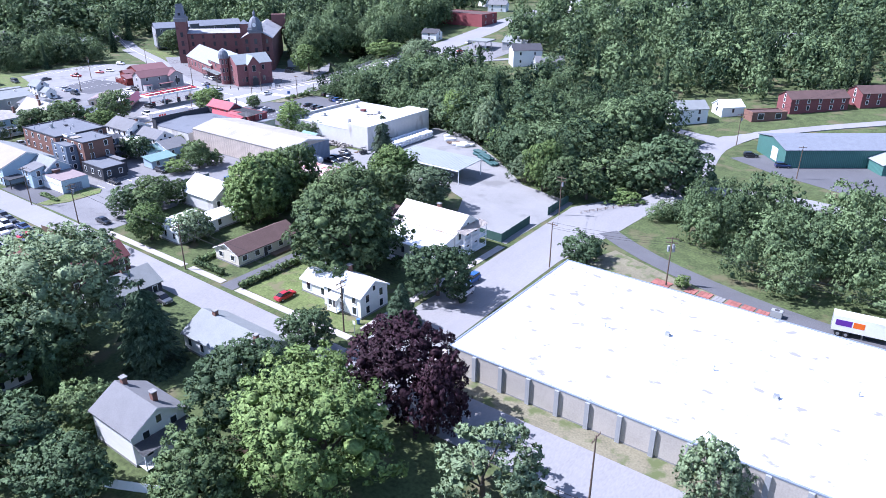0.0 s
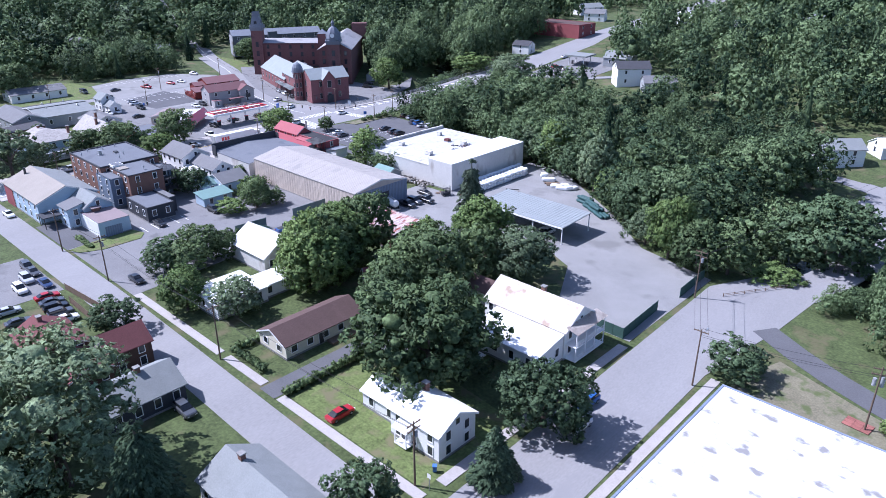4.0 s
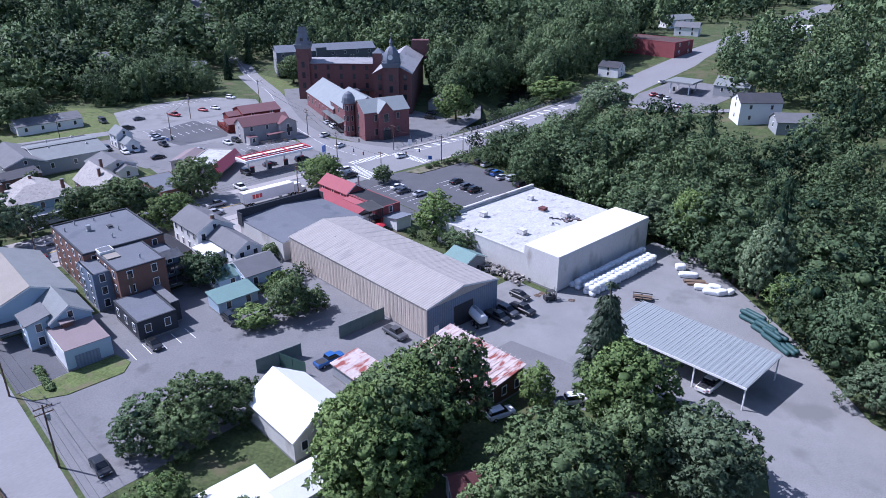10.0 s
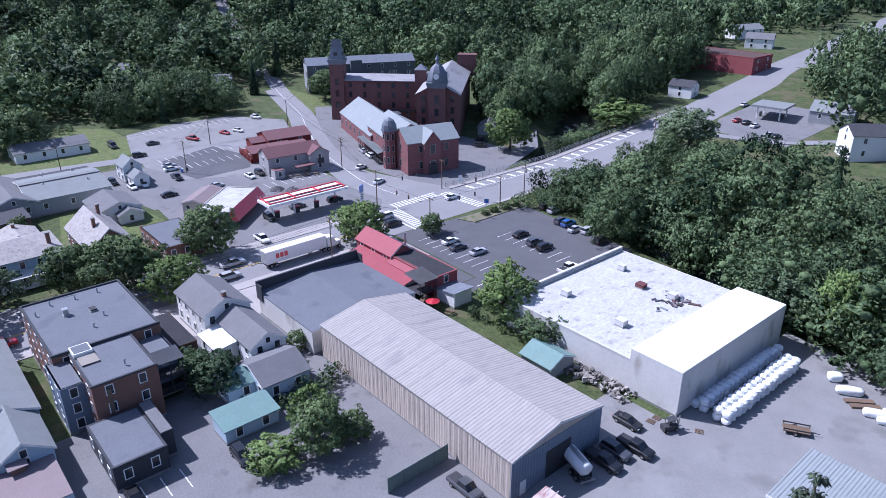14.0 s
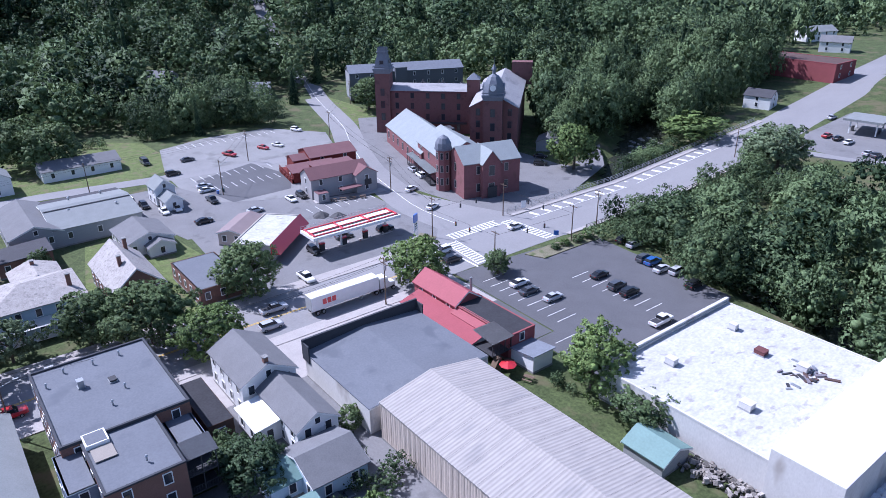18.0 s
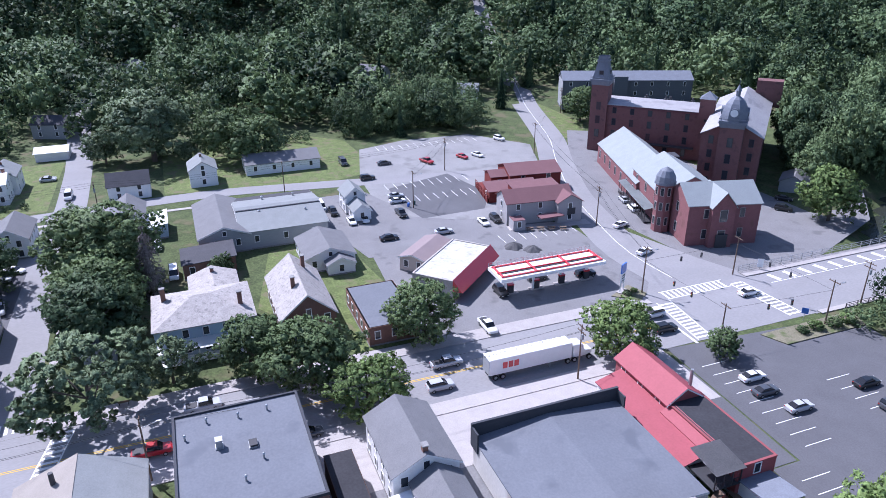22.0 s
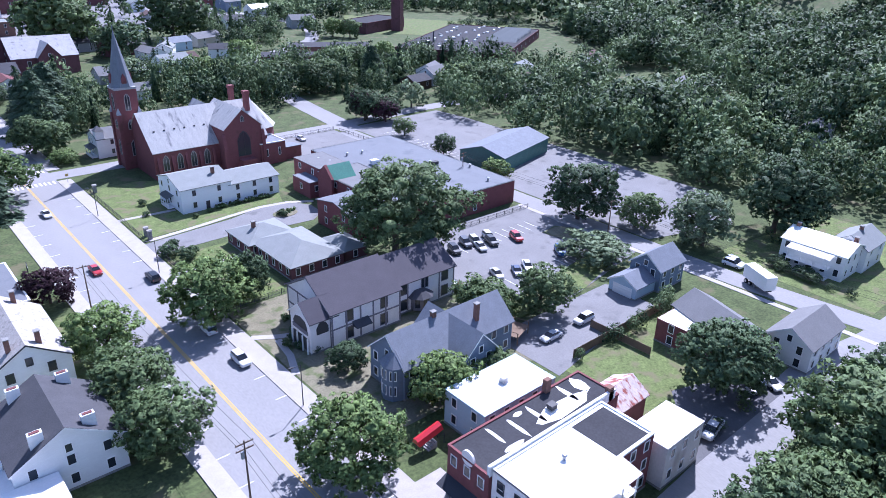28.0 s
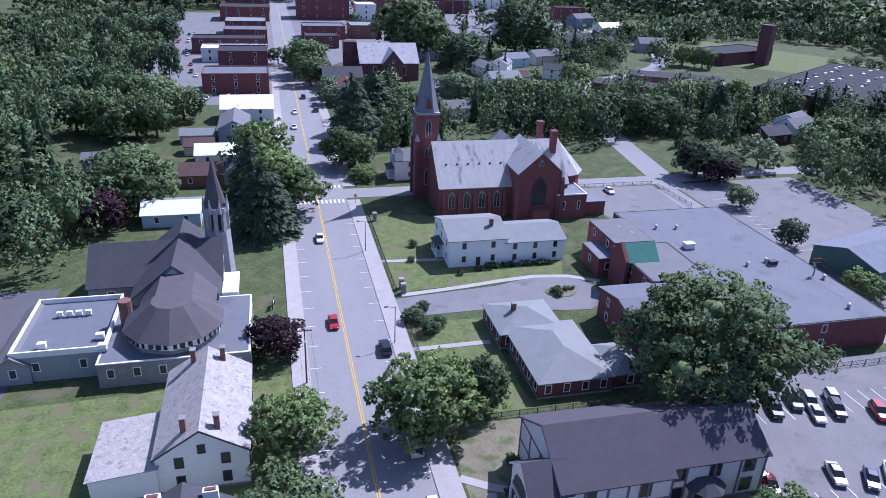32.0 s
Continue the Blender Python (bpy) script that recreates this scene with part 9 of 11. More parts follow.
tree(-255.1, -291.2, 17.3, 10.8, "green", "broad", "on the far main street", 1500)
tree(-237.5, -38.7, 7.4, 4.6, "purple", "broad", "beside the stone church", 3200)
tree(-239.9, -11.4, 9.4, 5.9, "bright", "broad", "on the main street pavement", 5000)
tree(-238.7, 5.5, 10, 6.2, "green", "broad", "on the main street pavement", 5000)
tree(-238.9, 16.1, 9.9, 6.2, "green", "broad", "on the main street pavement", 5000)
tree(-263.9, -45.9, 3, 2.3, "dark", "shrub", "on the lawn", 1500)
tree(-265.2, -40.9, 3, 1.9, "dark", "shrub", "on the lawn", 1500)
tree(-340.3, -306.3, 18.6, 11.6, "dark", "broad", "in the far town", 1500)
tree(-199.5, -99.5, 9.5, 6.0, "purple", "broad", "behind the stone church", 3200)
tree(-205.0, -111.6, 15.2, 9.5, "green", "broad", "behind the stone church", 3200)
tree(-389.6, -358.0, 30.8, 19.3, "green", "broad", "in the far town", 1500)
tree(-317.7, -343.1, 32.8, 20.5, "green", "broad", "in the far town", 1500)
tree(-276.8, -193.7, 19, 12.9, "dark", "conifer", "beside the church street", 3200)
tree(-231.4, 291.2, 14.2, 8.9, "greygreen", "broad", "beyond the bridge", 5000)
tree(-278.3, 255.1, 14, 7.2, "bright", "tall", "on the river bank", 3200)
tree(-394.5, 252.0, 13.2, 8.2, "green", "broad", "before the mill", 3200)
tree(-383.8, 123.7, 14.8, 9.2, "green", "broad", "by the lawn", 3200)
tree(-271.5, 285.9, 7, 6.3, "green", "shrub", "on the river bank", 1500)
tree(-269.7, 304.9, 8, 10.0, "bright", "shrub", "on the river bank", 1500)
tree(-63.8, 192.2, 18.3, 11.5, "dark", "broad", "by the culvert", 5000)
tree(-76.7, 168.0, 9, 5.3, "green", "tall", "at the yard gate", 3200)
tree(-69.5, 173.4, 5, 5.4, "bright", "shrub", "at the culvert", 1500)
tree(-114.5, 130.0, 11, 5.6, "green", "broad", "among the sheds and gardens", 5000)
tree(-318, 283.5, 19, 6.8, "dark", "tall", "close beside the mill", 3200)
tree(-327, 292, 20, 7.2, "green", "broad", "close beside the mill", 3200)
tree(-309.5, 275.5, 13, 4.8, "dark", "tall", "close beside the mill", 3200)
# -- far town
tree(-234.9, -138.9, 15, 8.7, "bright", "broad", "along the main street", 1500)
tree(-239.0, -117.7, 13.1, 8.2, "bright", "broad", "along the main street", 1500)
tree(-233.2, -111.3, 17, 4.3, "dark", "conifer", "along the main street", 1500)
tree(-265.9, -183.3, 20, 7.2, "dark", "conifer", "near the church street", 1500)
tree(-271.3, -179.1, 17, 6.4, "dark", "conifer", "near the church street", 1500)
tree(-284.9, -219.9, 13, 8.0, "green", "broad", "near the church street", 1500)
tree(-263.4, -141.7, 10.6, 6.6, "green", "broad", "beside the church street", 1500)
tree(-259.8, -314.8, 14.4, 9.0, "green", "broad", "along the main street", 1500)
tree(-257.7, -266.0, 13, 8.1, "green", "broad", "along the main street", 1500)
tree(-244.2, -322.1, 9, 5.6, "greygreen", "open", "along the main street", 1500)
tree(-154.5, -375.2, 17, 7.7, "dark", "broad", "in the far town gardens", 1500)
tree(-170.1, -284.6, 17, 6.6, "dark", "broad", "in the far town gardens", 1500)
tree(-168.1, -380.5, 17, 9.1, "dark", "broad", "in the far town gardens", 1500)
tree(-181.9, -283.5, 17, 6.2, "green", "broad", "in the far town gardens", 1500)
tree(-182.6, -381.4, 17, 8.9, "dark", "broad", "in the far town gardens", 1500)
tree(-194.2, -281.0, 17, 5.6, "dark", "broad", "in the far town gardens", 1500)
tree(-165.3, -226.4, 15, 8.4, "dark", "broad", "in the far town gardens", 1500)
tree(-173.1, -192.6, 15, 7.6, "dark", "broad", "in the far town gardens", 1500)
tree(-173.2, -228.2, 15, 8.2, "dark", "broad", "in the far town gardens", 1500)
tree(-180.0, -189.9, 15, 7.5, "green", "broad", "in the far town gardens", 1500)
tree(-179.5, -227.3, 15, 7.1, "dark", "broad", "in the far town gardens", 1500)
tree(-186.2, -191.1, 15, 6.4, "dark", "broad", "in the far town gardens", 1500)
tree(-181.5, -216.3, 15, 7.8, "green", "broad", "in the far town gardens", 1500)
tree(-187.5, -178.9, 15, 7.1, "green", "broad", "in the far town gardens", 1500)
tree(-189.9, -211.5, 15, 7.9, "green", "broad", "in the far town gardens", 1500)
tree(-194.3, -181.1, 15, 6.9, "green", "broad", "in the far town gardens", 1500)
tree(-197.1, -212.5, 15, 7.0, "green", "broad", "in the far town gardens", 1500)
tree(-200.6, -182.0, 15, 6.7, "green", "broad", "in the far town gardens", 1500)
tree(-200.4, -202.5, 13.3, 8.3, "green", "broad", "in the far town gardens", 1500)
tree(-207.2, -205.1, 12, 7.5, "green", "broad", "in the far town gardens", 1500)
tree(-201.7, -121.3, 13.6, 8.5, "green", "broad", "in the far town gardens", 1500)
tree(-317.7, -227.4, 12.9, 8.1, "greygreen", "broad", "in the far town gardens", 1500)
tree(-346.2, -273.7, 9, 4.2, "dark", "conifer", "in the far town gardens", 1500)
tree(-336.2, -458.4, 13.1, 8.2, "green", "broad", "in the far town gardens", 1500)
tree(-321.0, -377.0, 10.7, 6.7, "bright", "broad", "in the far town gardens", 1500)
tree(-343.2, -440.4, 11.5, 7.2, "green", "broad", "in the far town gardens", 1500)
tree(-329.5, -372.3, 11.9, 7.5, "bright", "broad", "in the far town gardens", 1500)
tree(-356.8, -451.0, 13.3, 8.3, "bright", "broad", "in the far town gardens", 1500)
tree(-338.8, -365.1, 11.6, 7.2, "bright", "broad", "in the far town gardens", 1500)
tree(-343.4, -205.3, 14.7, 9.2, "bright", "broad", "in the far town gardens", 1500)
tree(-359.8, -184.7, 11.6, 7.3, "green", "broad", "in the far town gardens", 1500)
tree(-369.9, -183.4, 14, 8.7, "green", "broad", "in the far town gardens", 1500)
tree(-384.7, -249.5, 12.9, 8.1, "bright", "broad", "in the far town gardens", 1500)
tree(-400.1, -366.7, 12.8, 8.0, "bright", "broad", "in the far town gardens", 1500)
tree(-415.9, -378.9, 11.7, 7.3, "bright", "broad", "in the far town gardens", 1500)
tree(-503.6, -432.7, 12.3, 7.7, "green", "broad", "in the far town gardens", 1500)
tree(-515.8, -434.1, 10.9, 6.8, "green", "broad", "in the far town gardens", 1500)
tree(-409.5, -171.4, 22, 7.5, "dark", "conifer", "in the far town gardens", 1500)
tree(-427.2, -172.9, 18, 6.4, "dark", "conifer", "in the far town gardens", 1500)
tree(-447.2, -213.0, 12, 6.3, "bright", "broad", "in the far town gardens", 1500)
tree(-413.6, -208.7, 12.7, 8.0, "green", "broad", "in the far town gardens", 1500)
tree(-425.2, -209.7, 12.3, 7.7, "green", "broad", "in the far town gardens", 1500)
tree(-378.2, -174.1, 13.4, 8.4, "green", "broad", "in the far town gardens", 1500)
tree(-390.8, -177.3, 12.5, 7.8, "green", "broad", "in the far town gardens", 1500)
tree(-481.3, -315.6, 12, 7.4, "bright", "broad", "in the far town gardens", 1500)
tree(-489.2, -306.9, 12, 6.8, "green", "broad", "in the far town gardens", 1500)
tree(-370.5, -120.4, 10, 6.2, "purple", "broad", "at the car park corner", 1500)
tree(-373.8, -112.7, 8.4, 5.3, "purple", "broad", "at the car park corner", 1500)
tree(-367.8, -93.3, 6.3, 3.9, "green", "broad", "at the car park corner", 1500)
tree(-396.7, -125.5, 10.6, 6.6, "greygreen", "open", "at the car park corner", 1500)
tree(-458.5, -192.6, 11.1, 6.9, "green", "broad", "before the old factory", 1500)
tree(-437.1, -145.1, 10.7, 6.7, "bright", "broad", "before the old factory", 1500)
tree(-443.0, -142.5, 11.2, 7.0, "green", "broad", "before the old factory", 1500)
tree(-441.4, -123.0, 14, 8.8, "green", "broad", "before the old factory", 1500)
tree(-368.2, 43.0, 2.6, 2.2, "dark", "shrub", "before the columned house", 1500)
tree(-367.0, 44.6, 2.4, 1.9, "green", "shrub", "before the columned house", 1500)
tree(-366.8, 49.4, 2.6, 2.3, "dark", "shrub", "before the columned house", 1500)
tree(-366.0, 51.4, 2.4, 2.0, "green", "shrub", "before the columned house", 1500)


# ---- vehicles ----
CAR_PAINT = {"white": (0.75, 0.75, 0.75), "silver": (0.45, 0.46, 0.48), "dark_grey": (0.07, 0.075, 0.085), "black": (0.015, 0.016, 0.018), "red": (0.38, 0.015, 0.02), "blue": (0.03, 0.11, 0.33), "dark_blue": (0.02, 0.04, 0.11)}
CAR_MATERIAL = {}
CAR_GLASS = glass("car_glass", (0.012, 0.014, 0.018), 0.06)
LAMP_RED = paint("tail_lamp", (0.4, 0.01, 0.01))
LAMP_WHITE = paint("head_lamp", (0.75, 0.75, 0.72))
TEMPLATE = {}


def loft(sections):
    """Rounded box sections (x, half width, bottom, top) joined along x."""
    bm = bmesh.new()
    rows = []
    for x, hw, z0, z1 in sections:
        c = min(0.12, (z1 - z0) * 0.3)
        rows.append([bm.verts.new((x, y, z)) for y, z in ((-hw + c, z0), (hw - c, z0), (hw, z0 + c), (hw, z1 - c), (hw - c, z1), (-hw + c, z1), (-hw, z1 - c), (-hw, z0 + c))])
    for a, b in zip(rows, rows[1:]):
        for i in range(8):
            j = (i + 1) % 8
            bm.faces.new((a[i], a[j], b[j], b[i]))
    bm.faces.new(rows[0][::-1])
    bm.faces.new(rows[-1])
    bmesh.ops.recalc_face_normals(bm, faces=bm.faces)
    return bm


SHAPES = {
    "sedan": ([(-2.3, 0.8, 0.35, 0.85), (-2.2, 0.9, 0.25, 0.98), (-1.3, 0.92, 0.22, 1.0), (1.0, 0.92, 0.22, 0.97), (2.1, 0.88, 0.25, 0.82), (2.32, 0.75, 0.35, 0.68)], [(-1.75, 0.74, 0.95, 1.0), (-0.95, 0.7, 0.95, 1.42), (0.25, 0.7, 0.95, 1.44), (1.15, 0.76, 0.95, 1.0)]),
    "suv": ([(-2.3, 0.85, 0.4, 1.0), (-2.22, 0.94, 0.3, 1.12), (-1.0, 0.96, 0.28, 1.14), (1.0, 0.96, 0.28, 1.1), (2.1, 0.92, 0.3, 1.0), (2.3, 0.8, 0.4, 0.85)], [(-2.15, 0.8, 1.1, 1.3), (-1.85, 0.78, 1.1, 1.72), (0.2, 0.78, 1.1, 1.74), (1.1, 0.82, 1.08, 1.15)]),
    "pickup": ([(-2.85, 0.92, 0.45, 1.02), (-2.8, 0.97, 0.38, 1.08), (0.8, 0.98, 0.35, 1.1), (1.3, 0.98, 0.35, 1.12), (2.5, 0.95, 0.38, 1.05), (2.75, 0.85, 0.45, 0.9)], [(-0.75, 0.82, 1.08, 1.2), (-0.6, 0.8, 1.08, 1.82), (0.75, 0.8, 1.08, 1.84), (1.45, 0.84, 1.08, 1.15)]),
    "van": ([(-2.7, 0.95, 0.4, 1.2), (-2.6, 1.0, 0.3, 1.3), (1.2, 1.0, 0.3, 1.3), (2.3, 0.97, 0.3, 1.15), (2.55, 0.85, 0.4, 0.9)], [(-2.6, 0.93, 1.25, 2.15), (1.0, 0.9, 1.25, 2.18), (1.9, 0.9, 1.2, 1.3)]),
}


def vehicle(kind, colour, x, y, turn, where):
    key = (kind, colour)
    words = colour.replace("_", " ")
    if colour not in CAR_MATERIAL:
        CAR_MATERIAL[colour] = paint("car_paint_" + colour, CAR_PAINT[colour])
    pt = CAR_MATERIAL[colour]
    if key not in TEMPLATE:
        body, cab = SHAPES[kind]
        if "wheel" not in TEMPLATE:
            bm = add_tube(bmesh.new(), 0.34, 0.34, -0.11, 0.11, 14)
            k = len(bm.faces)
            add_tube(bm, 0.2, 0.2, -0.125, 0.125, 10)
            for f in list(bm.faces)[k:]:
                f.material_index = 1
            me = mesh_of("wheel", bm, TYRE, STEEL)
            me.transform(pose(0, 0, 0, 90))
            TEMPLATE["wheel"] = me
        root = thing("car" if kind != "van" else "van", pose(x, y, level(x, y) + 0.04, 0, 0, turn), "", "car" if kind not in ("pickup", "van") else kind)
        shell = part("body", loft(body), pt, root)
        part("glass_cabin", loft(cab), CAR_GLASS, root, "dark glass cabin")
        top = [s for s in cab if s[3] == max(c[3] for c in cab) or s[3] > 1.4]
        part("roof", loft([(top[0][0] - 0.02, top[0][1] - 0.1, top[0][3] - 0.07, top[0][3] + 0.02), (top[-1][0] + 0.05, top[-1][1] - 0.1, top[-1][3] - 0.07, top[-1][3] + 0.02)]), pt, root)
        if kind == "pickup":
            part("load_bed", box(-2.6, -0.78, 1.05, -0.85, 0.78, 1.115), TRIM_DARK, root)
        wb = body[-1][0] * 0.62
        for sx in (-1, 1):
            for sy in (-1, 1):
                part("wheel", TEMPLATE["wheel"], None, root, m=pose(sx * wb, sy * (body[2][1] - 0.08), 0.34))
        for sy in (-1, 1):
            part("headlight", box(body[-1][0] - 0.12, sy * 0.6 - 0.17, 0.58, body[-1][0] + 0.02, sy * 0.6 + 0.17, 0.7), LAMP_WHITE, root)
            part("tail_light", box(body[0][0] - 0.03, sy * 0.66 - 0.12, 0.72, body[0][0] + 0.1, sy * 0.66 + 0.12, 0.86), LAMP_RED, root)
        TEMPLATE[key] = root
    else:
        root = copy_thing(TEMPLATE[key], pose(x, y, level(x, y) + 0.04, 0, 0, turn))
    return tagged(root, words + " " + {"sedan": "saloon car", "suv": "sport utility car", "pickup": "pickup truck", "van": "van"}[kind] + " standing " + where)


def trailer(label, x, y, turn, length=15.5, tractor=True, stripe=None):
    """A white box semitrailer on rear axles, with its tractor."""
    r = thing("semitrailer", pose(x, y, 0.05, 0, 0, turn), label, "truck")
    part("box_body", box(-length / 2, -1.28, 1.15, length / 2, 1.28, 4.05), TRIM_WHITE, r)
    part("box_roof", box(-length / 2 + 0.05, -1.2, 4.05, length / 2 - 0.05, 1.2, 4.09), ROOF_WHITE_METAL, r)
    part("chassis", box(-length / 2, -0.5, 0.85, length / 2, 0.5, 1.15), TRIM_DARK, r)
    part("door_frame", box(-length / 2 - 0.04, -1.22, 1.2, -length / 2, 1.22, 3.95), SIDING_GREY, r)
    for ax in (-length / 2 + 1.2, -length / 2 + 2.5):
        for s in (-1, 1):
            part("wheel", TEMPLATE["wheel"], None, r, m=pose(ax, s * 1.12, 0.5) @ Matrix.Diagonal((1.47, 1.6, 1.47, 1)))
    part("landing_leg", box(length / 2 - 4, -0.9, 0, length / 2 - 3.8, 0.9, 1.15), STEEL, r)
    if tractor:
        part("cab", loft([(length / 2 + 0.4, 1.15, 0.9, 3.4), (length / 2 + 2.2, 1.15, 0.8, 3.3), (length / 2 + 2.7, 1.1, 0.8, 1.9), (length / 2 + 4.2, 0.9, 0.7, 1.7)]), TRIM_WHITE, r)
        part("windscreen", box(length / 2 + 2.2, -0.95, 2.0, length / 2 + 2.5, 0.95, 2.9), CAR_GLASS, r)
        for ax in (length / 2 - 0.6, length / 2 + 0.7, length / 2 + 3.6):
            for s in (-1, 1):
                part("wheel", TEMPLATE["wheel"], None, r, m=pose(ax, s * 1.1, 0.5) @ Matrix.Diagonal((1.47, 1.6, 1.47, 1)))
    return r

# -- parked and standing vehicles
vehicle("sedan", "white", -230.0, 185.2, 90, "in the car park")
vehicle("sedan", "dark_grey", -226.1, 184.2, 90, "in the car park")
vehicle("sedan", "silver", -221.0, 186.0, 90, "in the car park")
vehicle("sedan", "black", -221.9, 201.3, 90, "in the car park")
vehicle("suv", "dark_grey", -216.1, 200.0, 90, "in the car park")
vehicle("suv", "black", -212.6, 199.7, 90, "in the car park")
vehicle("suv", "black", -230.8, 220.7, 90, "in the car park")
vehicle("suv", "silver", -227.4, 220.3, 90, "in the car park")
vehicle("suv", "dark_grey", -221.0, 215.6, 90, "in the car park")
vehicle("suv", "blue", -218.7, 215.6, 90, "in the car park")
vehicle("sedan", "silver", -215.2, 214.1, 90, "in the car park")
vehicle("suv", "silver", -212.3, 215.7, 90, "in the car park")
vehicle("suv", "black", -206.2, 213.0, 90, "in the car park")
vehicle("pickup", "white", -201.3, 194.9, 90, "in the car park")
vehicle("suv", "black", -248.2, 181.6, 90, "at the crossing")
vehicle("suv", "white", -253.5, 182.8, 270, "at the crossing")
vehicle("sedan", "white", -253.9, 206.6, 90, "at the crossing")
vehicle("pickup", "silver", -252.4, 139.5, 90, "on the main street")
vehicle("suv", "silver", -246.5, 136.1, 90, "on the main street")
vehicle("sedan", "white", -294.8, 203.4, 107, "on the hill road")
vehicle("sedan", "white", -278.9, 199.1, 110, "on the hill road")
vehicle("sedan", "silver", -310.2, 214.9, 167, "beside the brick office")
vehicle("suv", "white", -303.5, 213.2, 167, "beside the brick office")
vehicle("sedan", "dark_grey", -368.0, 163.0, 90, "in the car park")
vehicle("pickup", "red", -364.8, 176.5, 20, "in the car park")
vehicle("sedan", "red", -365.5, 189.3, 20, "in the car park")
vehicle("sedan", "white", -365.4, 194.8, 20, "in the car park")
vehicle("suv", "white", -381.1, 210.2, 20, "in the car park")
vehicle("suv", "black", -355.3, 153.9, 90, "in the car park")
vehicle("sedan", "silver", -336.9, 157.0, 90, "in the car park")
vehicle("sedan", "white", -332.7, 156.2, 90, "in the car park")
vehicle("sedan", "black", -308.6, 146.4, 90, "in the car park")
vehicle("sedan", "white", -322.5, 140.6, 0, "in the car park")
vehicle("sedan", "white", -322.7, 144.1, 0, "in the car park")
vehicle("suv", "black", -330.7, 137.7, 0, "in the car park")
vehicle("sedan", "white", -309.5, 172.0, 0, "in the car park")
vehicle("suv", "black", -310.2, 175.7, 0, "in the car park")
vehicle("pickup", "black", -323.1, 154.2, 0, "in the car park")
vehicle("van", "dark_grey", -373.3, 150.7, 0, "in the car park")
vehicle("sedan", "silver", -307.4, 160.2, 90, "in the car park")
vehicle("suv", "black", -272.9, 159.5, 0, "at the filling station")
vehicle("sedan", "dark_grey", -276.2, 169.6, 90, "at the filling station")
vehicle("suv", "black", -273.7, 180.1, 90, "at the filling station")
vehicle("pickup", "silver", -255.1, 99.7, 90, "on the main street")
vehicle("suv", "silver", -251.8, 107.8, 90, "on the main street")
vehicle("sedan", "white", -255.8, 122.0, 90, "on the main street")
vehicle("suv", "white", -323.9, 93.7, 0, "beside the pale blue house")
vehicle("van", "white", -306.3, 96.9, 0, "beside the pale blue house")
vehicle("van", "white", -335.4, 135.4, 0, "by the hall")
vehicle("sedan", "dark_grey", -242.6, 113.6, 90, "on the main street")
vehicle("pickup", "red", -246.7, 92.2, 90, "on the main street")
vehicle("pickup", "white", -261.1, 151.2, 0, "beside the trailer")
vehicle("suv", "black", -315.2, -7.9, 70, "in the car park")
vehicle("suv", "dark_grey", -319.9, -9.2, 70, "in the car park")
vehicle("suv", "silver", -322.3, -8.5, 70, "in the car park")
vehicle("suv", "white", -326.7, -8.4, 70, "in the car park")
vehicle("suv", "red", -331.9, -4.1, 70, "in the car park")
vehicle("suv", "blue", -334.2, 7.7, 55, "in the car park")
vehicle("sedan", "dark_blue", -337.4, 8.1, 55, "in the car park")
vehicle("sedan", "dark_blue", -318.6, 8.7, 55, "in the car park")
vehicle("sedan", "white", -322.4, 8.3, 55, "in the car park")
vehicle("sedan", "silver", -314.2, 6.9, 70, "in the car park")
vehicle("sedan", "red", -303.5, 6.8, 70, "in the car park")
vehicle("suv", "silver", -313.4, 31.2, 0, "on the drive")
vehicle("sedan", "silver", -303.8, 31.3, 0, "on the drive")
vehicle("suv", "white", -359.8, 36.8, 90, "on the back street")
vehicle("sedan", "silver", -390.9, 63.2, 90, "by the columned house")
vehicle("van", "white", -370.7, 70.6, 0, "on the side street")
vehicle("sedan", "white", -335.0, -109.8, 90, "behind the church")
vehicle("pickup", "silver", -299.4, 63.1, 0, "beside the brick block")
vehicle("suv", "silver", -318.3, 63.2, 0, "beside the brick house")
vehicle("sedan", "silver", -389.9, 63.2, 90, "on the back street")
vehicle("pickup", "dark_grey", -165.7, 131.7, 0, "in the yard")
vehicle("sedan", "black", -192.4, 97.7, 0, "behind the dark block")
vehicle("sedan", "dark_grey", -199.1, 123.1, 90, "by the little houses")
vehicle("suv", "black", -190.9, 112.0, 0, "by the little houses")
vehicle("sedan", "black", -160.0, 159.8, 0, "in the yard")
vehicle("pickup", "black", -155.7, 155.7, 0, "in the yard")
vehicle("suv", "dark_grey", -157.1, 152.9, 0, "in the yard")
vehicle("pickup", "black", -156.9, 149.9, 0, "in the yard")
vehicle("pickup", "blue", -166.4, 117.7, 90, "in the yard")
vehicle("pickup", "white", -118.4, 158.8, 90, "under the open shed")
vehicle("pickup", "white", -117.9, 159.3, 90, "under the open shed")
vehicle("suv", "dark_grey", -188.7, 65.7, 0, "on the side lot")
vehicle("sedan", "dark_grey", -185.4, 65.7, 0, "on the side lot")
vehicle("suv", "silver", -182.5, 63.5, 0, "on the side lot")
vehicle("sedan", "dark_blue", -177.6, 65.5, 0, "on the side lot")
vehicle("suv", "white", -178.4, 60.9, 0, "on the side lot")
vehicle("sedan", "white", -226.7, 73.7, 0, "on the side street")
vehicle("sedan", "red", -98.9, 79.8, 90, "on the lawn drive")
vehicle("suv", "white", -71.1, 102.2, 270, "beside the maple")
vehicle("suv", "blue", -73.3, 107.9, 270, "beside the maple")
vehicle("sedan", "black", -165.8, 79.4, 0, "by the lot edge")
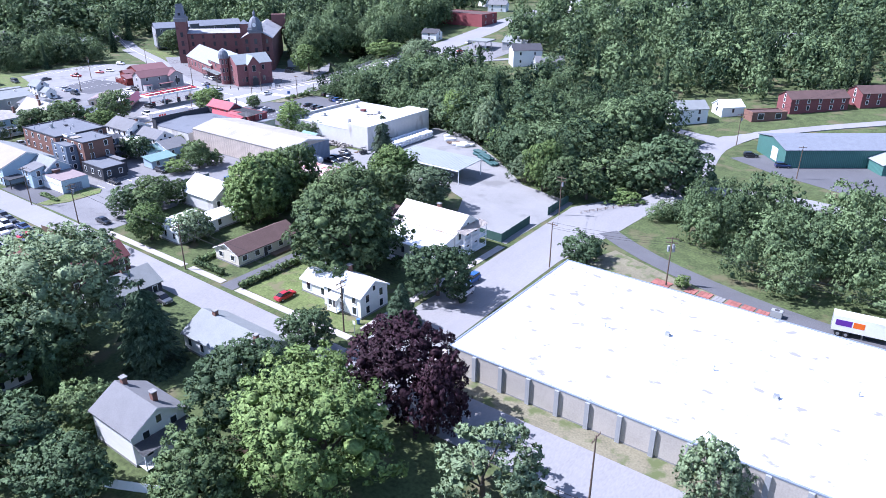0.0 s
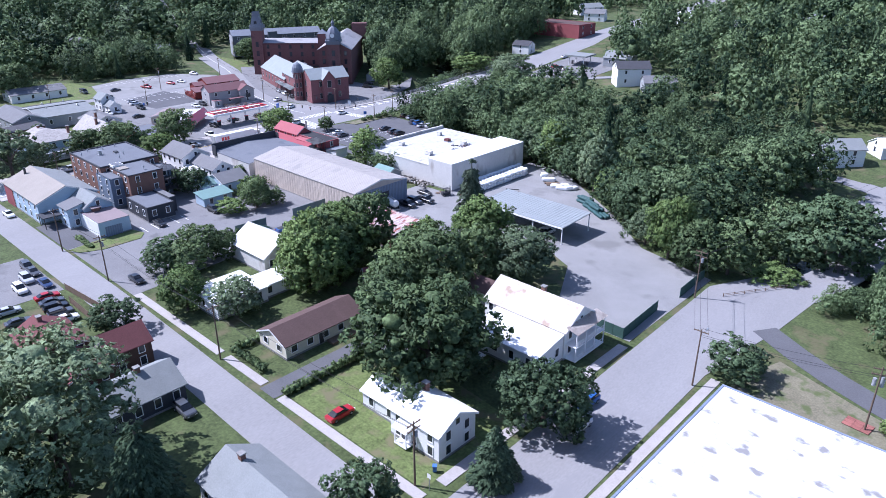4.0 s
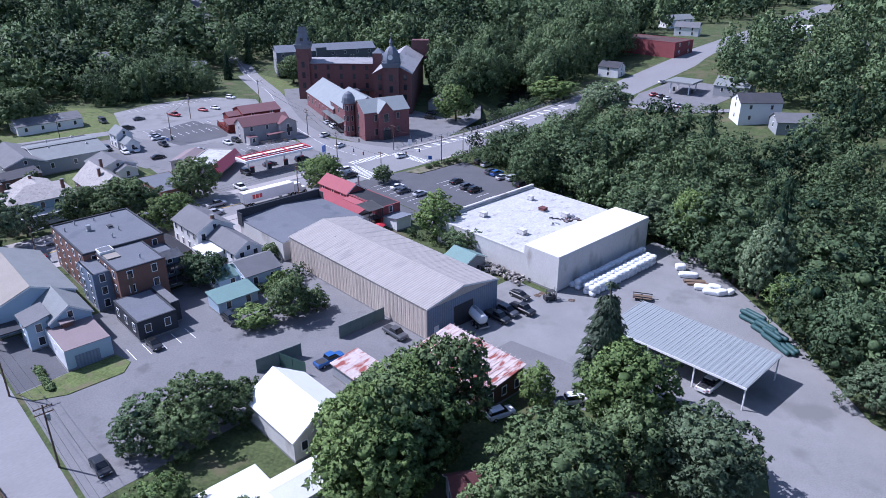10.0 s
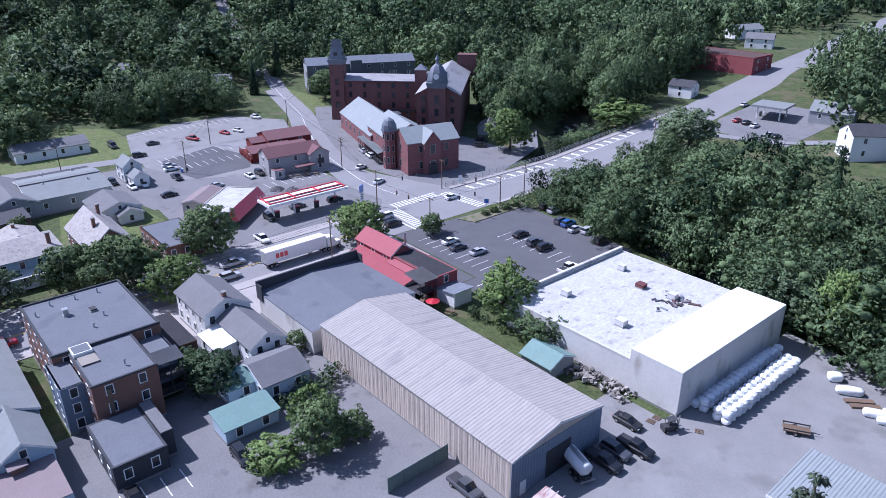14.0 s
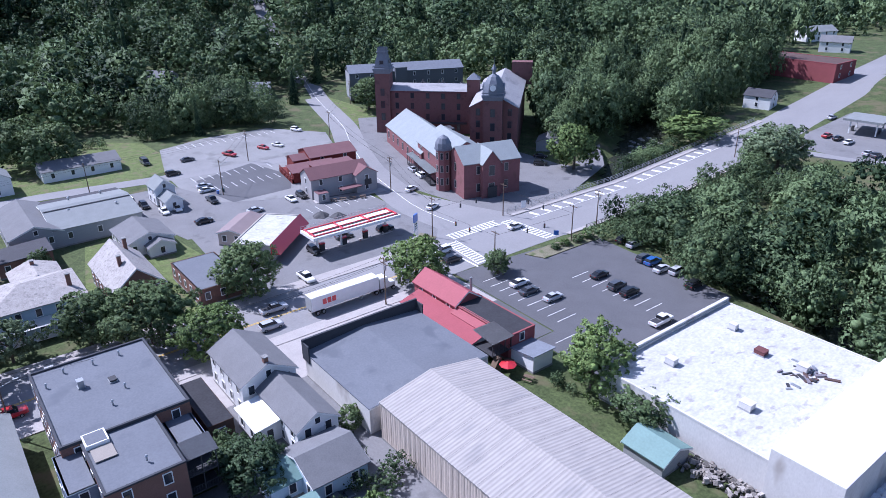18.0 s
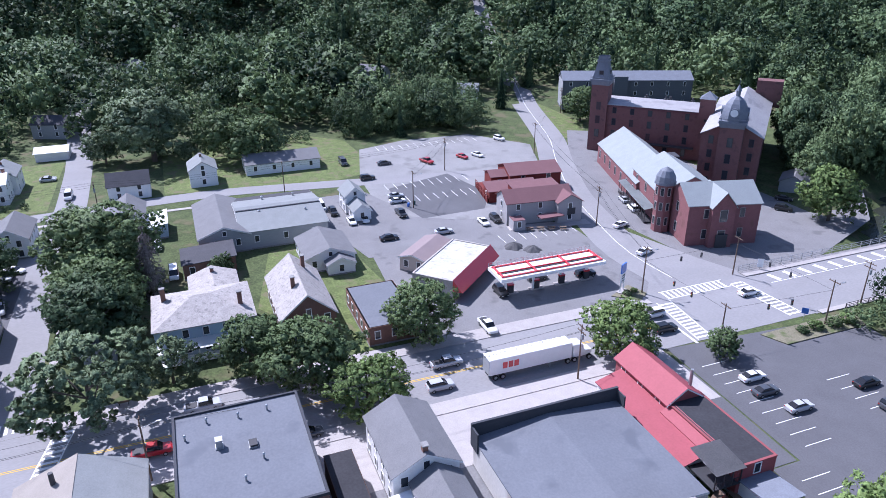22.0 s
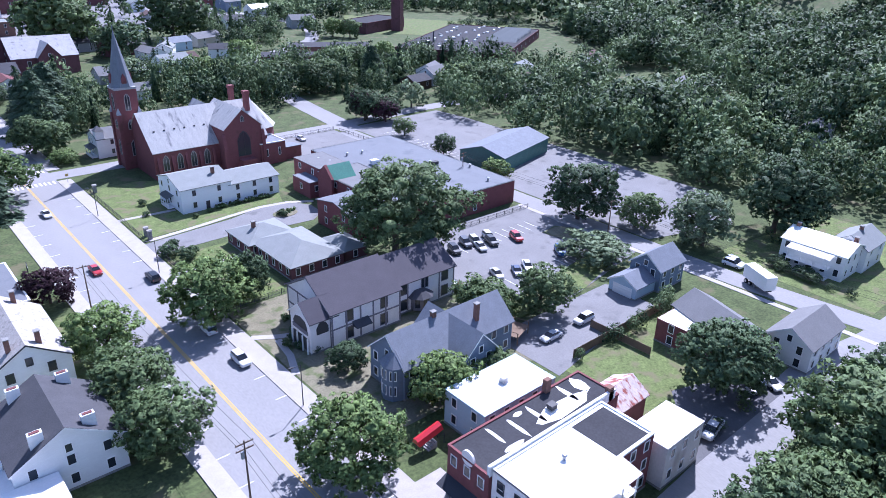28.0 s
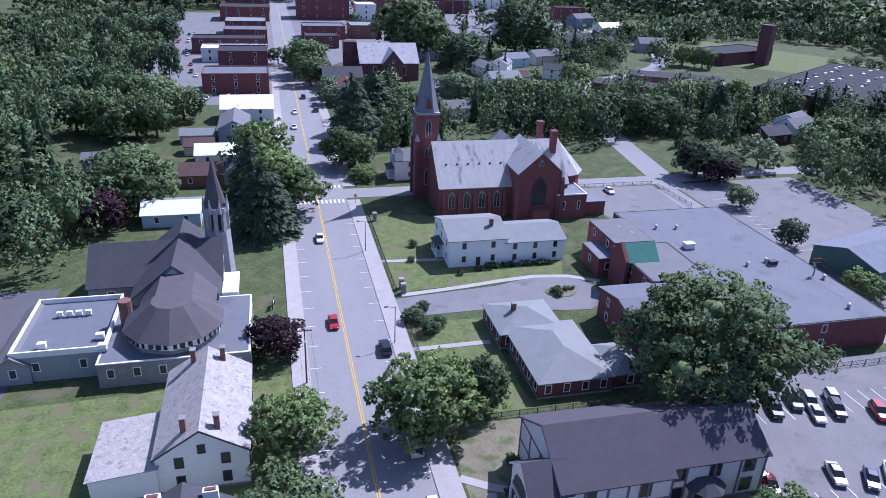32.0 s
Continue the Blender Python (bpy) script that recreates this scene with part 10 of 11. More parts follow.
vehicle("suv", "dark_grey", -116.8, 64.2, 0, "beside the charcoal house")
vehicle("suv", "black", -51.9, 236.8, 30, "by the green building")
vehicle("suv", "dark_blue", -40.8, 231.0, 30, "by the green building")
vehicle("sedan", "white", -248.7, -86.8, 90, "on the main street")
vehicle("sedan", "red", -248.3, -47.0, 90, "on the main street")
vehicle("suv", "black", -256.5, -36.6, 270, "on the main street")
vehicle("suv", "white", -256.6, -10.0, 270, "on the main street")
vehicle("suv", "white", -256.6, 3.0, 90, "on the main street")
vehicle("sedan", "white", -248.3, -213.4, 90, "on the main street")
vehicle("suv", "dark_grey", -256.7, -215.9, 270, "on the main street")
vehicle("sedan", "white", -221.9, -242.7, 90, "in the far town")
vehicle("sedan", "red", -227.8, -241.9, 90, "in the far town")
vehicle("sedan", "white", -212.9, -240.0, 90, "in the far town")
vehicle("sedan", "silver", -193.2, -433.8, 90, "in the far town")
vehicle("sedan", "white", -194.0, -364.8, 90, "in the far town")
vehicle("sedan", "red", -186.3, -396.6, 90, "in the far town")
vehicle("sedan", "red", -236.4, 331.7, 90, "beyond the bridge")
vehicle("sedan", "black", -232.5, 331.0, 90, "beyond the bridge")
vehicle("sedan", "white", -228.3, 329.3, 90, "beyond the bridge")
vehicle("sedan", "dark_grey", -217.0, 322.3, 90, "beyond the bridge")
vehicle("sedan", "silver", -219.5, 322.5, 90, "beyond the bridge")
vehicle("sedan", "silver", -244.6, 351.9, 90, "beyond the bridge")
vehicle("van", "dark_grey", -226.6, 286.4, 20, "beyond the bridge")
vehicle("suv", "black", -288.3, 250.2, 38, "at the mill")
vehicle("sedan", "black", -294.1, 256.1, 38, "at the mill")
vehicle("suv", "black", -408.2, 259.0, 30, "before the grey building")
vehicle("suv", "white", -404.5, 261.5, 30, "before the grey building")
vehicle("suv", "black", -401.0, 264.0, 30, "before the grey building")
vehicle("sedan", "dark_grey", -508.2, 265.5, 70, "on the hill road")

# -- trucks
semi = trailer("white box semitrailer with red lettering parked on the main street", -246.5, 152.0, 90)
for s in (-1,):
    # the store's name as three plain slanted red shapes
    for i in range(3):
        part("red_mark", box(-0.42, -0.03, 0, 0.42, 0.0, 1.15), RED_PAINT, semi, m=pose(-4.9 + i * 1.05, s * 1.28, 2.1, 0, 0, 0))


# ---- street furniture ----
def utility_pole(x, y, h=10.5, arms=1, turn=0, lamp=False):
    p = thing("utility_pole", pose(x, y, level(x, y), 0, 0, turn), "weathered wooden utility pole with crossarm", "utility pole", "poles along the streets")
    part("pole", add_tube(bmesh.new(), 0.16, 0.1, -0.3, h, 8), WOOD_POLE, p)
    for i in range(arms):
        bm = box(-1.2, -0.06, h - 0.5 - i * 0.9, 1.2, 0.06, h - 0.36 - i * 0.9)
        for u in (-1.1, -0.5, 0.5, 1.1):
            add_tube(bm, 0.05, 0.03, h - 0.36 - i * 0.9, h - 0.16 - i * 0.9, 6, x=u)
        part("crossarm", bm, WOOD_POLE, p)
    if lamp:
        part("lamp_arm", beam(bmesh.new(), (0, 0, h - 1.6), (0, 2.2, h - 1.0), 0.04), STEEL, p)
        part("lamp_head", box(-0.14, 2.0, h - 1.08, 0.14, 2.7, h - 0.94), STEEL, p)
    part("transformer", add_tube(bmesh.new(), 0.24, 0.24, h - 2.6, h - 1.6, 10, x=0.36), SIDING_GREY, p) if arms > 1 else None
    return p


POLES = [(-126.2, 75.7), (-170.2, 75.3), (-193.3, 74.6), (-80.3, 77.3)]
YARD_POLES = [(-63.8, 124), (-77, 153)]
MAIN_POLES = [(-242.3, -29), (-242.8, 33.7), (-241, 92), (-240.6, 158.3)]
BRIDGE_POLES = [(-239, 211), (-242.3, 224), (-247.8, 296)]
HILL_POLES = [(-262.5, 186.7), (-297.8, 198.2), (-361.4, 214), (-410, 252)]
BACK_POLES = [(-327, 159), (-355, 179), (-349, 128), (-349, 80), (-349, 10), (-347, -40)]
for group in (POLES, YARD_POLES, MAIN_POLES, BRIDGE_POLES, HILL_POLES, BACK_POLES):
    for i, (x, y) in enumerate(group):
        utility_pole(x, y, 10.5 if group is not BRIDGE_POLES else 9.5, 2 if i % 2 else 1, 0 if group is not POLES else 90, i % 2 == 0)
utility_pole(-262.5, 210.2, 9)


def wires(name, pts, heights=(10.1, 9.2), spread=(-1.0, 1.0)):
    root = thing(name, pose(0, 0, 0), "black overhead power lines sagging between poles", "power line")
    for (ax, ay), (bx, by) in zip(pts, pts[1:]):
        l = math.hypot(bx - ax, by - ay)
        nx, ny = -(by - ay) / l, (bx - ax) / l
        for hh in heights:
            for s in spread if hh == heights[0] else (0,):
                bm = bmesh.new()
                prev = None
                for i in range(9):
                    k = i / 8
                    x, y = ax + (bx - ax) * k, ay + (by - ay) * k
                    z = hh + level(x, y) - 4 * k * (1 - k) * min(1.2, l * 0.02)
                    ring = [bm.verts.new((x + nx * (s + 0.022 * math.cos(q)), y + ny * (s + 0.022 * math.cos(q)), z + 0.022 * math.sin(q))) for q in (0.8, 2.4, 3.9, 5.5)]
                    if prev:
                        for q in range(4):
                            bm.faces.new((prev[q], prev[(q + 1) % 4], ring[(q + 1) % 4], ring[q]))
                    prev = ring
                part("wire", bm, CABLE, root)


wires("power_line", sorted(POLES))
wires("power_line", YARD_POLES)
wires("power_line", MAIN_POLES)
wires("power_line", HILL_POLES)
wires("power_line", BACK_POLES)


def lamp_post(x, y, turn=0):
    p = thing("street_lamp", pose(x, y, 0.1, 0, 0, turn), "dark street lamp with a single arm", "street lamp", "lamps on the main street")
    part("post", add_tube(bmesh.new(), 0.1, 0.06, 0, 7.5, 8), TRIM_DARK, p)
    part("arm", beam(bmesh.new(), (0, 0, 7.3), (1.6, 0, 7.6), 0.04), TRIM_DARK, p)
    part("head", box(1.3, -0.14, 7.5, 2.0, 0.14, 7.65), TRIM_DARK, p)


for y in (-79, -38.7, 20):
    lamp_post(-258.6, y, 0)


def fence(name, label, a, b, h=1.8, bay=2.4, material=None, panel=True, rails=False):
    """A run of posts and panels between two plan points."""
    l = math.hypot(b[0] - a[0], b[1] - a[1])
    r = thing(name, pose(a[0], a[1], level(*a), 0, 0, math.degrees(math.atan2(b[1] - a[1], b[0] - a[0]))), label, "fence")
    n = max(1, round(l / bay))
    s = l / n
    pm = mesh_of("post", box(-0.05, -0.05, -0.2, 0.05, 0.05, h + 0.08), material)
    if panel:
        fm = mesh_of("panel", box(0.06, -0.02, 0.05, s - 0.06, 0.02, h), material)
    else:
        bm = bmesh.new()
        for zz in (0.3, h - 0.1):
            add_box(bm, 0.05, -0.025, zz, s - 0.05, 0.025, zz + 0.06)
        if rails:
            for k in range(int(s / 0.3)):
                add_box(bm, 0.1 + k * 0.3, -0.012, 0.1, 0.125 + k * 0.3, 0.012, h)
        fm = mesh_of("panel", bm, material)
    for i in range(n + 1):
        part("post", pm, None, r, m=pose(i * s, 0, 0))
        if i < n:
            part("panel", fm, None, r, m=pose(i * s, 0, 0))
    return r


fence("board_fence", "weathered board fence beside the side street lawn", (-172.6, 67.6), (-156, 69.2), 1.5, 2.2, WOOD_FENCE)
fence("screen_fence", "tall grey green screen fence in the yard", (-171.9, 123.6), (-172, 134.1), 2.6, material=FENCE_GREY)
fence("screen_fence", "tall grey green screen fence by the barn", (-172.2, 107), (-171.6, 115.3), 2.6, material=FENCE_GREY)
fence("screen_fence", "tall grey green screen fence along the barn", (-171.5, 111), (-166, 112.6), 2.6, material=FENCE_GREEN)
fence("screen_fence", "dark green screen fence at the yard corner", (-79.4, 129), (-80, 143), 2.2, material=FENCE_GREEN)
fence("screen_fence", "dark green screen fence behind the long house", (-86, 129.2), (-79.4, 129), 2.2, material=FENCE_GREEN)
fence("screen_fence", "dark green screen fence at the yard gate", (-79.2, 151), (-79.6, 163), 2.2, material=FENCE_GREEN)
def slope_rail(label, a, b, h, material, bay=3.0):
    """A railing that climbs with the road."""
    r = thing("bridge_rail", pose(0, 0, 0), label, "railing")
    n = round(math.hypot(b[0] - a[0], b[1] - a[1]) / bay)
    pts = [Vector((a[0] + (b[0] - a[0]) * i / n, a[1] + (b[1] - a[1]) * i / n, 0)) for i in range(n + 1)]
    for p in pts:
        p.z = level(-252, p.y) + 0.1
    for p, q in zip(pts, pts[1:]):
        part("post", box(p.x - 0.07, p.y - 0.07, p.z - 0.1, p.x + 0.07, p.y + 0.07, p.z + h), material, r)
        bm = bmesh.new()
        for k in (0.35, 0.65, 1.0):
            beam(bm, p + Vector((0, 0, h * k)), q + Vector((0, 0, h * k)), 0.06, 5)
        part("rail", bm, material, r)


slope_rail("pale steel railing on the bridge", (-262.9, 212), (-262.9, 333), 1.4, STEEL)
slope_rail("dark steel railing on the bridge", (-242.2, 220), (-242.6, 296), 1.1, TRIM_DARK)
fence("iron_fence", "black iron railing beside the main street", (-262.2, -100), (-262.2, -58), 1.2, 3, TRIM_DARK, False, True)
fence("iron_fence", "black iron railing beside the convent lawn", (-262.2, -45), (-262.2, -15), 1.2, 3, TRIM_DARK, False, True)
fence("iron_fence", "black iron railing between lawns", (-262.2, -14.5), (-298, -14.5), 1.2, 3, TRIM_DARK, False, True)
fence("iron_fence", "black iron railing at the school", (-326, -17), (-350, -17), 1.2, 3, TRIM_DARK, False, True)
fence("iron_fence", "black iron railing of the church car park", (-326, -114.6), (-351.4, -114.6), 1.2, 3, TRIM_DARK, False, True)
fence("iron_fence", "black iron railing beside the church car park entrance", (-352.2, -112), (-353.2, -95), 1.2, 3, TRIM_DARK, False, True)
fence("board_fence", "brown board fence between gardens", (-302, 38), (-330, 38), 1.8, material=WOOD_FENCE)
fence("board_fence", "brown board fence behind the grey house", (-74, 43), (-66, 45), 1.8, material=WOOD_FENCE)
fence("board_fence", "white board fence before the grey house", (-78, 30), (-68, 35), 1.6, material=TRIM_WHITE)
fence("board_fence", "brown board fence of the side lot", (-150, 66), (-166, 66), 1.6, material=WOOD_FENCE)
fence("rail_fence", "pale wooden rail fence by the road", (-32, 64), (-22, 65), 1.1, material=WOOD_FENCE, panel=False)


def hedge(label, x0, y0, x1, y1, h):
    """A clipped hedge: a box of leaf clumps."""
    rng = np.random.default_rng(int(abs(x0) * 10))
    n = int(((x1 - x0) + (y1 - y0)) * 90)
    lobes = []
    k = max(2, int(max(x1 - x0, y1 - y0) / 0.9))
    for i in range(k):
        f = (i + 0.5) / k
        lobes.append(((x0 + (x1 - x0) * (f if x1 - x0 > y1 - y0 else 0.5), y0 + (y1 - y0) * (f if y1 - y0 > x1 - x0 else 0.5), h * 0.5), (0.75, 0.75, h * 0.55)))
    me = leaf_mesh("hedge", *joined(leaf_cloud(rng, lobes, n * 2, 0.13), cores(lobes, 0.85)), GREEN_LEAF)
    tagged(new("hedge", me), label, "hedge")


hedge("clipped green hedge beside the drive", -110, 77, -108.6, 93, 1.4)
hedge("clipped green hedge along the front garden", -127, 78, -117, 79.4, 1.3)
hedge("clipped green hedge beside the ranch house", -127.4, 79, -126, 87, 1.3)
hedge("overgrown green verge by the lot", -199, 79, -190, 81, 0.8)


# -- yard stock
def sack_mesh(seed):
    bm = bmesh.new()
    bmesh.ops.create_icosphere(bm, subdivisions=2, radius=1)
    for v in bm.verts:
        c = v.co
        k = max(abs(c.x), abs(c.y), abs(c.z))
        c /= k ** 0.6
        c *= 1 + 0.06 * noise.noise(c * 2 + Vector((seed, 0, 0)))
        v.co = Vector((c.x * 0.72, c.y * 0.72, 0.6 + c.z * 0.6))
    return mesh_of("wrapped_sack", bm, PLASTIC_WHITE)


SACKS = [sack_mesh(s) for s in range(3)]
for row, (x, n, top) in enumerate(((-150.4, 16, 2), (-151.9, 16, 2), (-154.4, 17, 2), (-155.8, 17, 1))):
    for i in range(n):
        for lv in range(top):
            b = new("wrapped_sack", SACKS[(i + lv + row) % 3])
            b.matrix_basis = pose(x + 0.08 * math.sin(i * 5 + row), 171.2 + i * 1.5 + 0.4 * (row > 1), lv * 1.16, 0, 0, (i * 37 + row * 50) % 360)
            tagged(b, "white plastic wrapped bulk sack stacked in the yard", "sack", "wrapped sacks beside the warehouse")

# -- yard stock and machines
def lump_mesh(name, lx, ly, lz, material, seed, grain=0.08):
    """A soft rounded bale or sack."""
    bm = bmesh.new()
    bmesh.ops.create_icosphere(bm, subdivisions=3, radius=1)
    for v in bm.verts:
        c = v.co / max(abs(v.co.x), abs(v.co.y), abs(v.co.z)) ** 0.7
        c *= 1 + grain * noise.noise(c * 1.8 + Vector((seed, 0, 0)))
        v.co = Vector((c.x * lx / 2, c.y * ly / 2, max(0, lz / 2 + c.z * lz / 2)))
    for f in bm.faces:
        f.smooth = True
    return mesh_of(name, bm, material)


for x, y, lx, ly, lz, turn in ((-144.6, 195.6, 2.3, 1.8, 1.4, 40), (-141.4, 193.4, 4.2, 1.6, 1.2, 35), (-136.4, 190.2, 3.6, 1.6, 1.1, 30), (-134.2, 189.6, 3.4, 1.5, 1.0, 25), (-132.6, 190.8, 2.6, 1.5, 1.2, 60), (-134.6, 191.8, 2.8, 1.4, 1.3, 20), (-131.6, 192.4, 2.2, 1.4, 1.0, 80)):
    b = new("wrapped_bale", lump_mesh("wrapped_bale", lx, ly, lz, PLASTIC_WHITE, x))
    b.matrix_basis = pose(x, y, 0.04, 0, 0, turn)
    tagged(b, "white plastic wrapped long bale at the wood's edge", "bale", "wrapped bales by the trees")
for x, y, turn in ((-139.4, 192.2, 42), (-138.2, 191.5, 42)):
    b = new("timber_plank", mesh_of("timber_plank", box(-2.2, -0.5, 0, 2.2, 0.5, 0.35), WOOD_FENCE))
    b.matrix_basis = pose(x, y, 0.04, 0, 0, turn)
    tagged(b, "pale wooden plank lying in the yard", "plank")


def roll_mesh():
    bm = bmesh.new()
    rings = ((-2.3, 0.1), (-2.2, 0.36), (-1.9, 0.46), (-0.7, 0.48), (0.0, 0.44), (0.7, 0.48), (1.9, 0.46), (2.2, 0.36), (2.3, 0.1))
    loops = [[bm.verts.new((x, r * math.cos(k * math.tau / 10), 0.46 + r * math.sin(k * math.tau / 10))) for k in range(10)] for x, r in rings]
    for p, q in zip(loops, loops[1:]):
        for k in range(10):
            bm.faces.new((p[k], p[(k + 1) % 10], q[(k + 1) % 10], q[k])).smooth = True
    bm.faces.new(loops[0][::-1])
    bm.faces.new(loops[-1])
    bmesh.ops.recalc_face_normals(bm, faces=bm.faces)
    return mesh_of("plastic_roll", bm, ROLL_TEAL)


ROLL = roll_mesh()
for cx, cy, turn in ((-123.4, 185.0, -14), (-119.8, 182.6, -20), (-117.4, 181.0, -24), (-114.6, 179.2, -30)):
    for k, (dx, dz) in enumerate(((-1.0, 0), (0, 0), (1.0, 0), (-0.5, 0.84), (0.5, 0.84))):
        if k > 2 and cx > -116:
            continue
        b = new("plastic_roll", ROLL)
        b.matrix_basis = pose(cx, cy, 0.04, 0, 0, turn) @ pose(0.2 * math.sin(k * 3 + cx), dx, dz)
        tagged(b, "dark teal plastic wrapped roll stacked by the trees", "roll", "teal rolls by the yard edge")
fk = thing("forklift", pose(-155, 163.6, 0.04, 0, 0, 70), "dark forklift standing beside the warehouse wall", "forklift")
part("body", add_prism(bmesh.new(), [(-0.55, 0.3), (0.55, 0.3), (0.55, 1.1), (-0.55, 1.1)], -1.2, 0.8), METAL_DARK, fk)
part("counterweight", box(-1.6, -0.55, 0.35, -1.2, 0.55, 1.25), METAL_DARK, fk)
part("seat", box(-0.6, -0.25, 1.1, -0.1, 0.25, 1.5), TRIM_DARK, fk)
part("overhead_guard", box(-0.9, -0.55, 2.05, 0.6, 0.55, 2.12), METAL_DARK, fk)
for sx in (-0.85, 0.55):
    for sy in (-0.5, 0.5):
        part("guard_post", box(sx - 0.04, sy - 0.04, 1.1, sx + 0.04, sy + 0.04, 2.05), METAL_DARK, fk)
for sy in (-0.4, 0.4):
    part("mast_rail", box(0.85, sy - 0.07, 0.1, 1.0, sy + 0.07, 2.6), STEEL, fk)
    part("fork", box(1.0, sy - 0.06, 0.08, 2.1, sy + 0.06, 0.14), STEEL, fk)
for sx in (-1.1, 0.6):
    for sy in (-0.56, 0.56):
        part("wheel", TEMPLATE["wheel"], None, fk, m=pose(sx, sy, 0.3) @ Matrix.Diagonal((0.88, 1, 0.88, 1)))


def pallet(x, y, turn, load=None):
    p = thing("pallet", pose(x, y, 0.04, 0, 0, turn), "wooden pallet standing in the yard", "pallet")
    for k in range(5):
        part("top_board", box(-0.6, -0.5 + k * 0.22, 0.1, 0.6, -0.38 + k * 0.22, 0.13), WOOD_FENCE, p)
    for k in (-0.5, 0, 0.5):
        part("bearer", box(k - 0.05, -0.5, 0, k + 0.05, 0.5, 0.1), WOOD_FENCE, p)


for x, y, turn in ((-158.1, 163.0, 10), (-158.0, 164.4, 4), (-152, 166.4, 30)):
    pallet(x, y, turn)
rng = np.random.default_rng(8)
bm = bmesh.new()
for i in range(170):
    x, y = rng.uniform(-177, -163.5), rng.uniform(163.2, 167)
    s = rng.uniform(0.08, 0.42, 3)
    q = box(-s[0], -s[1], 0, s[0], s[1], s[2] * 1.6)
    q.transform(pose(x, y, rng.uniform(0, 0.7), rng.uniform(-25, 25), rng.uniform(-25, 25), rng.uniform(0, 180)))
    me = bpy.data.meshes.new("piece")
    q.to_mesh(me)
    bm.from_mesh(me)
    bpy.data.meshes.remove(me)
    q.free()
SCRAP = surface("mixed_scrap", (0.25, 0.23, 0.21), 0.8, 0.5, 1.5, 6.0, 0.3, island=1.2)
tagged(new("scrap_heap", mesh_of("scrap_heap", bm, SCRAP)), "low heap of mixed scrap and boxes beside the white wall", "scrap heap", kind="stuff")
tk = thing("tank_truck", pose(-159.5, 146.2, 0.04, 0, 0, -18), "white tank truck backed into the shed doorway", "truck")
bm = bmesh.new()
rings = ((-3.6, 0.6), (-3.4, 1.0), (0, 1.05), (3.2, 1.0), (3.5, 0.6))
loops = [[bm.verts.new((x, r * 1.1 * math.cos(k * math.tau / 16), 1.95 + r * math.sin(k * math.tau / 16))) for k in range(16)] for x, r in rings]
for p, q in zip(loops, loops[1:]):
    for k in range(16):
        bm.faces.new((p[k], p[(k + 1) % 16], q[(k + 1) % 16], q[k])).smooth = True
bm.faces.new(loops[0][::-1])
bm.faces.new(loops[-1])
bmesh.ops.recalc_face_normals(bm, faces=bm.faces)
part("tank", bm, TRIM_WHITE, tk)
part("chassis", box(-3.5, -0.5, 0.65, 3.9, 0.5, 0.95), METAL_DARK, tk)
part("walkway", box(-3.2, -0.3, 3.0, 3.0, 0.3, 3.08), STEEL, tk)
for sx in (-1.6, 0.4):
    part("manhole", add_tube(bmesh.new(), 0.3, 0.3, 3.05, 3.25, 10, x=sx), STEEL, tk)
part("bumper", box(3.85, -1.1, 0.5, 4.0, 1.1, 0.75), STEEL, tk)
for sx in (1.4, 2.7):
    for sy in (-1, 1):
        part("wheel", TEMPLATE["wheel"], None, tk, m=pose(sx, sy, 0.48) @ Matrix.Diagonal((1.4, 1.6, 1.4, 1)))
tr = thing("flat_trailer", pose(-142.5, 177.2, 0.04, 0, 0, 30), "small dark flat trailer with stake sides", "trailer")
part("deck", box(-1.9, -0.9, 0.55, 1.9, 0.9, 0.65), WOOD_FENCE, tr)
for sy in (-0.9, 0.9):
    part("side_rail", box(-1.9, sy - 0.03, 0.9, 1.9, sy + 0.03, 1.1), METAL_DARK, tr)
    part("wheel", TEMPLATE["wheel"], None, tr, m=pose(-0.2, sy * 1.15, 0.34))
    for sx in (-1.8, 0, 1.8):
        part("stake", box(sx - 0.04, sy - 0.04, 0.55, sx + 0.04, sy + 0.04, 1.1), METAL_DARK, tr)
part("drawbar", beam(bmesh.new(), (1.9, 0, 0.5), (3.2, 0, 0.45), 0.06), METAL_DARK, tr)

# -- behind the warehouse
bt = trailer("white box trailer with purple and orange shapes behind the warehouse", -5.2, 131.6, 8, 9, False)
for x0, x1, mat in ((-4.0, -1.4, PURPLE_PAINT), (-1.2, 0.6, ORANGE_PAINT)):
    for s in (-1, 1):
        part("painted_mark", box(x0, s * 1.29 - 0.012, 2.2, x1, s * 1.29 + 0.012, 3.3), mat, bt)
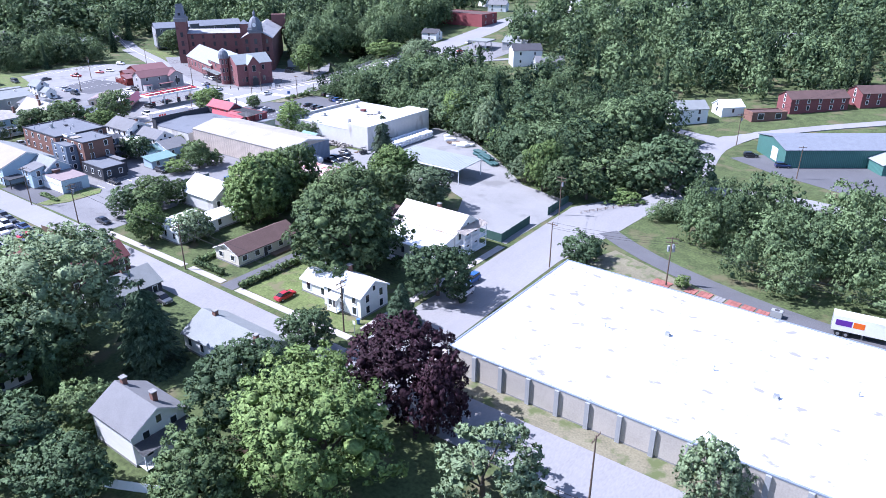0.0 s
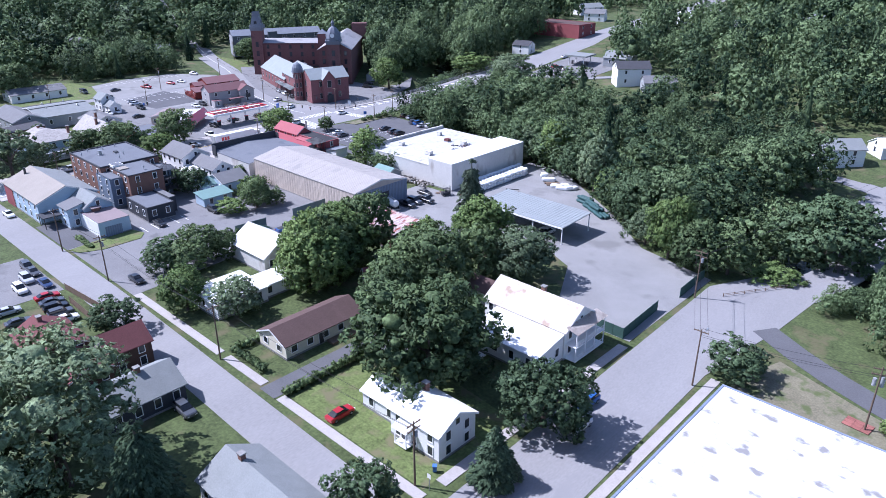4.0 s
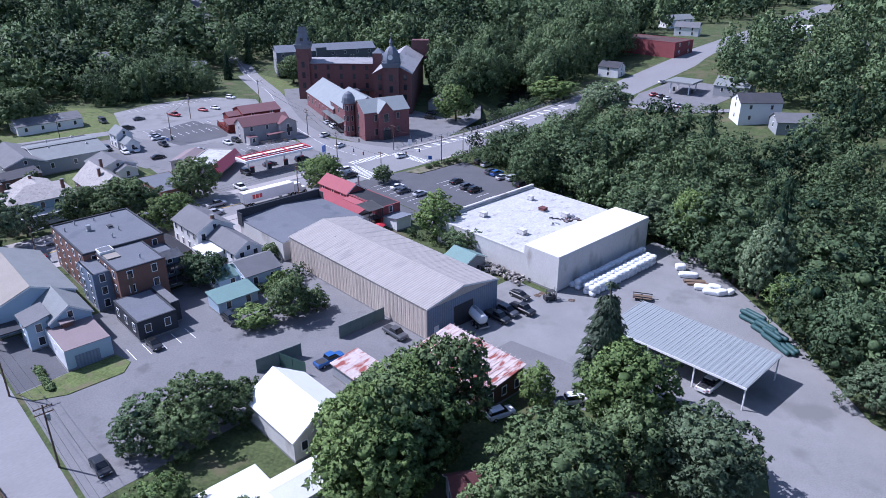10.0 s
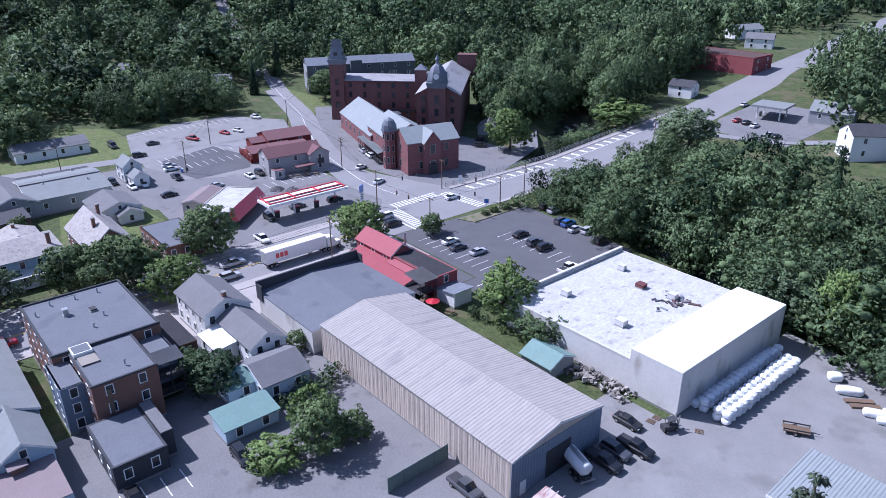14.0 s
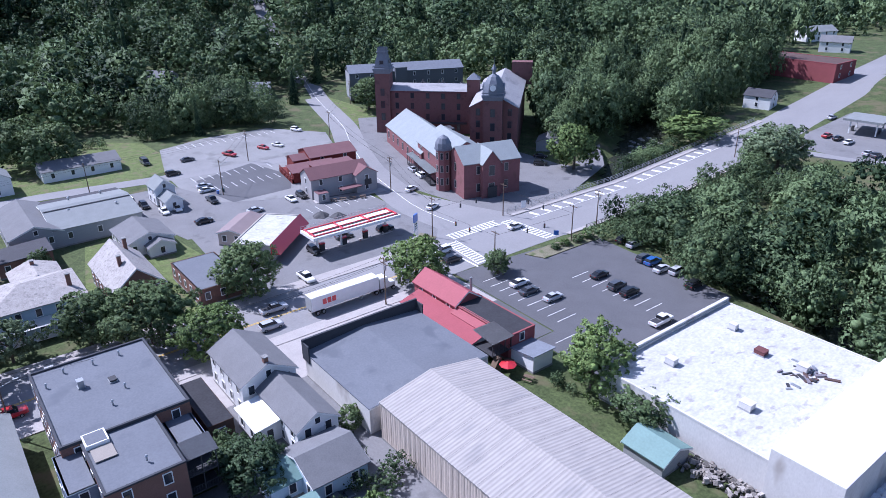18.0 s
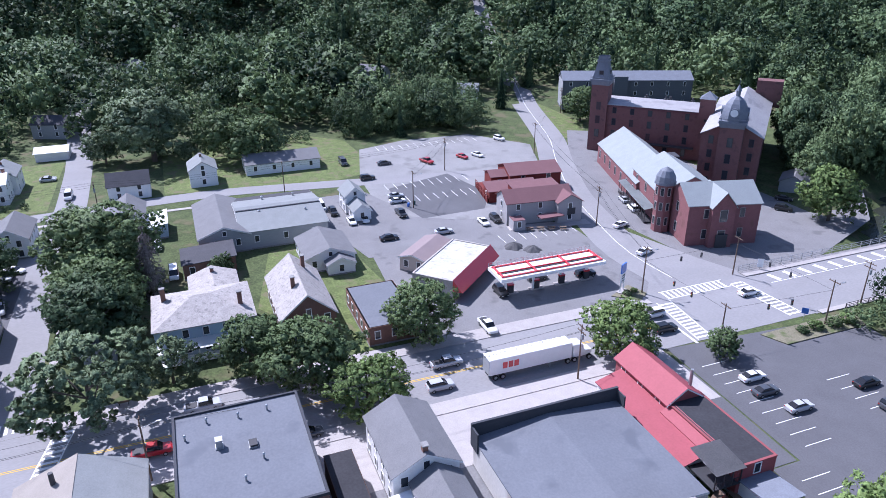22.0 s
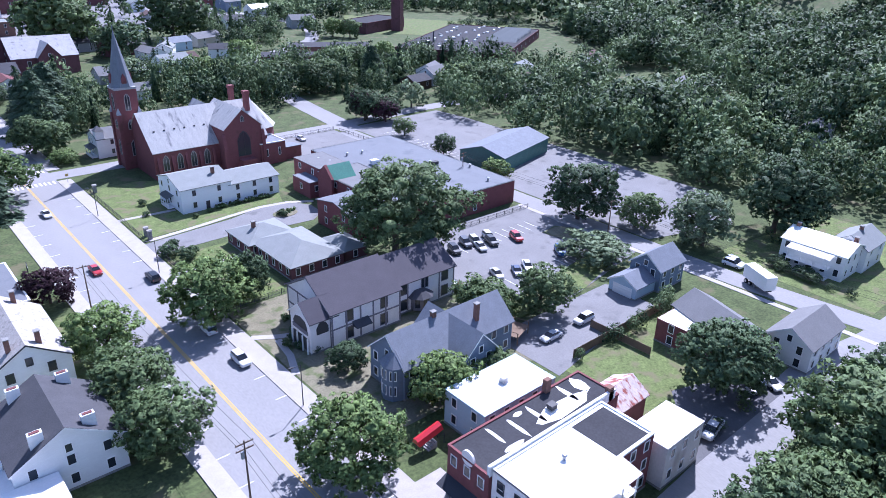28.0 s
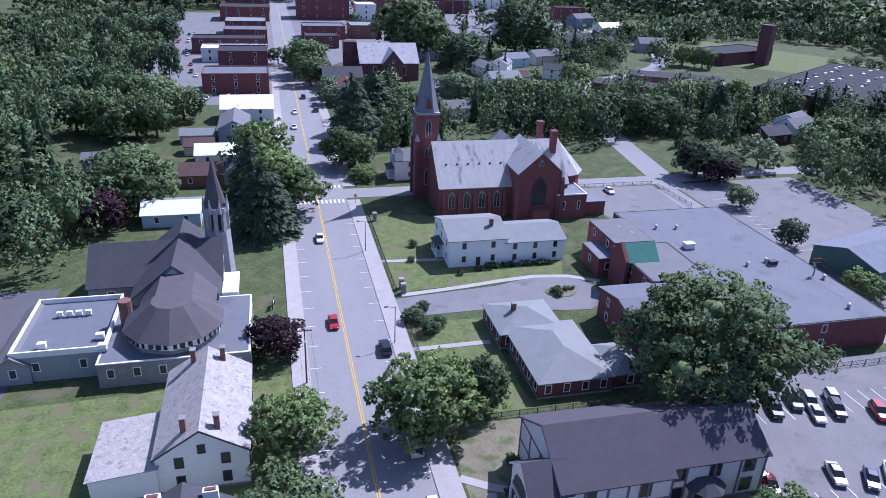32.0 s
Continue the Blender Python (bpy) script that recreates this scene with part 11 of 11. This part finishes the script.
for i, (x, y, sx, sy, mat) in enumerate(((-41.3, 131.2, 3.8, 2.6, BRICK_PAVE), (-35.2, 131.3, 2.2, 2.4, BRICK_PAVE), (-32.4, 131.2, 2.6, 2.6, BRICK_PAVE), (-29.6, 131.0, 2.2, 2.2, STONE), (-26.8, 130.9, 2.6, 2.4, BRICK_PAVE), (-23.9, 130.7, 2.4, 2.3, BRICK_PAVE), (-21.2, 130.4, 2.2, 2.3, BRICK_PAVE))):
    pv = tagged(new("brick_patch_%d" % (i + 1), mesh_of("brick_patch", box(-sx / 2, -sy / 2, -0.1, sx / 2, sy / 2, 0.1), SIDING_BROWN)), "square of red paving bricks beside the drive", "paving", kind="structure")
    pv.matrix_basis = pose(x, y, 0.0, 0, 0, -6)
    nb = 3
    me = mesh_of("brick", box(-sx / nb / 2 + 0.03, -sy / nb / 2 + 0.03, 0.08, sx / nb / 2 - 0.03, sy / nb / 2 - 0.03, 0.14), mat)
    for a in range(nb):
        for b in range(nb):
            part("brick", me, None, pv, m=pose((a + 0.5) * sx / nb - sx / 2, (b + 0.5) * sy / nb - sy / 2, 0))
ac = thing("cooling_unit", pose(-18.8, 130.6, 0.1), "grey metal cooling unit behind the warehouse", "air conditioner")
part("casing", box(-1.0, -0.6, 0, 1.0, 0.6, 1.3), SIDING_GREY, ac)
part("fan_grille", add_tube(bmesh.new(), 0.45, 0.45, 1.3, 1.36, 12), METAL_DARK, ac)
tree(-37.5, 131.8, 2.6, 1.5, "bright", "shrub", "by the brick patches", 1500)
wp = utility_pole(-40.3, 130.7, 11, 2, 20)
for k in (-0.5, 0.5):
    part("transformer", add_tube(bmesh.new(), 0.28, 0.28, 7.6, 8.8, 10, x=k, y=0.3), SIDING_GREY, wp)
wires("power_line", [(-63.8, 124), (-40.3, 130.7), (40, 128)])
utility_pole(-59.8, 248.9, 11, 2, 40)
utility_pole(-34.7, 221.7, 10, 1, 40)
utility_pole(-26, 66, 10.5, 1, 90)
wires("power_line", [(-77, 153), (-59.8, 248.9), (-30, 330)])
fence("guard_rail", "weathered wooden guard rail over the culvert", (-73, 157.4), (-62.5, 174.2), 0.7, material=WOOD_FENCE, panel=False)
for i in range(8):
    roof_unit("roof_vent", "small grey roof vent on the white roof", -40 + i * 9.5, 96 + 9 * math.sin(i * 2.1), 4.72, 0.7, 0.6, 0.5, STEEL, "roof vent") if i % 2 else vent_pipe(-40 + i * 9.5, 100 + 8 * math.sin(i * 1.7), 4.72)

for i, (x, y) in enumerate(((-83, 166.5), (-90, 167), (-97.5, 170.5), (-105, 179.5), (-112, 185), (-119.5, 190), (-127, 195), (-134, 199), (-141, 204.5), (-149, 208.5), (-160, 209))):
    tree(x, y, 11 + 3.4 * math.sin(i * 2.3) + i * 0.2, 5.4 + 0.9 * math.cos(i * 1.9), ("green", "bright", "greygreen", "dark")[i % 4], ("tall", "broad")[i % 2], "overhanging the yard edge", 5000)
for i in range(9):
    tree(-264.5 + 0.6 * math.sin(i * 2.2), -228 - i * 12.5, 7.5 + math.sin(i * 1.7), 5.2 + 0.6 * math.cos(i * 2.9), "greygreen", "broad", "along the far main street", 1500)
# -- filling station quarter
gs = thing("price_sign", pose(-264.5, 183.1, 0.1, 0, 0, 30), "tall white and blue filling station sign", "sign")
for sy in (-0.75, 0.75):
    part("sign_post", box(-0.08, sy - 0.08, 0, 0.08, sy + 0.08, 6.2), TRIM_WHITE, gs)
part("upper_panel", box(-0.14, -1.0, 4.4, 0.14, 1.0, 6.4), BLUE_PAINT, gs, "blue upper sign panel")
part("lower_panel", box(-0.12, -0.9, 2.2, 0.12, 0.9, 4.3), TRIM_WHITE, gs, "white lower sign panel")
for k in range(3):
    for s in (-1, 1):
        part("plain_bar", box(s * 0.13 - 0.01, -0.6, 2.5 + k * 0.6, s * 0.13 + 0.01, 0.6, 2.75 + k * 0.6), METAL_DARK, gs)
part("concrete_foot", box(-0.6, -1.3, -0.05, 0.6, 1.3, 0.25), CONCRETE, gs)


def heap(x, y, r, h, label):
    bm = bmesh.new()
    rows = []
    for i in range(7):
        k = i / 6
        rows.append([bm.verts.new((r * (1 - k) * (1 + 0.12 * math.sin(a * 3 + x)) * math.cos(a * math.tau / 18), r * (1 - k) * (1 + 0.12 * math.cos(a * 2 + y)) * math.sin(a * math.tau / 18), h * (1 - (1 - k) ** 1.4) + 0.05 * math.sin(a * 5 + i))) for a in range(18)])
    for p, q in zip(rows, rows[1:]):
        for a in range(18):
            bm.faces.new((p[a], p[(a + 1) % 18], q[(a + 1) % 18], q[a]))
    bmesh.ops.recalc_face_normals(bm, faces=bm.faces)
    ob = new("gravel_heap", mesh_of("gravel_heap", bm, SAND))
    ob.matrix_basis = pose(x, y, 0.0)
    tagged(ob, label, "heap")


heap(-293.4, 172.6, 2.3, 1.3, "dark gravel heap on the forecourt")
heap(-290.3, 176.0, 2.2, 1.1, "lower dark gravel heap on the forecourt")


def picnic_table(x, y, turn, where):
    p = thing("picnic_table", pose(x, y, level(x, y) + 0.05, 0, 0, turn), "brown wooden picnic table " + where, "table", "picnic tables")
    for k in range(3):
        part("top_board", box(-0.9, -0.36 + k * 0.25, 0.72, 0.9, -0.14 + k * 0.25, 0.76), WOOD_FENCE, p)
    for s in (-1, 1):
        part("bench", box(-0.9, s * 0.75 - 0.13, 0.42, 0.9, s * 0.75 + 0.13, 0.46), WOOD_FENCE, p)
        bm = beam(bmesh.new(), (s * 0.65, -0.8, 0), (s * 0.65, 0.15, 0.72), 0.05, 4)
        part("trestle", beam(bm, (s * 0.65, 0.8, 0), (s * 0.65, -0.15, 0.72), 0.05, 4), WOOD_FENCE, p)


for x, y in ((-301.2, 181), (-300.4, 183.6), (-299.6, 186.2), (-298.6, 189)):
    picnic_table(x, y, 70, "before the burgundy restaurant")
for x, y in ((-206, 158.5), (-203.5, 162), (-209.5, 163)):
    picnic_table(x, y, 20, "behind the red roofed tavern")
picnic_table(-322, 128, 60, "on the back lawn")
picnic_table(-296, 131, 10, "on the lawn")


def signal(x, y, z, turn):
    s = thing("traffic_signal", pose(x, y, z, 0, 0, turn), "black three lamp traffic signal hanging on a wire", "traffic light", "signals over the crossing")
    part("housing", box(-0.16, -0.14, -1.05, 0.16, 0.14, 0), TRIM_DARK, s)
    for k in range(3):
        part("lens", add_tube(bmesh.new(), 0.11, 0.11, 0, 0.05, 10), (LAMP_RED, YELLOW_LINE, FENCE_GREEN)[k], s, m=pose(0, -0.14, -0.2 - k * 0.32, 90))
    part("hanger", beam(bmesh.new(), (0, 0, 0), (0, 0, 0.6), 0.02, 4), CABLE, s)


CORNERS = [(-262.5, 210.2), (-262.5, 186.7), (-240.5, 187.5), (-239, 211)]
utility_pole(-240.5, 187.5, 8.5)
sw = thing("span_wire", pose(0, 0, 0), "black span wires carrying the traffic signals", "wire")
for (ax, ay), (bx, by) in zip(CORNERS, CORNERS[1:] + CORNERS[:1]):
    part("wire", beam(bmesh.new(), (ax, ay, 7.4), (bx, by, 7.4), 0.025, 4), CABLE, sw)
    for k in (0.4, 0.62):
        signal(ax + (bx - ax) * k, ay + (by - ay) * k, 6.8, math.degrees(math.atan2(by - ay, bx - ax)))


def small_sign(name, label, x, y, w, h, z, material, turn=0):
    s = thing(name, pose(x, y, level(x, y) + 0.03, 0, 0, turn), label, "sign")
    part("post", box(-0.04, -0.04, 0, 0.04, 0.04, z + h), STEEL, s)
    part("plate", box(-w / 2, -0.07, z, w / 2, -0.04, z + h), material, s)


small_sign("parking_sign", "blue square parking sign at the car park", -241.6, 208.4, 1.2, 1.2, 1.6, BLUE_PAINT, 45)
small_sign("white_board", "white notice board on a post at the mill corner", -262.3, 217.4, 1.3, 2.0, 0.6, TRIM_WHITE, 60)
small_sign("road_sign", "yellow green warning sign at the crosswalk", -260, -110, 0.7, 0.7, 2.0, YELLOW_LINE)
small_sign("road_sign", "white road sign beside the kerb", -242.4, 70, 0.6, 0.8, 2.0, TRIM_WHITE)
small_sign("road_sign", "red stop sign at the side street", -260.3, 75.8, 0.7, 0.7, 2.0, RED_PAINT)
small_sign("road_sign", "white road sign at the yard street", -78.3, 78, 0.6, 0.7, 2.0, TRIM_WHITE)
cs = thing("church_sign", pose(-237.4, -55.7, 0.05, 0, 0, 80), "dark framed church notice board on two posts", "sign")
for s in (-1.1, 1.1):
    part("post", box(s - 0.08, -0.08, 0, s + 0.08, 0.08, 1.9), TRIM_DARK, cs)
part("board", box(-1.1, -0.06, 0.7, 1.1, 0.06, 1.8), TRIM_DARK, cs)
part("plain_bar", box(-0.8, -0.075, 1.1, 0.8, 0.075, 1.4), TRIM_WHITE, cs)
heap_bed = slab("planting_bed", "dry planted corner bed beside the crossing", [(-263.5, 180), (-259.6, 184.5), (-262, 187.5), (-266.5, 186)], 0.2, DRY, 0.3)
slab("verge_corner", "dry grass corner with shrubs at the bridge", [(-240.5, 197), (-236, 199), (-236, 218), (-241, 220)], 0.22, DRY, 0.3)
for i, (x, y, r) in enumerate(((-262.8, 183.5, 0.9), (-263.6, 185.4, 0.8), (-238.4, 205, 1.2), (-238.2, 208, 1.4), (-237.8, 212, 1.5), (-238.2, 216, 1.6))):
    tree(x, y, r * 1.3, r, ("green", "bright")[i % 2], "shrub", "at the crossing corner", 1500)

# -- church side
isl = slab("island_1", "round planted island in the drive", [(-296.5 + 3.4 * math.cos(k * math.tau / 20), -52.6 + 2.4 * math.sin(k * math.tau / 20)) for k in range(20)], 0.16, DRY, 0.3)
for x, y, r in ((-294.8, -52.2, 0.95), (-295.4, -51.0, 0.9), (-296.2, -53.6, 0.7)):
    tree(x, y, r * 1.7, r, "dark", "shrub", "clipped round on the drive island", 1500)
hedge("low clipped curved hedge on the drive island", -299.6, -53.8, -297.2, -52.6, 0.7)
for x, y in ((-263.4, -97.3), (-263.6, -59.7), (-263.6, -57.4), (-263.6, -46.4)):
    gp = thing("gate_pier", pose(x, y, 0.05), "square stone gate pier with a pale cap", "gate pier", "piers along the iron railing")
    part("shaft", box(-0.45, -0.45, 0, 0.45, 0.45, 2.0), STONE, gp)
    part("cap", add_prism(bmesh.new(), [(-0.55, 2.0), (0.55, 2.0), (0.35, 2.3), (-0.35, 2.3)], -0.55, 0.55), CONCRETE, gp)
for x, y, r in ((-266, -50.0, 1.3), (-268, -44, 1.4), (-267, -41.5, 1.2), (-276, -77, 1.0), (-277.5, -64, 0.8), (-282, -65.4, 0.8), (-270, -80, 1.1), (-268, -72, 0.9), (-265.5, 3.2, 0.9), (-266.8, 5.4, 1.0), (-268.2, 8.0, 1.1), (-269.5, -5.0, 0.9)):
    tree(x, y, r * 1.5, r, ("dark", "green")[int(abs(x)) % 2], "shrub", "on the lawn beside the path", 1500)
for x in (-287, -291, -295, -299):
    hedge("low clipped hedge under the rectory wall", x, -66.9, x + 3, -65.9, 0.9)
st_ = thing("garden_deck", pose(-299, 26.8, 0.05, 0, 0, 20), "grey wooden deck on posts behind the blue house", "deck")
part("floor", box(-2.6, -1.6, 1.6, 2.6, 1.6, 1.72), WOOD_FENCE, st_)
for sx in (-2.5, 2.5):
    for sy in (-1.5, 1.5):
        part("post", box(sx - 0.08, sy - 0.08, 0, sx + 0.08, sy + 0.08, 2.6), WOOD_FENCE, st_)
    part("side_rail", box(sx - 0.04, -1.5, 2.5, sx + 0.04, 1.5, 2.6), WOOD_FENCE, st_)
part("front_rail", box(-2.5, -1.54, 2.5, 2.5, -1.46, 2.6), WOOD_FENCE, st_)
fence("board_fence", "dark weathered board fence beside the garage drive", (-313, 33.2), (-313.5, 46), 1.6, material=WOOD_FENCE)


def bench(x, y, turn, where):
    b = thing("bench", pose(x, y, 0.15, 0, 0, turn), "dark slatted street bench " + where, "bench", "street benches")
    for k in range(3):
        part("seat_slat", box(-0.8, -0.2 + k * 0.15, 0.43, 0.8, -0.08 + k * 0.15, 0.47), WOOD_FENCE, b)
    for k in range(2):
        part("back_slat", box(-0.8, 0.24, 0.58 + k * 0.16, 0.8, 0.28, 0.7 + k * 0.16), WOOD_FENCE, b)
    for s in (-0.65, 0.65):
        part("leg", box(s - 0.04, -0.2, 0, s + 0.04, 0.28, 0.43), METAL_DARK, b)


for y in (88, 122, 140):
    bench(-260.8, y, -90, "on the main street pavement")


def bin_(x, y, colour, word):
    b = thing("wheeled_bin", pose(x, y, 0.06, 0, 0, x * 7 % 40), word + " wheeled bin standing beside the house", "bin")
    part("body", add_prism(bmesh.new(), [(-0.24, 0.08), (0.24, 0.08), (0.3, 1.0), (-0.3, 1.0)], -0.28, 0.28), colour, b)
    part("lid", box(-0.31, -0.33, 1.0, 0.31, 0.33, 1.06), colour, b)


for x, y, c, w in ((-80.2, 81, BLUE_PAINT, "blue"), (-111.3, 95.5, ROLL_TEAL, "dark green"), (-203, 118, ROLL_TEAL, "dark green"), (-328.4, 158, BLUE_PAINT, "blue"), (-329.4, 160, ROLL_TEAL, "dark green"), (-344, 146, RED_PAINT, "red")):
    bin_(x, y, c, w)
# small garden shed with a round roof
gd = thing("garden_shed", pose(-108.5, 97, 0.05, 0, 0, 10), "small grey garden shed with barrel roof", "shed")
part("wall", box(-1.6, -1.3, 0, 1.6, 1.3, 1.6), SIDING_GREY, gd)
part("roof", add_prism(bmesh.new(), [(-1.45, 1.55), (1.45, 1.55), (1.3, 2.1), (0.7, 2.5), (0, 2.6), (-0.7, 2.5), (-1.3, 2.1)], -1.7, 1.7), ROOF_GREY, gd)
# canopy of the far filling station
fs = thing("far_canopy", pose(-229.5, 343.5, level(-229.5, 343.5), 0, 0, 8), "pale flat fuel canopy beyond the bridge", "canopy")
part("roof", box(-6, -6, 4.4, 6, 6, 5.1), ROOF_LIGHT, fs)
for sx in (-4, 4):
    for sy in (-4, 4):
        part("column", box(sx - 0.2, sy - 0.2, 0, sx + 0.2, sy + 0.2, 4.4), TRIM_WHITE, fs)
    part("fuel_pump", box(sx - 0.35, -0.5, 0, sx + 0.35, 0.5, 1.7), METAL_DARK, fs)
# stones in the river
rng = np.random.default_rng(12)
bm = bmesh.new()
for i in range(160):
    k = rng.uniform(0, 1)
    x, y = -292 + 52 * k + rng.uniform(-6, 6), 310 - 62 * k + rng.uniform(-6, 6)
    r = rng.uniform(0.3, 1.3)
    bmesh.ops.create_icosphere(bm, subdivisions=1, radius=r, matrix=pose(x, y, level(x, y) * 0.4 - 4.0, 0, 0, rng.uniform(0, 360)) @ Matrix.Diagonal((1, rng.uniform(0.6, 1), 0.5, 1)))
tagged(new("river_stones", mesh_of("river_stones", bm, STONE)), "grey stones and foam in the shallow river", "stones", kind="stuff")
# parked cars of the side lot
for i, (x, y, k, c) in enumerate(((-171, 63.5, "sedan", "red"), (-168, 63.3, "sedan", "dark_grey"), (-165, 63.0, "suv", "black"), (-162, 62.8, "suv", "dark_grey"), (-159, 62.6, "sedan", "white"), (-170, 56, "sedan", "silver"), (-164, 56, "sedan", "dark_grey"))):
    vehicle(k, c, x, y, 86, "in the side lot")
for x, y, k, c, turn in ((-205, -290, "sedan", "white", 90), (-202, -300, "suv", "dark_grey", 90), (-200, -320, "sedan", "red", 90), (-196, -350, "sedan", "silver", 90), (-192, -400, "suv", "white", 90), (-190, -430, "sedan", "black", 90), (-247, -190, "sedan", "white", 90), (-253, -240, "suv", "dark_grey", -90), (-246, -280, "sedan", "silver", 90), (-254, -330, "sedan", "black", -90), (-257, -225, "sedan", "blue", -90), (-222, -245, "sedan", "red", 0), (-232, -244, "sedan", "red", 0)):
    vehicle(k, c, x, y, turn, "in the far town")

house("shed", "small white gabled shed with brown roof among the garden trees", -126.2, 112.6, 6.5, 5, 3.2, rise=1.8, wall=SIDING_WHITE, top=ROOF_MAROON, rot=60, storeys=1, category="shed")
vehicle("pickup", "silver", -302.5, 64.2, 10, "on the shaded lot")
vehicle("sedan", "white", -321.5, 64.0, 65, "before the small white house")
vehicle("pickup", "white", -131.0, 138.6, 60, "beside the garden trees")
vehicle("suv", "white", -136.2, 128.3, 75, "beside the rusty roofed shed")
house("house", "white gabled house with grey roof before the old factory", -437.3, -159.3, 13, 9, 5.4, rise=2.8, top=ROOF_GREY, rot=15, gap=3)
vehicle("suv", "white", -361.2, 36.6, 75, "before the columned house")
trailer("white roofed box trailer parked on the side street", -354.2, 45.5, 62, 7.5, False)
vehicle("suv", "black", -325.4, -6.0, 70, "in the school car park")
vehicle("sedan", "silver", -321.3, -5.6, 70, "in the school car park")
